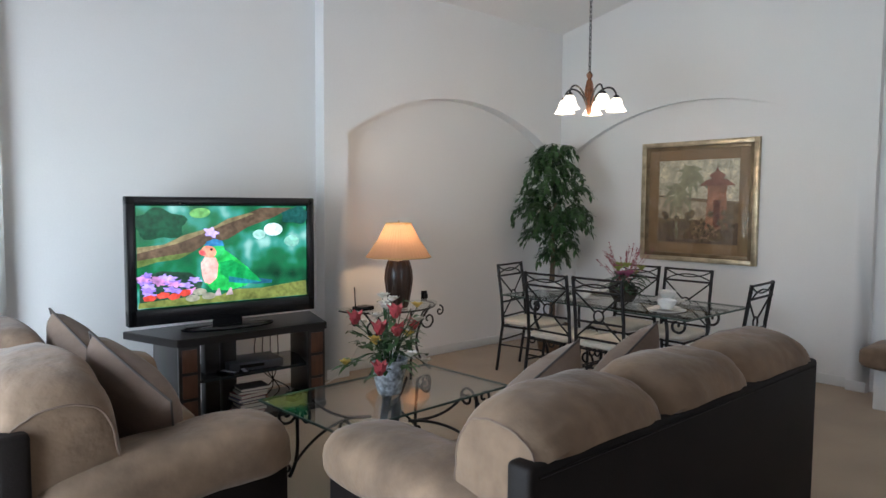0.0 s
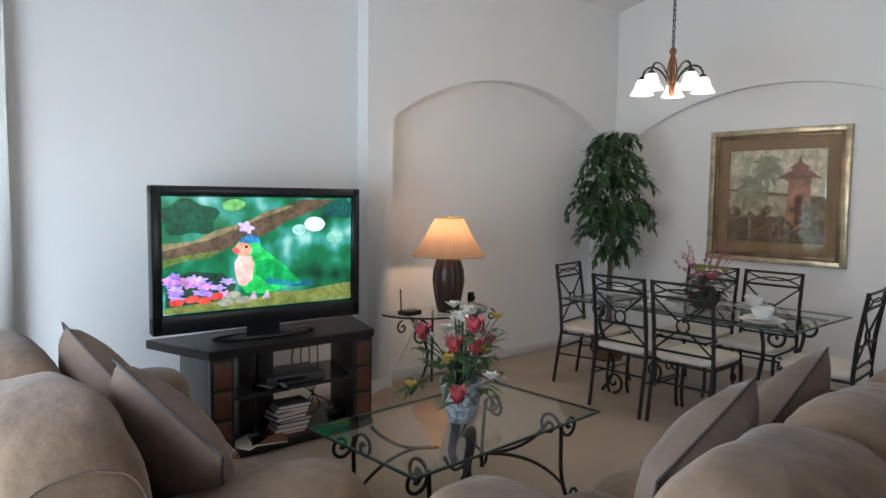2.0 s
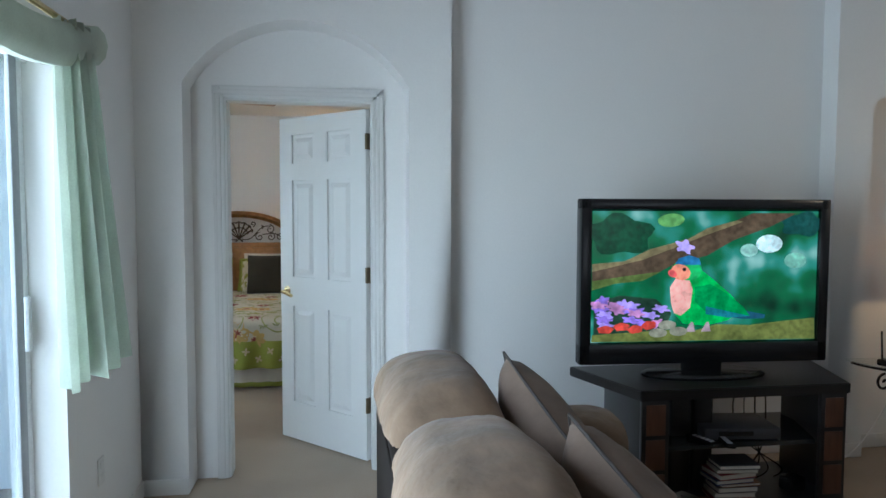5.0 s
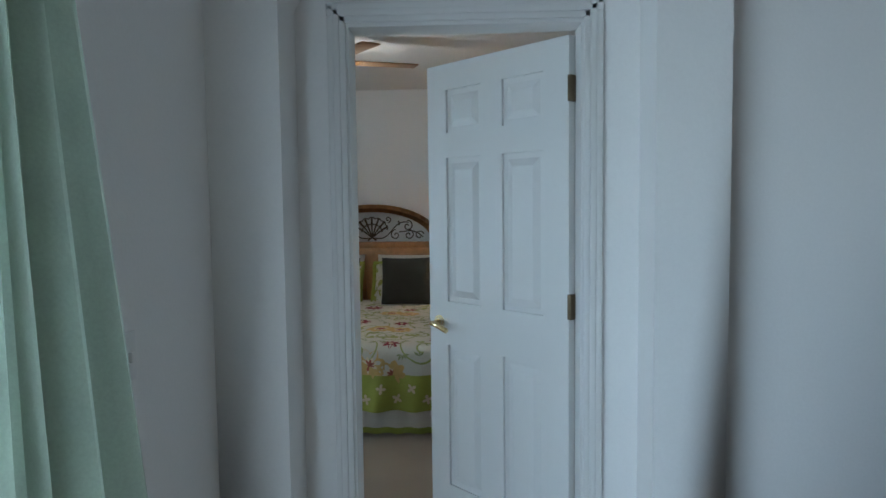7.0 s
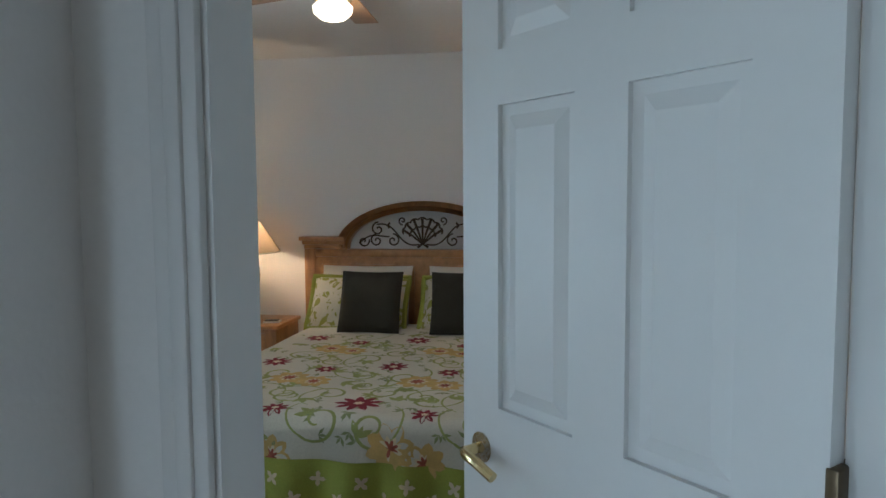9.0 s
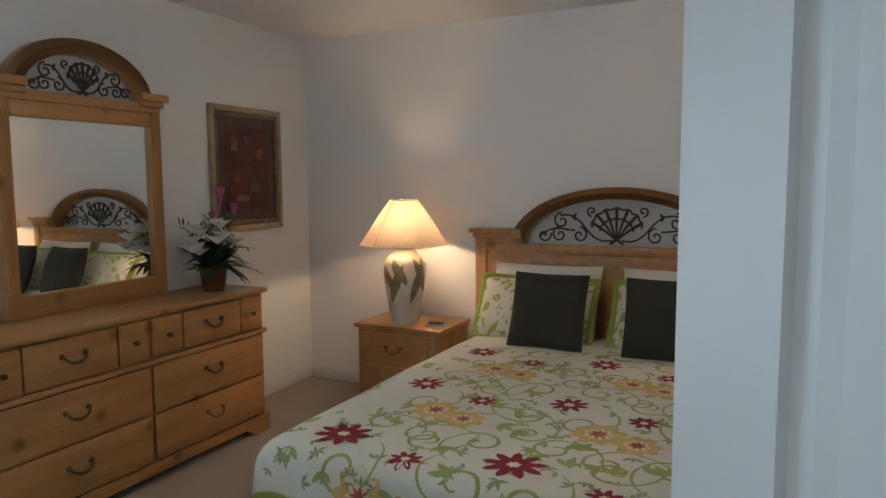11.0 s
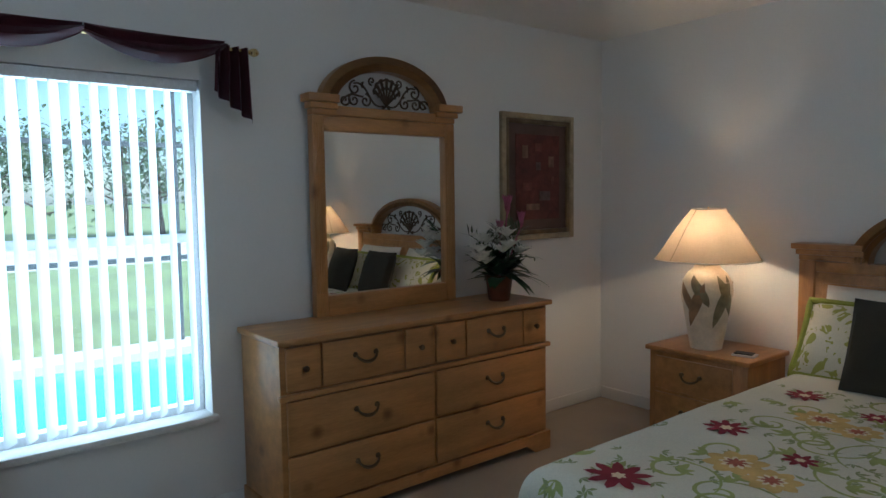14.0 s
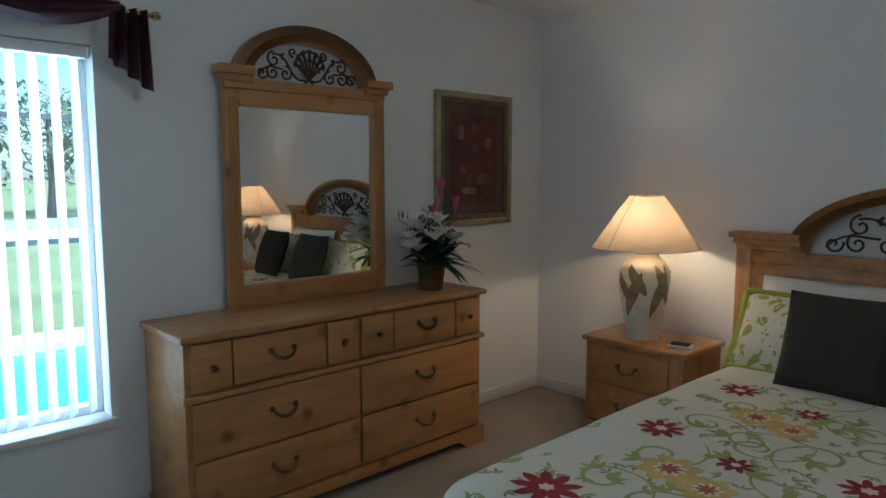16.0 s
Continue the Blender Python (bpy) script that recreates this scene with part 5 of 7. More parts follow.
def grille(parent, w, h, zc, y, r=0.006, M=None):
    """Iron scrollwork with a shell in the middle, inside an arch of half width w and height h."""
    M = M or Matrix.Identity(4)

    def add(name, pts, rr=r, taper=None):
        part(name, tb([M @ Vector(p) for p in pts], rr, 6, False, taper), SCROLL, parent)
    def shell(f, a):
        return (0.27 * w * f * math.cos(a), y - 0.012, zc + (0.16 + f * (0.24 + 0.40 * math.sin(a))) * h)
    for k in range(7):
        a = math.radians(12 + k * 26)
        add("shell_rib", [(0, y - 0.006, zc + 0.10 * h), shell(0.5, a), shell(0.96, a)], r * 1.3, lambda t: 0.7 + 0.7 * t)
    for f in (1.0, 0.66):
        add("shell_rim", [shell(f * (0.93 + 0.07 * abs(math.sin(math.pi * q / 8))), math.radians(-2 + q * 184 / 56)) for q in range(57)], r * 1.1)
    add("shell_stem", [(-0.07 * w, y, zc + 0.02 * h), (0, y - 0.01, zc + 0.12 * h), (0.07 * w, y, zc + 0.02 * h)], r * 1.6)
    for s in (-1, 1):
        add("vine", bez((s * 0.05 * w, y, zc + 0.10 * h), (s * 0.35 * w, y, zc - 0.05 * h), (s * 0.32 * w, y, zc + 0.75 * h), (s * 0.62 * w, y, zc + 0.62 * h), 18))
        add("scroll", spiral((s * 0.60 * w, y, zc + 0.50 * h), 0.19 * h, 1.2, math.pi / 2, sgn=-s))
        add("scroll", spiral((s * 0.40 * w, y, zc + 0.20 * h), 0.18 * h, 1.3, math.pi / 2, sgn=s))
        add("scroll", spiral((s * 0.62 * w, y, zc + 0.20 * h), 0.18 * h, 1.3, math.pi / 2, sgn=-s))
        add("vine", bez((s * 0.45 * w, y, zc + 0.30 * h), (s * 0.60 * w, y, zc + 0.30 * h), (s * 0.70 * w, y, zc + 0.45 * h), (s * 0.86 * w, y, zc + 0.12 * h), 16))
        add("scroll", spiral((s * 0.80 * w, y, zc + 0.18 * h), 0.16 * h, 1.2, 0.3, sgn=s))
        add("scroll", spiral((s * 0.27 * w, y, zc + 0.72 * h), 0.11 * h, 1.2, -math.pi / 2, sgn=s))
        add("leaf_bud", [(s * 0.45 * w, y, zc + 0.52 * h), (s * 0.47 * w, y, zc + 0.60 * h), (s * 0.44 * w, y, zc + 0.67 * h)], r * 1.7, lambda t: 1 - 0.6 * abs(t - 0.5))


grille(head, 0.56, 0.28, 1.10, -0.005)
part("mattress", bx(-0.76, -2.20, 0.30, 0.76, -0.04, 0.55, bev=0.05, seg=3), LINEN, bed)
part("box_spring", bx(-0.72, -2.19, 0.06, 0.72, -0.05, 0.30, bev=0.02), LINEN, bed)

# the quilt hangs over three sides; point(u, v): u across (metres from the middle), v from the head (0) to past the foot
QV = 2.27
RND = 0.075


def drape(s, half):
    """Along the cloth s from the middle: how far out and how far down it lies."""
    a = abs(s)
    flat, turn = half - RND, RND * math.pi / 2
    if a <= flat:
        return s, 0.0
    if a <= flat + turn:
        t = (a - flat) / RND
        return math.copysign(flat + RND * math.sin(t), s), RND * (1 - math.cos(t))
    d = a - flat - turn
    return math.copysign(half + 0.06 * d, s), RND + d


def quilt_point(u, v, lift=0.0):
    x, dz = drape(u, BW)
    y, dz2 = drape(v, QV)
    down = max(dz, dz2) if min(dz, dz2) < 1e-6 else math.hypot(dz, dz2) if max(dz, dz2) < RND else max(dz, dz2) + 0.2 * min(dz, dz2)
    soft = 0.010 * noise.noise(Vector((u * 2.3, v * 2.3, 0.4))) + 0.0015 * noise.noise(Vector((u * 7, v * 7, 2.4)))
    fold = 0.0
    if down > RND:
        fold = 0.028 * math.sin((v if dz > dz2 else u) * 22 + 2 * math.sin(u * 3 + v * 2)) * min(1, (down - RND) / 0.25)
    px = x + (fold + lift) * (math.copysign(1, x) if dz > dz2 else 0) * (dz > RND * 0.6)
    py = y + (fold + lift) * (dz2 >= dz) * (dz2 > RND * 0.6)
    return Vector((px, -0.02 - py, BZ + soft - down + lift * (down < RND)))


def quilt_sheet(u0, u1, v0, v1, nu, nv, lift):
    bm = bmesh.new()
    g = [[bm.verts.new(quilt_point(u0 + (u1 - u0) * i / nu, v0 + (v1 - v0) * j / nv, lift)) for i in range(nu + 1)] for j in range(nv + 1)]
    for j in range(nv):
        for i in range(nu):
            bm.faces.new((g[j][i], g[j][i + 1], g[j + 1][i + 1], g[j + 1][i]))
    return bm


QUILT = mat("quilt_ground", (0.64, 0.61, 0.515), 0.9, 0.05, 3, 160, 0.3)
LIME = mat("quilt_lime", (0.34, 0.37, 0.06), 0.85, 0.12, 6, 120, 0.3)
MAROON = mat("quilt_maroon", (0.22, 0.015, 0.03), 0.85, 0.2, 12, 120, 0.2)
OCHRE = mat("quilt_ochre", (0.58, 0.40, 0.14), 0.85, 0.15, 12, 120, 0.2)
VINE = mat("quilt_vine", (0.33, 0.36, 0.12), 0.85, 0.15, 12, 120, 0.2)
MAROON_L = mat("quilt_rust", (0.36, 0.10, 0.06), 0.85, 0.3, 30, 120, 0.2)
CREAMD = mat("quilt_cream", (0.72, 0.62, 0.42), 0.85, 0.1, 12, 120, 0.2)
qu = thing("quilt", "cream floral quilt with maroon and ochre blooms and lime border", "bedding", (BCX, 9.86, 0))
body = part("cloth", quilt_sheet(-1.22, 1.22, 0.30, 2.42, 150, 140, 0.0), QUILT, qu)
bm = quilt_sheet(-1.22, 1.22, 2.42, 2.64, 120, 10, 0.004)
part("border", bm, LIME, qu, "lime green satin border")


def printed(name, shapes, m, lift):
    """Printed shapes on the quilt: each a closed outline of (u, v), fanned from its middle."""
    bm = bmesh.new()
    for pts in shapes:
        cu, cv = sum(p[0] for p in pts) / len(pts), sum(p[1] for p in pts) / len(pts)
        c = bm.verts.new(quilt_point(cu, cv, lift))
        r = [bm.verts.new(quilt_point(p[0], p[1], lift)) for p in pts]
        for k in range(len(r)):
            bm.faces.new((c, r[k], r[(k + 1) % len(r)]))
    return part(name, bm, m, qu)


def starflower(u, v, r, n, a0, deep=0.55):
    return [(u + rr * math.cos(a), v + rr * math.sin(a)) for k in range(n * 4) for a in [a0 + math.tau * k / (n * 4)] for rr in [r * (deep + (1 - deep) * abs(math.cos(2 * math.pi * k / 4 / 2)) ** 1.4)]]


def ribbon(pts, w):
    """A tapered stroke along (u, v) points."""
    l, r = [], []
    for i, p in enumerate(pts):
        a, b = pts[max(0, i - 1)], pts[min(len(pts) - 1, i + 1)]
        d = math.hypot(b[0] - a[0], b[1] - a[1]) or 1
        nx, ny = -(b[1] - a[1]) / d, (b[0] - a[0]) / d
        t = i / (len(pts) - 1)
        ww = w * (0.45 + 0.55 * math.sin(math.pi * min(1, 0.15 + t * 0.85)))
        l.append((p[0] + nx * ww, p[1] + ny * ww))
        r.append((p[0] - nx * ww, p[1] - ny * ww))
    return l, r


def strokes(name, lines, m, lift):
    bm = bmesh.new()
    for pts, w in lines:
        l, r = ribbon(pts, w)
        lv = [bm.verts.new(quilt_point(*p, lift)) for p in l]
        rv = [bm.verts.new(quilt_point(*p, lift)) for p in r]
        for k in range(len(lv) - 1):
            bm.faces.new((lv[k], lv[k + 1], rv[k + 1], rv[k]))
    return part(name, bm, m, qu)


reds, hearts, golds, ghearts, gcores, vines, sprigs, broad = [], [], [], [], [], [], [], []
rng = random.Random(9)
P = 0.645
for i in range(-2, 3):
    for j in range(-1, 5):
        u, v = -0.52 + P * i + 0.0, 0.80 + P * j
        if not (-1.1 < u < 1.15 and 0.33 < v < 2.42):
            continue
        big = 0.085 if v < 1.9 else 0.11
        reds.append(starflower(u, v, big, 9, rng.random(), 0.5))
        hearts.append(starflower(u, v, 0.026, 6, rng.random(), 0.6))
        if -1.1 < u + P / 2 < 1.15:
            reds.append(starflower(u + P * 0.48, v + P * 0.16, 0.062, 8, rng.random(), 0.5))
            hearts.append(starflower(u + P * 0.48, v + P * 0.16, 0.018, 6, rng.random(), 0.6))
            for du, dv, r in ((0.28, 0.42, 0.105), (0.50, 0.50, 0.09)):
                if v + dv * P < 2.42:
                    golds.append(starflower(u + du * P, v + dv * P, r, 8, rng.random(), 0.72))
                    ghearts.append(starflower(u + du * P, v + dv * P, r * 0.52, 9, rng.random(), 0.6))
                    gcores.append(starflower(u + du * P, v + dv * P, r * 0.38, 8, rng.random(), 0.5))
        for du, dv, s, a0, rr in ((0.16, 0.30, 1, 0.4, 0.095), (0.80, 0.26, -1, 2.4, 0.10), (0.12, 0.72, -1, 5.0, 0.09), (0.72, 0.78, 1, 3.4, 0.095), (0.46, -0.12, 1, 1.0, 0.08), (0.92, 0.55, 1, 0.2, 0.075), (0.40, 0.80, -1, 4.2, 0.08)):
            cu, cv = u + du * P, v + dv * P
            if -1.15 < cu < 1.18 and 0.36 < cv < 2.38:
                pts = [(cu + (rr * (1 - 0.8 * t)) * math.cos(a0 + s * 7.2 * t), cv + (rr * (1 - 0.8 * t)) * math.sin(a0 + s * 7.2 * t)) for t in [k / 22 for k in range(23)]]
                vines.append((pts, 0.0075))
                tail = [(pts[0][0] + (0.22 * t) * math.cos(a0 - s * (1.2 + 0.9 * t)), pts[0][1] + (0.22 * t) * math.sin(a0 - s * (1.2 + 0.9 * t))) for t in [k / 10 for k in range(11)]]
                vines.append((tail, 0.005))
        for k in range(10):
            a, d = rng.random() * math.tau, rng.uniform(0.12, 0.42)
            cu, cv, b0 = u + d * math.cos(a) + 0.1, v + d * math.sin(a) + 0.1, rng.random() * math.tau
            if -1.1 < cu < 1.12 and 0.40 < cv < 2.34:
                for q in (-0.7, 0.1, 0.8):
                    L = rng.uniform(0.05, 0.085)
                    broad.append([(cu + L * t * math.cos(b0 + q) + w * L * math.sin(b0 + q), cv + L * t * math.sin(b0 + q) - w * L * math.cos(b0 + q)) for t, w in ((0, 0), (0.25, 0.16), (0.55, 0.2), (0.8, 0.1), (1, 0), (0.8, -0.1), (0.5, -0.18), (0.2, -0.12))])
        for k in range(40):
            a, d = rng.random() * math.tau, rng.uniform(0.10, 0.42)
            cu, cv = u + d * math.cos(a) + 0.1, v + d * math.sin(a) + 0.1
            if -1.15 < cu < 1.18 and 0.36 < cv < 2.38:
                b = rng.random() * math.tau
                for q in (-0.9, 0, 0.9):
                    L = rng.uniform(0.03, 0.05)
                    sprigs.append([(cu, cv), (cu + L * 0.5 * math.cos(b + q + 0.35), cv + L * 0.5 * math.sin(b + q + 0.35)), (cu + L * math.cos(b + q), cv + L * math.sin(b + q)), (cu + L * 0.5 * math.cos(b + q - 0.35), cv + L * 0.5 * math.sin(b + q - 0.35))])
tagged(strokes("printed_vine", vines, VINE, 0.0016), kind="stuff")
tagged(printed("printed_broad_leaf", broad, VINE, 0.0014), kind="stuff")
tagged(printed("printed_leaf", sprigs, mat("quilt_leaf", (0.26, 0.29, 0.13), 0.85, 0.2, 12, 120, 0.2), 0.0012), kind="stuff")
for group, nm, m, lift in ((golds, "printed_ochre_flower", OCHRE, 0.0020), (ghearts, "printed_ochre_centre", CREAMD, 0.0024), (gcores, "printed_ochre_core", MAROON_L, 0.0027), (reds, "printed_maroon_flower", MAROON, 0.0031), (hearts, "printed_maroon_centre", CREAMD, 0.0035)):
    for shape in group:
        printed(nm, [shape], m, lift)

for k in range(25):
    printed("printed_border_flower", [starflower(-1.14 + 0.095 * k, 2.50 + 0.07 * (k % 2), 0.034, 4, 0.4 * k, 0.3)], CREAMD, 0.0075)

# bed skirt
sk = thing("bed_skirt", "white pleated bed skirt with a lime edge", "bedding", (BCX, 9.86, 0))
for z0, z1, m, nm in ((0.05, 0.33, LINEN, "skirt"), (0.012, 0.05, LIME, "skirt_edge")):
    bm = bmesh.new()
    path = [(-0.72, -0.1 - 2.12 * k / 60) for k in range(61)] + [(-0.72 + 1.44 * k / 50, -2.22) for k in range(1, 51)] + [(0.72, -2.22 + 2.12 * k / 60) for k in range(1, 61)]
    lo, hi = [], []
    for k, (x, y) in enumerate(path):
        w = 0.014 * math.sin(k * 1.35)
        lo.append(bm.verts.new((x + (w if abs(y) < 2.21 else 0), y + (w if abs(y) > 2.21 else 0), z0)))
        hi.append(bm.verts.new((x + 0.5 * (w if abs(y) < 2.21 else 0), y + 0.5 * (w if abs(y) > 2.21 else 0), z1)))
    for k in range(len(path) - 1):
        bm.faces.new((lo[k], lo[k + 1], hi[k + 1], hi[k]))
    part(nm, bm, m, sk)

# pillows
OLIVE = mat("olive_cloth", (0.034, 0.030, 0.021), 0.9, 0.15, 6, 200, 0.5, fvar=0.15)


def printed_mat():
    m = mat("sham_print", (0.68, 0.64, 0.50), 0.9, 0.05, 5, 160, 0.3)
    n, l = m.node_tree.nodes, m.node_tree.links
    b = n["Principled BSDF"]
    src = b.inputs["Base Color"].links[0].from_socket
    co = n.new("ShaderNodeTexCoord")
    vo = n.new("ShaderNodeTexNoise")
    vo.inputs["Scale"].default_value, vo.inputs["Detail"].default_value, vo.inputs["Distortion"].default_value = 9, 1, 2.5
    ra = n.new("ShaderNodeValToRGB")
    ra.color_ramp.interpolation = "CONSTANT"
    el = ra.color_ramp.elements
    el[0].position, el[0].color = 0, (0, 0, 0, 1)
    el[1].position, el[1].color = 0.56, (1, 1, 1, 1)
    mi = n.new("ShaderNodeMixRGB")
    mi.inputs[2].default_value = (0.36, 0.36, 0.08, 1)
    l.new(co.outputs["Object"], vo.inputs["Vector"])
    l.new(vo.outputs[0], ra.inputs[0])
    l.new(ra.outputs[0], mi.inputs[0])
    l.new(src, mi.inputs[1])
    l.new(mi.outputs[0], b.inputs["Base Color"])
    return m


SHAM = printed_mat()


def pillow(name, label, at, w, h, t, tilt, rz, m, seed, roll=0.0, border=None):
    p = thing(name, label, "pillow", at, rz, "pillows on the bed")
    mm = pose(0, 0, h / 2 * math.cos(radians(tilt)), -tilt, roll, 0)
    bm = bmesh.new()
    throw_pillow(bm, mm, w, h, t, 0.38, seed)
    c = part("cover", bm, m, p)
    if border:
        part("border", tb([mm @ q for q in pillow_rim(w, h)], 0.02, 8, True), border, p, "lime cloth border")
    return p


for s in (-1, 1):
    pillow("bed_pillow", "plain white bed pillow against the headboard", (BCX + s * 0.40, 9.70, 0.56), 0.68, 0.455, 0.18, 24, 0, LINEN, s + 3.0)
    pillow("pillow_sham", "cream printed pillow sham with a lime border", (BCX + s * 0.40, 9.52, 0.57), 0.70, 0.40, 0.17, 32, 0, SHAM, s + 6.0, border=LIME)
    pillow("throw_pillow", "square dark olive throw pillow on the quilt", (BCX + 0.06 + s * 0.31, 9.30, 0.585), 0.425, 0.42, 0.15, 20, s * 2, OLIVE, s + 9.0)

# ---------------------------------------------------------------- dresser and mirror
DY0, DY1, DXF, DXB, DZ = 7.24, 8.92, -2.40, -2.845, 0.866
dr = thing("dresser", "knotty pine dresser with bronze bail handles", "dresser", (-2.845, 8.08, 0))
D, L2 = DXF - DXB, (DY1 - DY0) / 2
bm = bmesh.new()
box(bm, 0, -L2, DZ - 0.028, D, L2, DZ, 0.008, 3)
part("top", bm, PINE, dr)
part("body", bx(0.0, -L2 + 0.02, 0.09, D - 0.035, L2 - 0.02, DZ - 0.028, bev=0.004), PINE, dr)
bm = bmesh.new()
prism(bm, [(-L2 + 0.008, 0.0), (-L2 + 0.13, 0.0), (-L2 + 0.20, 0.05), (L2 - 0.20, 0.05), (L2 - 0.13, 0.0), (L2 - 0.008, 0.0), (L2 - 0.008, 0.105), (-L2 + 0.008, 0.105)], "x", D - 0.05, D - 0.012)
part("plinth", bm, PINE, dr)
for sy in (-1, 1):
    part("plinth", bx(0.0, sy * (L2 - 0.008), 0, D - 0.03, sy * (L2 - 0.03), 0.105, bev=0.003), PINE, dr)
part("waist_moulding", bx(D - 0.04, -L2 + 0.006, 0.598, D - 0.008, L2 - 0.006, 0.624, bev=0.008), PINE, dr)


def bail(parent, x, y, z, w=0.055):
    h = part("handle", tb(bez((x + 0.012, y - w, z + 0.012), (x + 0.035, y - w * 0.7, z - 0.03), (x + 0.035, y + w * 0.7, z - 0.03), (x + 0.012, y + w, z + 0.012), 12), 0.006, 8, taper=lambda t: 0.8 + 0.5 * math.sin(math.pi * t)), BRASS_D, parent, "dark bronze bail handle")
    for s in (-1, 1):
        bm = lt([(0, 0), (0.013, 0.0), (0.011, 0.006), (0.006, 0.016), (0, 0.018)], 14)
        bmesh.ops.transform(bm, matrix=pose(x, y + s * w, z + 0.014, 0, 90, 0), verts=bm.verts[:])
        part("rosette", bm, BRASS_D, h)


def knob(parent, x, y, z):
    bm = lt([(0, 0), (0.007, 0.0), (0.006, 0.012), (0.014, 0.018), (0.013, 0.024), (0, 0.026)], 16)
    bmesh.ops.transform(bm, matrix=pose(x, y, z, 0, 90, 0), verts=bm.verts[:])
    part("knob", bm, BRASS_D, parent, "small dark bronze knob")


def drawer(parent, x, y0, y1, z0, z1, t=0.018):
    bm = bmesh.new()
    box(bm, x, y0, z0, x + t, y1, z1, 0.006, 2)
    return part("drawer", bm, PINE, parent)


FX = D - 0.035
for h0, h1 in ((-L2 + 0.045, -0.01), (0.01, L2 - 0.045)):
    w = h1 - h0
    for r, (z0, z1) in enumerate(((0.115, 0.345), (0.357, 0.592), (0.634, 0.826))):
        if r < 2:
            d = drawer(dr, FX, h0, h1, z0, z1)
            bail(d, FX + 0.018, (h0 + h1) / 2 + 0.0, (z0 + z1) / 2 + 0.01)
        else:
            a, b = h0 + 0.215 * w, h1 - 0.215 * w
            if h0 > 0:
                a, b = h0 + 0.25 * w, h1 - 0.22 * w
            for q0, q1, k in ((h0, a - 0.004, 0), (a + 0.004, b - 0.004, 1), (b + 0.004, h1, 0)):
                d = drawer(dr, FX, q0, q1, z0, z1)
                if k:
                    bail(d, FX + 0.018, (q0 + q1) / 2, (z0 + z1) / 2 + 0.005)
                else:
                    knob(d, FX + 0.018, (q0 + q1) / 2, (z0 + z1) / 2)

mi = thing("dresser_mirror", "arched pine dresser mirror with iron scrollwork", "mirror", (-2.815, 8.075, DZ))
MW, MT = 0.446, 1.0
for sy in (-1, 1):
    bm = bmesh.new()
    box(bm, -0.02, sy * MW, 0, 0.035, sy * (MW - 0.066), MT, 0.006)
    post = part("side_post", bm, PINE_Z, mi, "fluted pine post")
    for k in range(4):
        y = sy * (MW - 0.014 - 0.012 * k)
        part("flute", tb([(0.036, y, 0.12), (0.036, y, MT - 0.04)], 0.006, 6), PINE_Z, post)
part("bottom_rail", bx(-0.02, -MW + 0.066, 0, 0.033, MW - 0.066, 0.105, bev=0.006), PINE, mi)
part("top_rail", bx(-0.02, -MW + 0.066, MT - 0.075, 0.033, MW - 0.066, MT, bev=0.006), PINE, mi)
part("glass", bx(-0.005, -MW + 0.061, 0.10, 0.006, MW - 0.061, MT - 0.07), MIRROR, mi, "silvered mirror glass")
for sy in (-1, 1):
    bm = bmesh.new()
    for w, z0, z1 in ((0.0, MT, MT + 0.03), (0.014, MT + 0.03, MT + 0.06), (0.034, MT + 0.06, MT + 0.10)):
        box(bm, -0.02, min(sy * 0.31, sy * (MW + w)), z0, 0.04 + w, max(sy * 0.31, sy * (MW + w)), z1, 0.005)
    part("cornice", bm, PINE, mi)
part("crest_rail", bx(-0.02, -0.33, MT, 0.036, 0.33, MT + 0.05, bev=0.005), PINE, mi)
bm = bmesh.new()
arch_band(bm, 0.315, 0.40, 0.20, 0.275, MT + 0.045, -0.02, 0.04)
bmesh.ops.transform(bm, matrix=pose(0.02, 0, 0, 0, 0, 90), verts=bm.verts[:])
part("arch", bm, PINE, mi, "arched pine crest")
grille(mi, 0.31, 0.20, MT + 0.05, 0.0, 0.005, pose(0.01, 0, 0, 0, 0, 90))

# flowers on the dresser
fp = thing("flower_pot", "silk protea and lily arrangement in a woven basket", "flower arrangement", (-2.60, 8.69, DZ))
part("basket", lt([(0, 0), (0.058, 0), (0.062, 0.01), (0.078, 0.13), (0.083, 0.145), (0.07, 0.145), (0.06, 0.11), (0, 0.11)], 28, wave=lambda a, z: 0.025 * math.sin(14 * a) * math.cos(240 * z)), mat("basket_brown", (0.12, 0.035, 0.015), 0.4, 0.3, 20, 60, 0.5), fp, "reddish brown woven basket")
rng = random.Random(31)
lv, st2, dk = bmesh.new(), bmesh.new(), bmesh.new()
for k in range(60):
    a, e = rng.random() * math.tau, rng.uniform(-0.1, 1.3)
    leaf(lv, (0.03 * math.cos(a), 0.03 * math.sin(a), rng.uniform(0.12, 0.24)), (math.cos(a), math.sin(a), e), rng.uniform(0.12, 0.24), rng.uniform(0.04, 0.075), rng.uniform(0.1, 0.5))
for k in range(18):
    a, r, h = rng.uniform(-0.6, 2.6), rng.uniform(0.10, 0.26), rng.uniform(0.22, 0.44)
    tip = Vector((0.5 * r * math.cos(a), r * math.sin(a) * (1 if k % 3 else -1), h))
    pts = bez((0, 0, 0.12), (0, 0, 0.25), tip * 0.8 + Vector((0, 0, 0.06)), tip, 8)
    tube(dk, pts, 0.002, 4)
    for q in range(2, 9):
        for s in (-1, 1):
            d = (pts[q] - pts[q - 1]).normalized()
            leaf(dk, pts[q], d + Vector((0.5 * s, 0.6 * s, 0.1)), 0.085, 0.013, 0.2, segs=2)
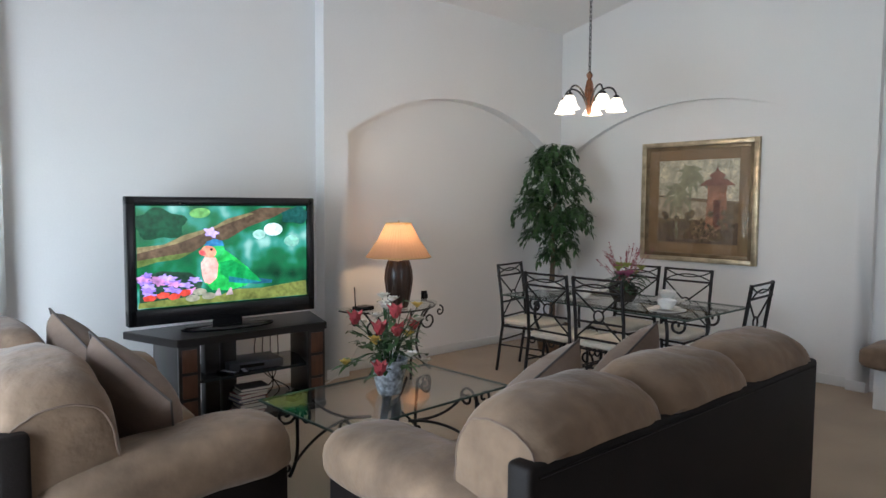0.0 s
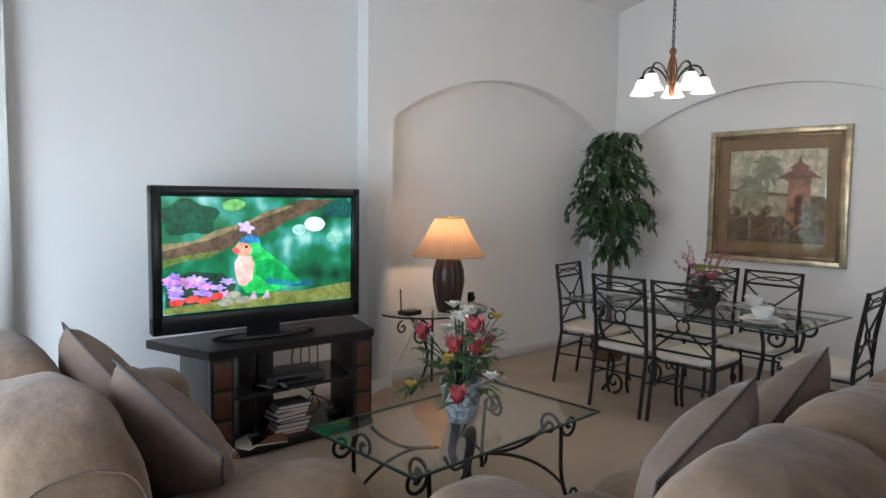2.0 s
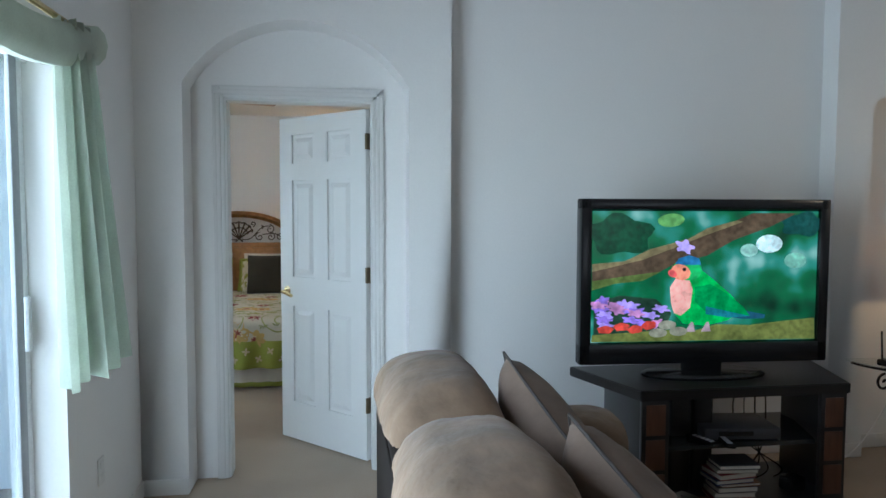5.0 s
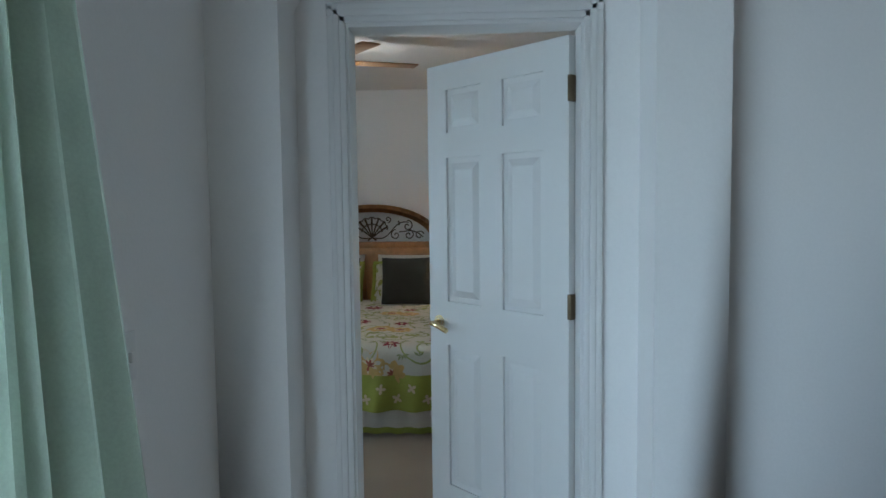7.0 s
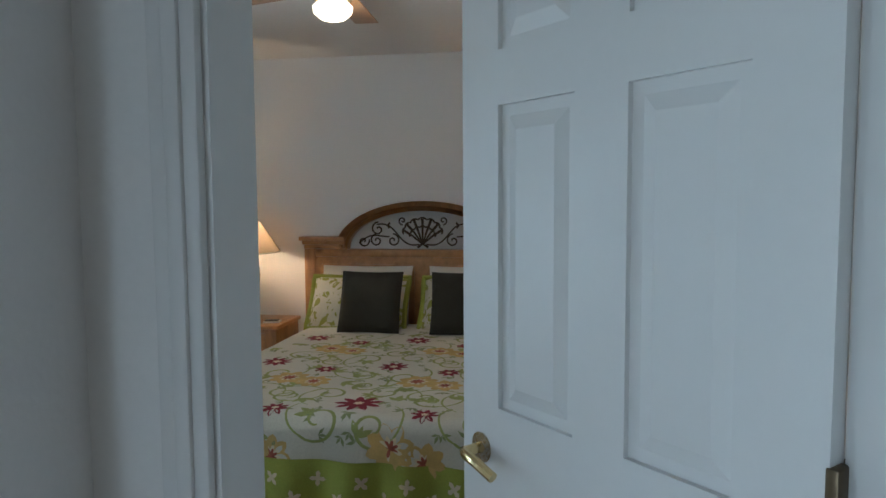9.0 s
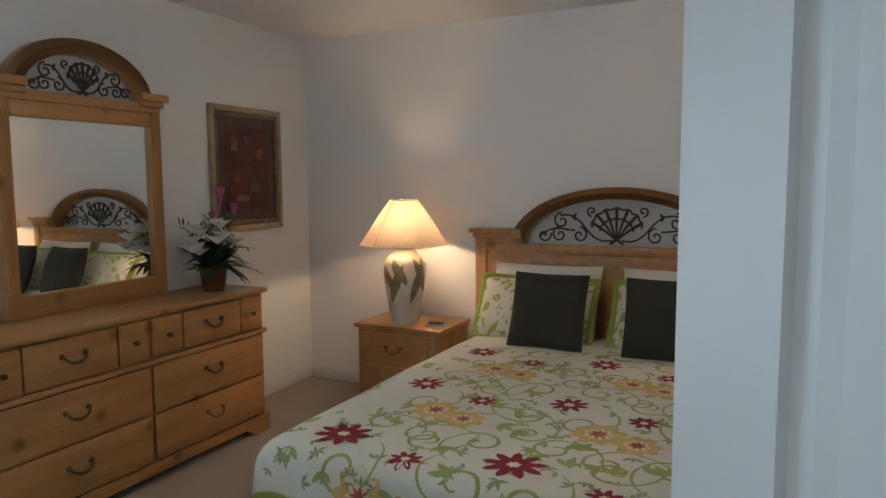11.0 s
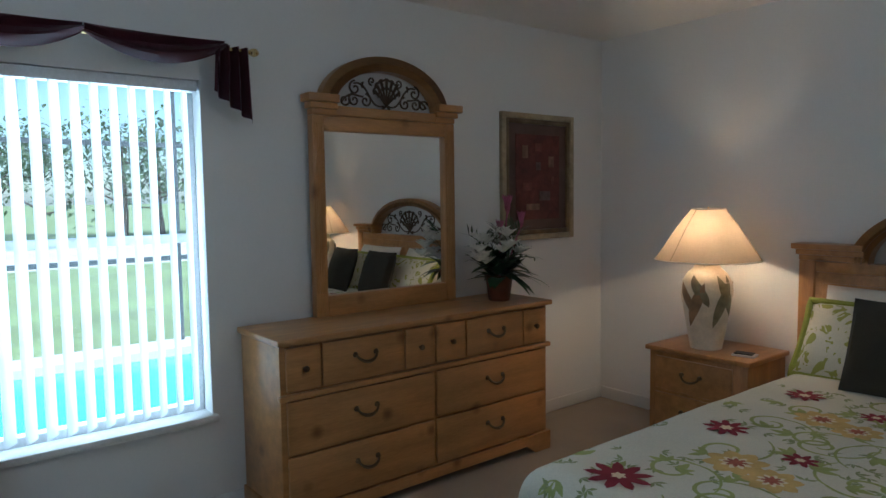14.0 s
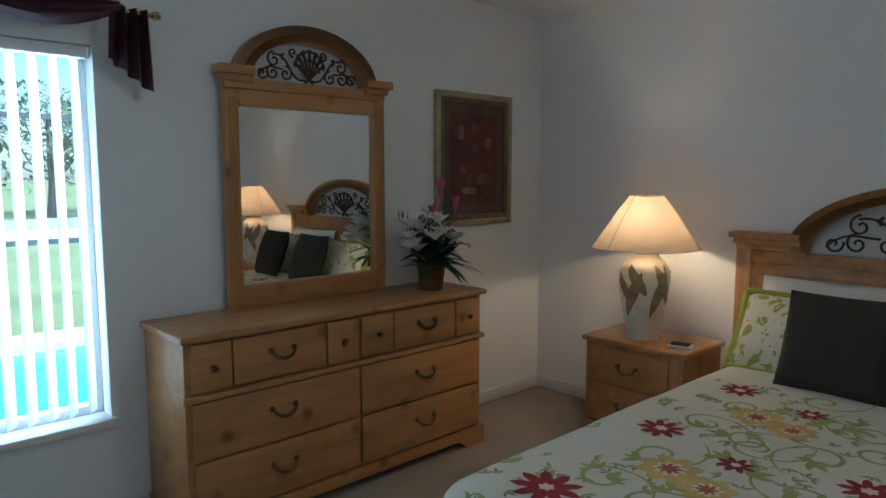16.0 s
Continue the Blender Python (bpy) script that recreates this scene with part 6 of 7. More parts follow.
for y, z, L in ((0.20, 0.10, 0.26), (0.16, 0.16, 0.20), (-0.14, 0.14, 0.18), (-0.2, 0.18, 0.14)):
    leaf(lv, (0.04, y * 0.2, 0.13), (0.5, y * 5, 0.25), L, 0.085, 0.5, segs=6)
part("foliage", lv, GREENS_D, fp)
part("fern_work", dk, GREENS_D, fp)
for y, z, s in ((0.06, 0.52, 1.0), (0.17, 0.44, 0.85), (0.0, 0.40, 0.8)):
    bm = bmesh.new()
    tube(bm, [(0.0, y * 0.2, 0.12), (0.01, y * 0.8, z - 0.08), (0.01, y, z - 0.02)], 0.005, 6)
    for k in range(16):
        a = k * 2.4
        leaf(bm, (0.01, y, z - 0.03 + 0.001 * k), (0.35 * math.cos(a), 0.35 * math.sin(a), 1.0), 0.10 * s, 0.035 * s, -0.05, segs=3, fold=0.5)
    part("protea", bm, PETAL_PINK, fp, "pink protea flower")
for k in range(14):
    bm = bmesh.new()
    a = rng.random() * math.tau
    bloom(bm, (0.07 * math.cos(a) + 0.07, 0.15 * math.sin(a) - 0.05, rng.uniform(0.20, 0.38)), 0.075, 6, 0.5, rng)
    part("lily", bm, PETAL_WHITE, fp, "white silk lily")

# framed print beside the mirror
pr = thing("framed_picture", "narrow gilt-framed dark red still-life print", "picture", (-2.857, 9.27, 1.575), 90)
bm = bmesh.new()
frame_bars(bm, 0.66, 0.80, 0.035, -0.03, 0)
part("outer_frame", bm, mat("champagne_frame", (0.38, 0.31, 0.20), 0.35, 0.2, 15, 60, 0.3, metal=0.6), pr)
bm = bmesh.new()
frame_bars(bm, 0.59, 0.73, 0.03, -0.024, 0)
part("inner_frame", bm, GOLD_D, pr)
part("mount", bx(-0.27, -0.010, -0.34, 0.27, 0, 0.34), mat("print_mount", (0.10, 0.062, 0.05), 0.7, 0.3, 5, 60, 0.1), pr, "dark brown mount")
part("print", bx(-0.20, -0.014, -0.27, 0.20, -0.011, 0.27), mat("print_red", (0.10, 0.022, 0.02), 0.6, 0.5, 6, 30, 0.1, fvar=0.3), pr, "dark red printed picture")
rng = random.Random(8)
for k, (x, z, w, h) in enumerate(((-0.12, 0.16, 0.05, 0.08), (0.0, 0.19, 0.06, 0.05), (0.0, 0.07, 0.045, 0.05), (0.12, 0.10, 0.05, 0.07), (-0.10, -0.06, 0.08, 0.05), (0.06, -0.12, 0.10, 0.06), (-0.05, -0.19, 0.12, 0.04), (0.13, -0.02, 0.03, 0.05))):
    part("painted_shape", bx(x - w / 2, -0.0165, z - h / 2, x + w / 2, -0.0145, z + h / 2), mat("print_shape_%d" % (k % 3), [(0.20, 0.11, 0.07), (0.16, 0.05, 0.04), (0.12, 0.08, 0.07)][k % 3], 0.6, 0.4, 20, 60, 0.1), pr, soft=False)

# ---------------------------------------------------------------- nightstand and lamp
ns = thing("nightstand", "knotty pine nightstand with bronze handles", "nightstand", (-1.815, 9.64, 0))
part("top", bx(-0.315, -0.225, 0.553, 0.315, 0.225, 0.58, bev=0.007, seg=3), PINE, ns)
part("body", bx(-0.295, -0.20, 0.06, 0.295, 0.22, 0.553, bev=0.004), PINE_Z, ns)
part("plinth", bx(-0.305, -0.212, 0, 0.305, 0.22, 0.085, bev=0.006), PINE, ns)


def bail_y(parent, x, y, z, w=0.055):
    h = part("handle", tb(bez((x - w, y - 0.012, z + 0.012), (x - w * 0.7, y - 0.035, z - 0.03), (x + w * 0.7, y - 0.035, z - 0.03), (x + w, y - 0.012, z + 0.012), 12), 0.006, 8), BRASS_D, parent, "dark bronze bail handle")
    for s in (-1, 1):
        part("rosette", tb([(x + s * w, y, z + 0.014), (x + s * w, y - 0.016, z + 0.014)], 0.011, 12), BRASS_D, h)


for z0, z1 in ((0.335, 0.525), (0.11, 0.315)):
    d = part("drawer", bx(-0.25, -0.216, z0, 0.215, -0.20, z1, bev=0.005), PINE, ns)
    bail_y(d, -0.02, -0.216, (z0 + z1) / 2)

bl = thing("table_lamp", "lit bedside lamp with leaf-painted ceramic base", "lamp", (-1.85, 9.60, 0.58))
CERAM = mat("cream_ceramic", (0.66, 0.60, 0.48), 0.35, 0.15, 10, 70, 0.3)
jar = part("base", lt([(0, 0), (0.085, 0), (0.088, 0.012), (0.10, 0.08), (0.125, 0.22), (0.138, 0.32), (0.132, 0.385), (0.105, 0.43), (0.075, 0.455), (0.068, 0.475), (0.078, 0.49), (0.06, 0.50), (0.014, 0.505), (0.014, 0.56), (0, 0.56)], 40), CERAM, bl, "cream ceramic urn with painted leaves")


def urn_r(z):
    prof = [(0.088, 0.012), (0.10, 0.08), (0.125, 0.22), (0.138, 0.32), (0.132, 0.385), (0.105, 0.43), (0.075, 0.455)]
    for (r0, z0), (r1, z1) in zip(prof, prof[1:]):
        if z0 <= z <= z1:
            return r0 + (r1 - r0) * (z - z0) / (z1 - z0)
    return 0.09


LEAF_A, LEAF_B = mat("leaf_brown", (0.25, 0.16, 0.085), 0.5, 0.3, 20, 60, 0.2), mat("leaf_grey", (0.20, 0.185, 0.11), 0.5, 0.3, 20, 60, 0.2)
for k in range(11):
    a0, zt, zb, lean = math.tau * k / 11, 0.425 - 0.04 * (k % 2), 0.13 + 0.06 * (k % 3), 0.75 * (1 if k % 3 else -1)
    bm = bmesh.new()
    rows = []
    for i in range(11):
        t = i / 10
        z = zt + (zb - zt) * t
        w = 0.26 * math.sin(math.pi * t) ** 0.8 + 0.001
        ac = a0 + lean * t
        rows.append([bm.verts.new(((urn_r(z) + 0.0025 + 0.0015 * (q == 0)) * math.cos(ac + q * w), (urn_r(z) + 0.0025 + 0.0015 * (q == 0)) * math.sin(ac + q * w), z)) for q in (-1, -0.5, 0, 0.5, 1)])
    for p, q in zip(rows, rows[1:]):
        for c in range(4):
            bm.faces.new((p[c], p[c + 1], q[c + 1], q[c]))
    part("painted_leaf", bm, LEAF_A if k % 2 else LEAF_B, jar)
SH_B = shade_mat("cream_shade", (0.60, 0.46, 0.31), 0.25)
bm = bmesh.new()
n = 64
rings = []
for r, z in ((0.285, 0.505), (0.235, 0.58), (0.165, 0.69), (0.09, 0.79)):
    rings.append([bm.verts.new((r * math.cos(math.tau * k / n), r * math.sin(math.tau * k / n), z)) for k in range(n)])
for q, w in zip(rings, rings[1:]):
    for k in range(n):
        bm.faces.new((q[k], q[(k + 1) % n], w[(k + 1) % n], w[k]))
sh = part("shade", bm, SH_B, bl, "cream cloth cone shade")
for k in range(3):
    a = math.tau * k / 3 + 4.5
    part("shade_rib", tb([(r * math.cos(a), r * math.sin(a), z) for r, z in ((0.286, 0.505), (0.236, 0.58), (0.166, 0.69), (0.091, 0.79))], 0.0022, 5), mat("rib_tan", (0.35, 0.26, 0.15), 0.8) if "rib_tan" not in bpy.data.materials else bpy.data.materials["rib_tan"], sh)
for r, z in ((0.286, 0.505), (0.091, 0.79)):
    part("rim", tb([(r * math.cos(math.tau * k / 40), r * math.sin(math.tau * k / 40), z) for k in range(40)], 0.004, 6, True), LINEN, sh)
part("stem", tb([(0, 0, 0.55), (0, 0, 0.80)], 0.006, 8), BRASS, bl)
copy_thing(ns, pose(0.72, 9.64, 0))
copy_thing(bl, pose(0.72, 9.60, 0.58, 0, 0, 50))
ash = thing("coaster_tray", "small glass tray with cards on the nightstand", "tray", (-1.60, 9.56, 0.58), 12)
part("dish", bx(-0.06, -0.04, 0, 0.06, 0.04, 0.012, bev=0.004), TRIM, ash)
part("card", bx(-0.05, -0.03, 0.012, 0.045, 0.03, 0.018), PLASTIC, ash)

# ---------------------------------------------------------------- ceiling fan
fan = thing("ceiling_fan", "white ceiling fan with a lit frosted globe", "ceiling fan", (-0.52, 7.80, 0))
part("rod", tb([(0, 0, BH), (0, 0, 2.38)], 0.014, 10), BRASS, fan)
part("canopy", lt([(0, BH - 0.05), (0.04, BH - 0.05), (0.07, BH - 0.002), (0, BH - 0.002)], 24), BRASS, fan)
part("motor", lt([(0, 2.30), (0.08, 2.30), (0.11, 2.33), (0.11, 2.37), (0.07, 2.40), (0, 2.40)], 28), BRASS, fan, "brass motor housing")
gl = glow("lit_globe", (1.0, 0.82, 0.55), 1.9)
part("globe", lt([(0.0, 2.215), (0.05, 2.222), (0.08, 2.245), (0.085, 2.27), (0.06, 2.295), (0.05, 2.30), (0, 2.30)], 28), gl, fan, "lit frosted glass globe").visible_shadow = False
BLADE = mat("fan_blade", (0.30, 0.17, 0.08), 0.4, 0.2, 4, 30, 0.1, stretch=(1, 8, 1))
for k in range(5):
    bm = bx(0.16, -0.06, 2.352, 0.60, 0.06, 2.36, bev=0.003)
    bmesh.ops.transform(bm, matrix=pose(0, 0, 0, 0, 0, 72 * k + 20), verts=bm.verts[:])
    b = part("blade", bm, BLADE, fan)
    bm = bx(0.09, -0.015, 2.345, 0.22, 0.015, 2.352)
    bmesh.ops.transform(bm, matrix=pose(0, 0, 0, 0, 0, 72 * k + 20), verts=bm.verts[:])
    part("bracket", bm, BRASS, b)

# ---------------------------------------------------------------- bedroom window
ALU = mat("white_aluminium", (0.78, 0.79, 0.80), 0.4, 0.02, 4, 60, 0.05)
wi = tagged(thing("window_1", "white single-hung bedroom window in a deep reveal", "window", (BX0 - 0.13, (WY0 + WY1) / 2, (WZ0 + WZ1) / 2), 0), kind="structure")
hw, hh = (WY1 - WY0) / 2, (WZ1 - WZ0) / 2
bm = bmesh.new()
for y0, y1, z0, z1 in ((-hw, -hw + 0.035, -hh, hh), (hw - 0.035, hw, -hh, hh), (-hw + 0.035, hw - 0.035, -hh, -hh + 0.04), (-hw + 0.035, hw - 0.035, hh - 0.035, hh)):
    box(bm, -0.03, y0, z0, 0.03, y1, z1, 0.004)
fr = part("window_frame", bm, ALU, wi)
part("meeting_rail", bx(-0.02, -hw + 0.035, 0.035, 0.025, hw - 0.035, 0.075, bev=0.004), ALU, wi)
for z0, z1 in ((-hh + 0.04, 0.035), (0.075, hh - 0.035)):
    p = part("pane", bx(-0.003, -hw + 0.035, z0, 0.003, hw - 0.035, z1), GLASS, wi)
    p.visible_shadow = False
structure("window_sill", bx(BX0 - 0.10, WY0 - 0.02, WZ0 - 0.03, BX0 + 0.035, WY1 + 0.02, WZ0 + 0.004, bev=0.008), mat("sill_stone", (0.72, 0.70, 0.67), 0.35, 0.08, 8, 60, 0.1), "white stone window sill", "window sill")

vb = thing("vertical_blind", "white vertical blind with open slats", "blind", (BX0 - 0.035, (WY0 + WY1) / 2, 0))
part("headrail", bx(-0.03, -hw + 0.01, WZ1 - 0.05, 0.025, hw - 0.01, WZ1 - 0.004, bev=0.004), ALU, vb)
SLAT = shade_mat("blind_slat", (0.86, 0.87, 0.87), 0.5)
NS = 12
for k in range(NS):
    y = -hw + 0.06 + (2 * hw - 0.12) * k / (NS - 1)
    bm = bmesh.new()
    a = radians(54)
    rows = []
    for i in range(5):
        t = (i / 4 - 0.5) * 0.088
        bow = 0.006 * (1 - (2 * i / 4 - 1) ** 2)
        rows.append(((t * math.sin(a) + bow * math.cos(a)) * -1, y + t * math.cos(a) + bow * math.sin(a)))
    lo = [bm.verts.new((p[0], p[1], WZ0 + 0.03)) for p in rows]
    hi = [bm.verts.new((p[0], p[1], WZ1 - 0.05)) for p in rows]
    for i in range(4):
        bm.faces.new((lo[i], lo[i + 1], hi[i + 1], hi[i]))
    bmesh.ops.solidify(bm, geom=bm.faces[:], thickness=0.001)
    part("slat", bm, SLAT, vb)

# scarf valance and drape
WINE = mat("wine_cloth", (0.075, 0.010, 0.022), 0.55, 0.2, 4, 120, 0.2, sheen=0.3)
va2 = thing("valance", "wine red scarf swagged over a brass curtain rod", "curtain", (BX0, (WY0 + WY1) / 2, 0))
part("rod", tb([(0.09, -hw - 0.20, 2.12), (0.09, hw + 0.24, 2.12)], 0.010, 10), BRASS, va2)
for sy in (-1, 1):
    part("finial", lt([(0, -0.02), (0.018, -0.012), (0.022, 0.0), (0.015, 0.015), (0, 0.02)], 14, (0.09, sy * (hw + 0.22), 2.12)), BRASS, va2)
    part("bracket", tb([(0.0, sy * (hw + 0.10), 2.12), (0.09, sy * (hw + 0.10), 2.12)], 0.006, 8), BRASS, va2)


def swag(y0, y1, z, dip, width, name="swag", x=0.11, n=26, m=9):
    bm = bmesh.new()
    g = []
    for i in range(n + 1):
        t = i / n
        y = y0 + (y1 - y0) * t
        row = []
        for j in range(m + 1):
            s = j / m
            zz = z + 0.03 - (dip * 4 * t * (1 - t)) * (0.35 + 0.65 * s) - width * s * (0.4 + 0.6 * 4 * t * (1 - t))
            row.append(bm.verts.new((x + 0.02 * math.sin(s * 9 + 3 * t) + 0.02 * math.sin(math.pi * s), y, zz)))
        g.append(row)
    for a, b in zip(g, g[1:]):
        for j in range(m):
            bm.faces.new((a[j], a[j + 1], b[j + 1], b[j]))
    bmesh.ops.solidify(bm, geom=bm.faces[:], thickness=0.004)
    part(name, bm, WINE, va2)


swag(-hw - 0.10, -0.02, 2.12, 0.03, 0.09)
swag(-0.02, hw + 0.08, 2.12, 0.03, 0.09)


def tail(thing_ob, y0, y1, ztop, zb0, zb1, m, name="tail", x=0.11, folds=3.5, depth=0.025, flare=1.0, n=24, rows=18):
    bm = bmesh.new()
    g = []
    for j in range(rows + 1):
        s = j / rows
        row = []
        for i in range(n + 1):
            t = i / n
            zb = zb0 + (zb1 - zb0) * t
            yc, wd = (y0 + y1) / 2, (y1 - y0) * (1 - (1 - s) * (1 - 1 / flare) * 0.6)
            row.append(bm.verts.new((x + depth * math.sin(t * folds * math.tau + 0.6 * s), yc + (t - 0.5) * wd, ztop + (zb - ztop) * s)))
        g.append(row)
    for a, b in zip(g, g[1:]):
        for i in range(n):
            bm.faces.new((a[i], a[i + 1], b[i + 1], b[i]))
    bmesh.ops.solidify(bm, geom=bm.faces[:], thickness=0.003)
    part(name, bm, m, thing_ob)


tail(va2, hw + 0.02, hw + 0.20, 2.13, 1.93, 1.80, WINE, flare=1.5)
tail(va2, -hw - 0.16, -hw + 0.05, 2.13, 0.03, 0.03, WINE, "long_tail", folds=4, depth=0.035, x=0.13)

# ---------------------------------------------------------------- sliding door of the living room
sd = tagged(thing("sliding_door", "white aluminium sliding glass door to the pool", "sliding door", (X_L - 0.15, 0, 0)), kind="structure")
for y0, y1 in ((SL0, SL0 + 0.05), (SL1 - 0.05, SL1), (3.32, 3.39)):
    part("stile", bx(-0.03, y0, 0.0, 0.03, y1, SLH, bev=0.004), ALU, sd)
part("stile", bx(0.032, 4.52, 0.03, 0.05, 4.575, SLH - 0.03, bev=0.003), mat("grey_aluminium", (0.25, 0.26, 0.27), 0.4), sd, "grey aluminium screen door edge")
part("track", bx(-0.05, SL0, 0.0, 0.05, SL1, 0.03, bev=0.003), ALU, sd)
part("head", bx(-0.05, SL0, SLH - 0.05, 0.05, SL1, SLH), ALU, sd)
for y0, y1 in ((SL0 + 0.05, 3.32), (3.39, SL1 - 0.05)):
    p = part("pane", bx(-0.004, y0, 0.03, 0.004, y1, SLH - 0.05), GLASS, sd)
    p.visible_shadow = False
part("door_handle", bx(0.03, 4.60, 0.95, 0.055, 4.625, 1.15, bev=0.006), ALU, sd)

SAGE = shade_mat("sage_cloth", (0.50, 0.545, 0.47), 0.22)
sv = thing("valance", "pale sage green scarf over a curtain rod", "curtain", (X_L, 0, 0))
part("rod", tb([(0.09, SL0 - 0.15, 2.10), (0.09, SL1 + 0.14, 2.10)], 0.012, 10), BRASS, sv)
for y in (SL0 - 0.1, 3.35, SL1 + 0.10):
    part("bracket", tb([(0.0, y, 2.10), (0.09, y, 2.10)], 0.007, 8), BRASS, sv)
part("finial", lt([(0, -0.025), (0.022, -0.012), (0.026, 0.0), (0.016, 0.018), (0, 0.025)], 14, (0.09, SL1 + 0.15, 2.10)), BRASS, sv)
bm = bmesh.new()
g = []
for i in range(41):
    t = i / 40
    y = SL0 - 0.05 + (SL1 + 0.1 - SL0) * t
    dip = 0.10 * abs(math.sin(2 * math.pi * t))
    g.append([bm.verts.new((0.11 + 0.05 * math.cos(j / 10 * math.tau) * 1.0, y, 2.07 - dip + 0.075 * math.sin(j / 10 * math.tau))) for j in range(10)])
for a, b in zip(g, g[1:]):
    for j in range(10):
        bm.faces.new((a[j], a[(j + 1) % 10], b[(j + 1) % 10], b[j]))
part("swag", bm, SAGE, sv)


def side_tail(y0, y1, b0, b1, zb, x0, x1, phase):
    """A gathered end of the scarf that widens and swings into the room as it falls."""
    bm, g = bmesh.new(), []
    for j in range(21):
        q = j / 20
        ya, yb = y0 + (b0 - y0) * q ** 0.8, y1 + (b1 - y1) * q ** 0.8
        g.append([bm.verts.new((x0 + (x1 - x0) * q + (0.018 + 0.022 * q) * math.sin(t * 2.2 * math.tau + phase + 0.5 * q), ya + (yb - ya) * t, 2.10 + (zb + 0.03 * t - 2.10) * q)) for t in [i / 26 for i in range(27)]])
    for a, b in zip(g, g[1:]):
        for i in range(26):
            bm.faces.new((a[i], a[i + 1], b[i + 1], b[i]))
    bmesh.ops.solidify(bm, geom=bm.faces[:], thickness=0.003)
    part("tail", bm, SAGE, sv)


side_tail(4.41, 4.52, 4.26, 4.45, 0.88, 0.09, 0.15, 0.0)
side_tail(4.44, 4.58, 4.36, 4.64, 0.90, 0.13, 0.21, 1.4)
sw = thing("light_switch", "white double light switch plate on the wall", "switch", (X_L, 5.00, 1.11))
plate = part("plate", bx(0.0, -0.058, -0.058, 0.006, 0.058, 0.058, bev=0.002), TRIM, sw)
for y in (-0.024, 0.024):
    part("rocker", bx(0.006, y - 0.006, -0.014, 0.016, y + 0.006, 0.012, bev=0.002), TRIM, plate)
ol = thing("wall_outlet", "white double power socket low on the wall", "outlet", (X_L, 4.98, 0.36))
part("plate", bx(0.0, -0.035, -0.057, 0.006, 0.035, 0.057, bev=0.002), TRIM, ol)
for s in (-1, 1):
    part("socket", bx(0.006, -0.016, s * 0.025 - 0.014, 0.009, 0.016, s * 0.025 + 0.014, bev=0.001), TRIM, ol)

# ---------------------------------------------------------------- outdoors
GRASS = mat("lawn", (0.25, 0.31, 0.13), 0.95, 0.25, 0.6, 12, 0.5, fvar=0.3, dist=0.03)
tagged(part("ground", bx(-400, -400, -0.62, 400, 400, -0.60), GRASS), "mown green lawn reaching the distance", "ground", kind="structure")
DECK = mat("pool_deck", (0.72, 0.70, 0.66), 0.85, 0.08, 2, 50, 0.3)
bm = bmesh.new()
for x0, x1, y0, y1 in ((-4.35, -3.06, -6, 16), (-7.4, -6.9, -6, 16), (-6.9, -4.35, -6, 1.0), (-6.9, -4.35, 13.0, 16), (-3.06, -0.61, -6, 5.7)):
    box(bm, x0, y0, -0.60, x1, y1, -0.06)
structure("pavement", bm, DECK, "pale concrete pool deck", "pavement")
WATER = mat("pool_water", (0.16, 0.70, 0.74), 0.08, 0.15, 1.2, 8, 0.4, fvar=0.1, dist=0.02)
tagged(part("water", bx(-6.9, 1.0, -0.60, -4.35, 13.0, -0.14), WATER), "turquoise swimming pool water", "water", kind="structure")
fen = thing("pool_enclosure", "dark aluminium frame of a pool screen enclosure", "enclosure", (-7.3, 0, -0.06))
BRZ = mat("enclosure_bronze", (0.10, 0.10, 0.10), 0.5)
for y in (-2.0, 0.6, 3.2, 5.8, 8.35, 11.0, 13.6):
    part("post", bx(-0.03, y - 0.03, 0, 0.03, y + 0.03, 3.1), BRZ, fen)
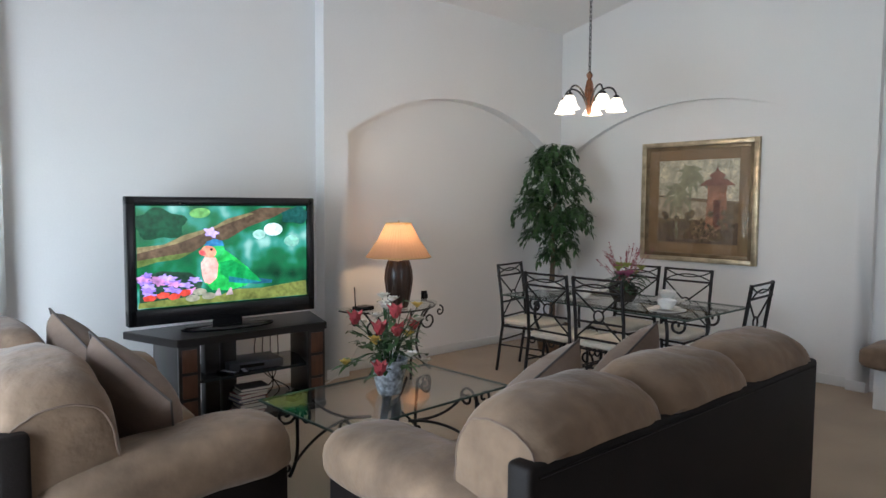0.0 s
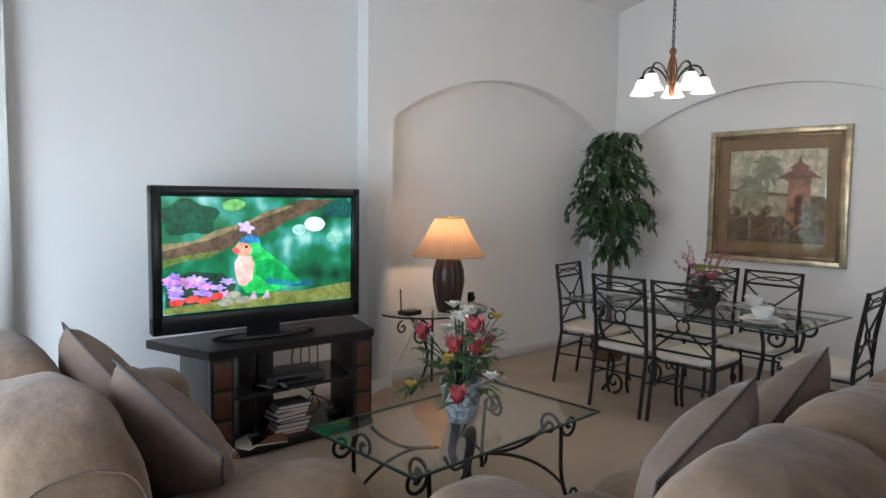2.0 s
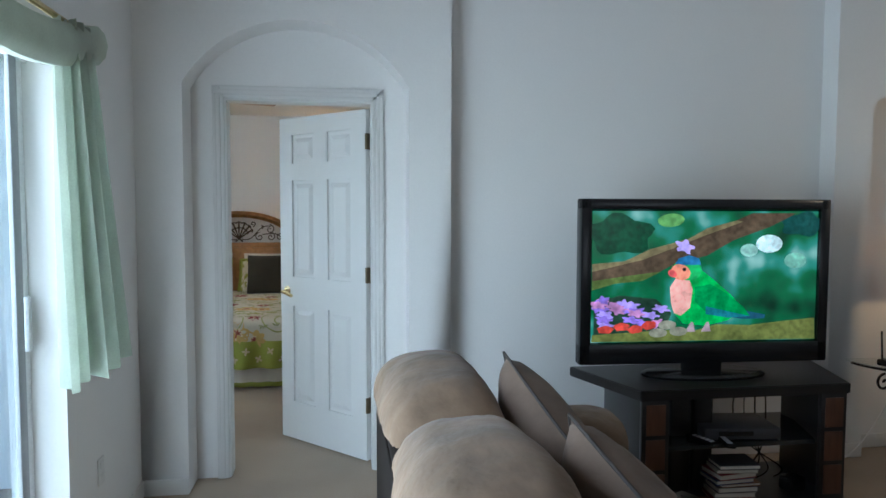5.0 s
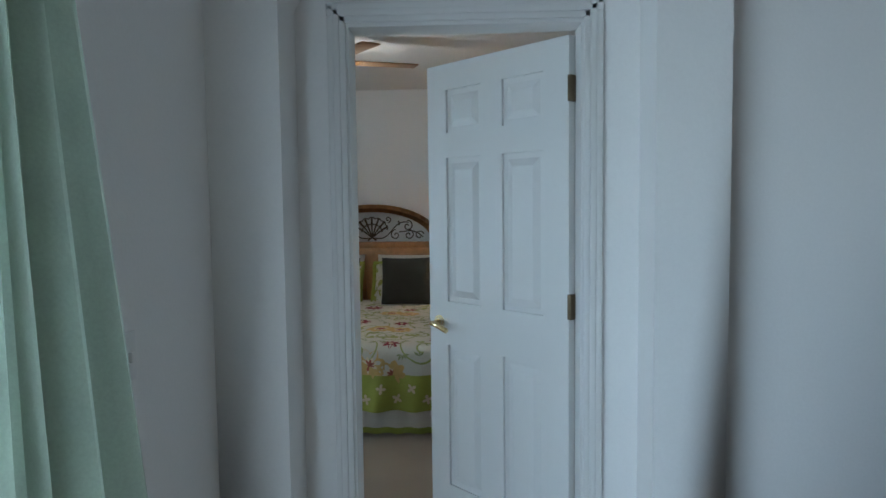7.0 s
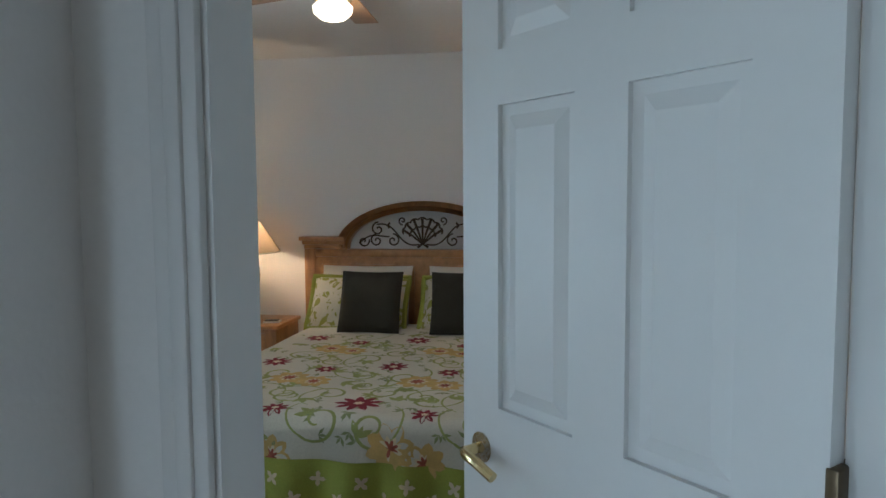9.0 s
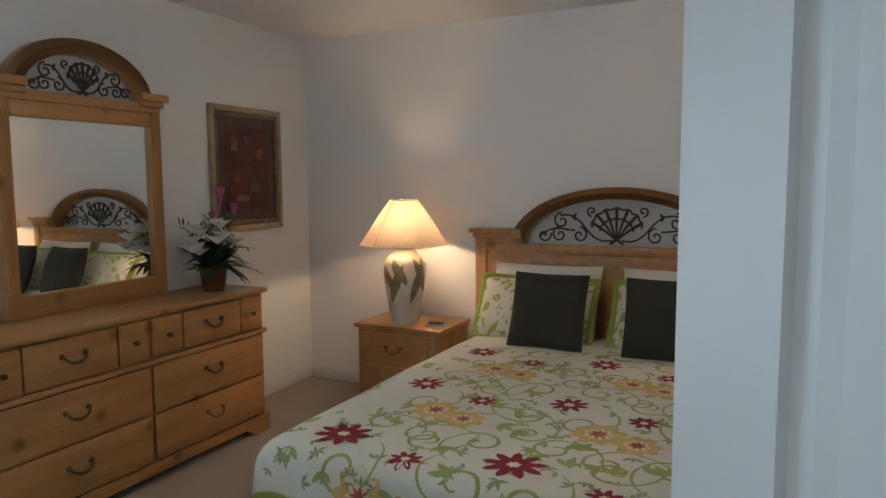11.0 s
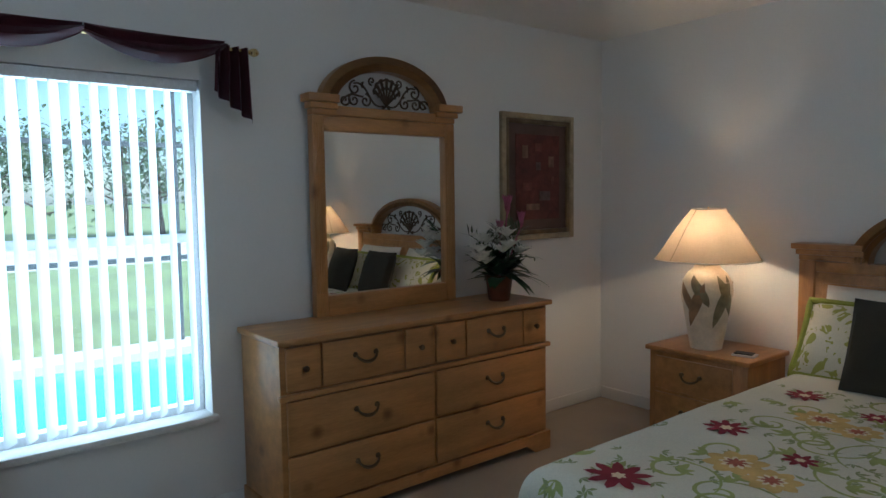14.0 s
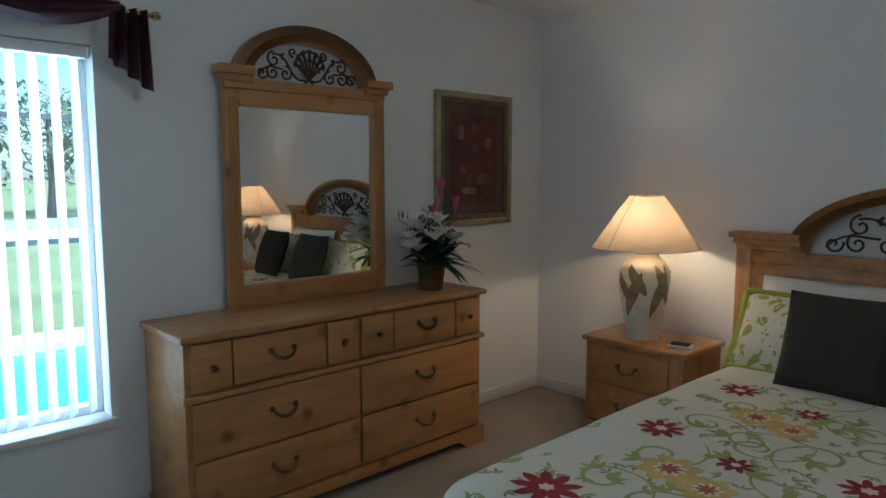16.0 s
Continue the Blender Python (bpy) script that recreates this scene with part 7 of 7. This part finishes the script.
for z in (0.9, 2.1, 3.06):
    part("rail", bx(-0.02, -6, z - 0.025, 0.02, 16, z + 0.025), BRZ, fen)
SAND = mat("pale_road", (0.62, 0.58, 0.50), 0.9, 0.1, 0.4, 4, 0.2)
tagged(part("road", bx(-34, -60, -0.60, -23, 80, -0.575), SAND), "pale sandy track beyond the lawn", "road", kind="structure")

TRUNK = mat("tree_bark", (0.12, 0.09, 0.065), 0.9, 0.3, 4, 30, 0.5)
FOLI = mat("tree_leaves", (0.12, 0.17, 0.08), 0.7, 0.5, 1.5, 9, 0.2)


def tree(seed):
    rng = random.Random(seed)
    t = thing("tree", "broad-leaved tree at the edge of the lawn", "tree", (0, 0, 0), 0, "trees beyond the lawn")
    part("trunk", tb([(0, 0, 0), (0.1, 0.05, 1.5), (0.0, 0.1, 3.5), (0.1, 0.0, 5.2)], 0.22, 8, taper=lambda q: 1 - 0.7 * q), TRUNK, t)
    cr = bmesh.new()
    for k in range(9):
        a, z = rng.random() * math.tau, rng.uniform(1.6, 5.0)
        tip = Vector((rng.uniform(1.2, 2.4) * math.cos(a), rng.uniform(1.2, 2.4) * math.sin(a), z + rng.uniform(0.4, 1.6)))
        part("limb", tb([(0, 0, z - 0.3), tip * 0.5 + Vector((0, 0, 0.5 * z)) * 0.5, tip], 0.07, 6, taper=lambda q: 1 - 0.7 * q), TRUNK, t)
        for q in range(130):
            p = tip + Vector((rng.gauss(0, 0.75), rng.gauss(0, 0.75), rng.gauss(0, 0.6)))
            leaf(cr, p, (rng.uniform(-1, 1), rng.uniform(-1, 1), rng.uniform(-0.8, 0.6)), rng.uniform(0.22, 0.42), rng.uniform(0.14, 0.26), 0.2, segs=2)
    part("crown", cr, FOLI, t)
    return t


protos = [tree(1), tree(2), tree(3)]
rng = random.Random(77)
spots = [(-38 - 3 * rng.random() - 4 * (k % 2), -22 + 3.1 * k, rng.random() * 360) for k in range(26)]
for i, (x, y, a) in enumerate(spots):
    m = pose(x, y, -0.60, 0, 0, a)
    if i < 3:
        protos[i].matrix_world = m
    else:
        copy_thing(protos[i % 3], m)
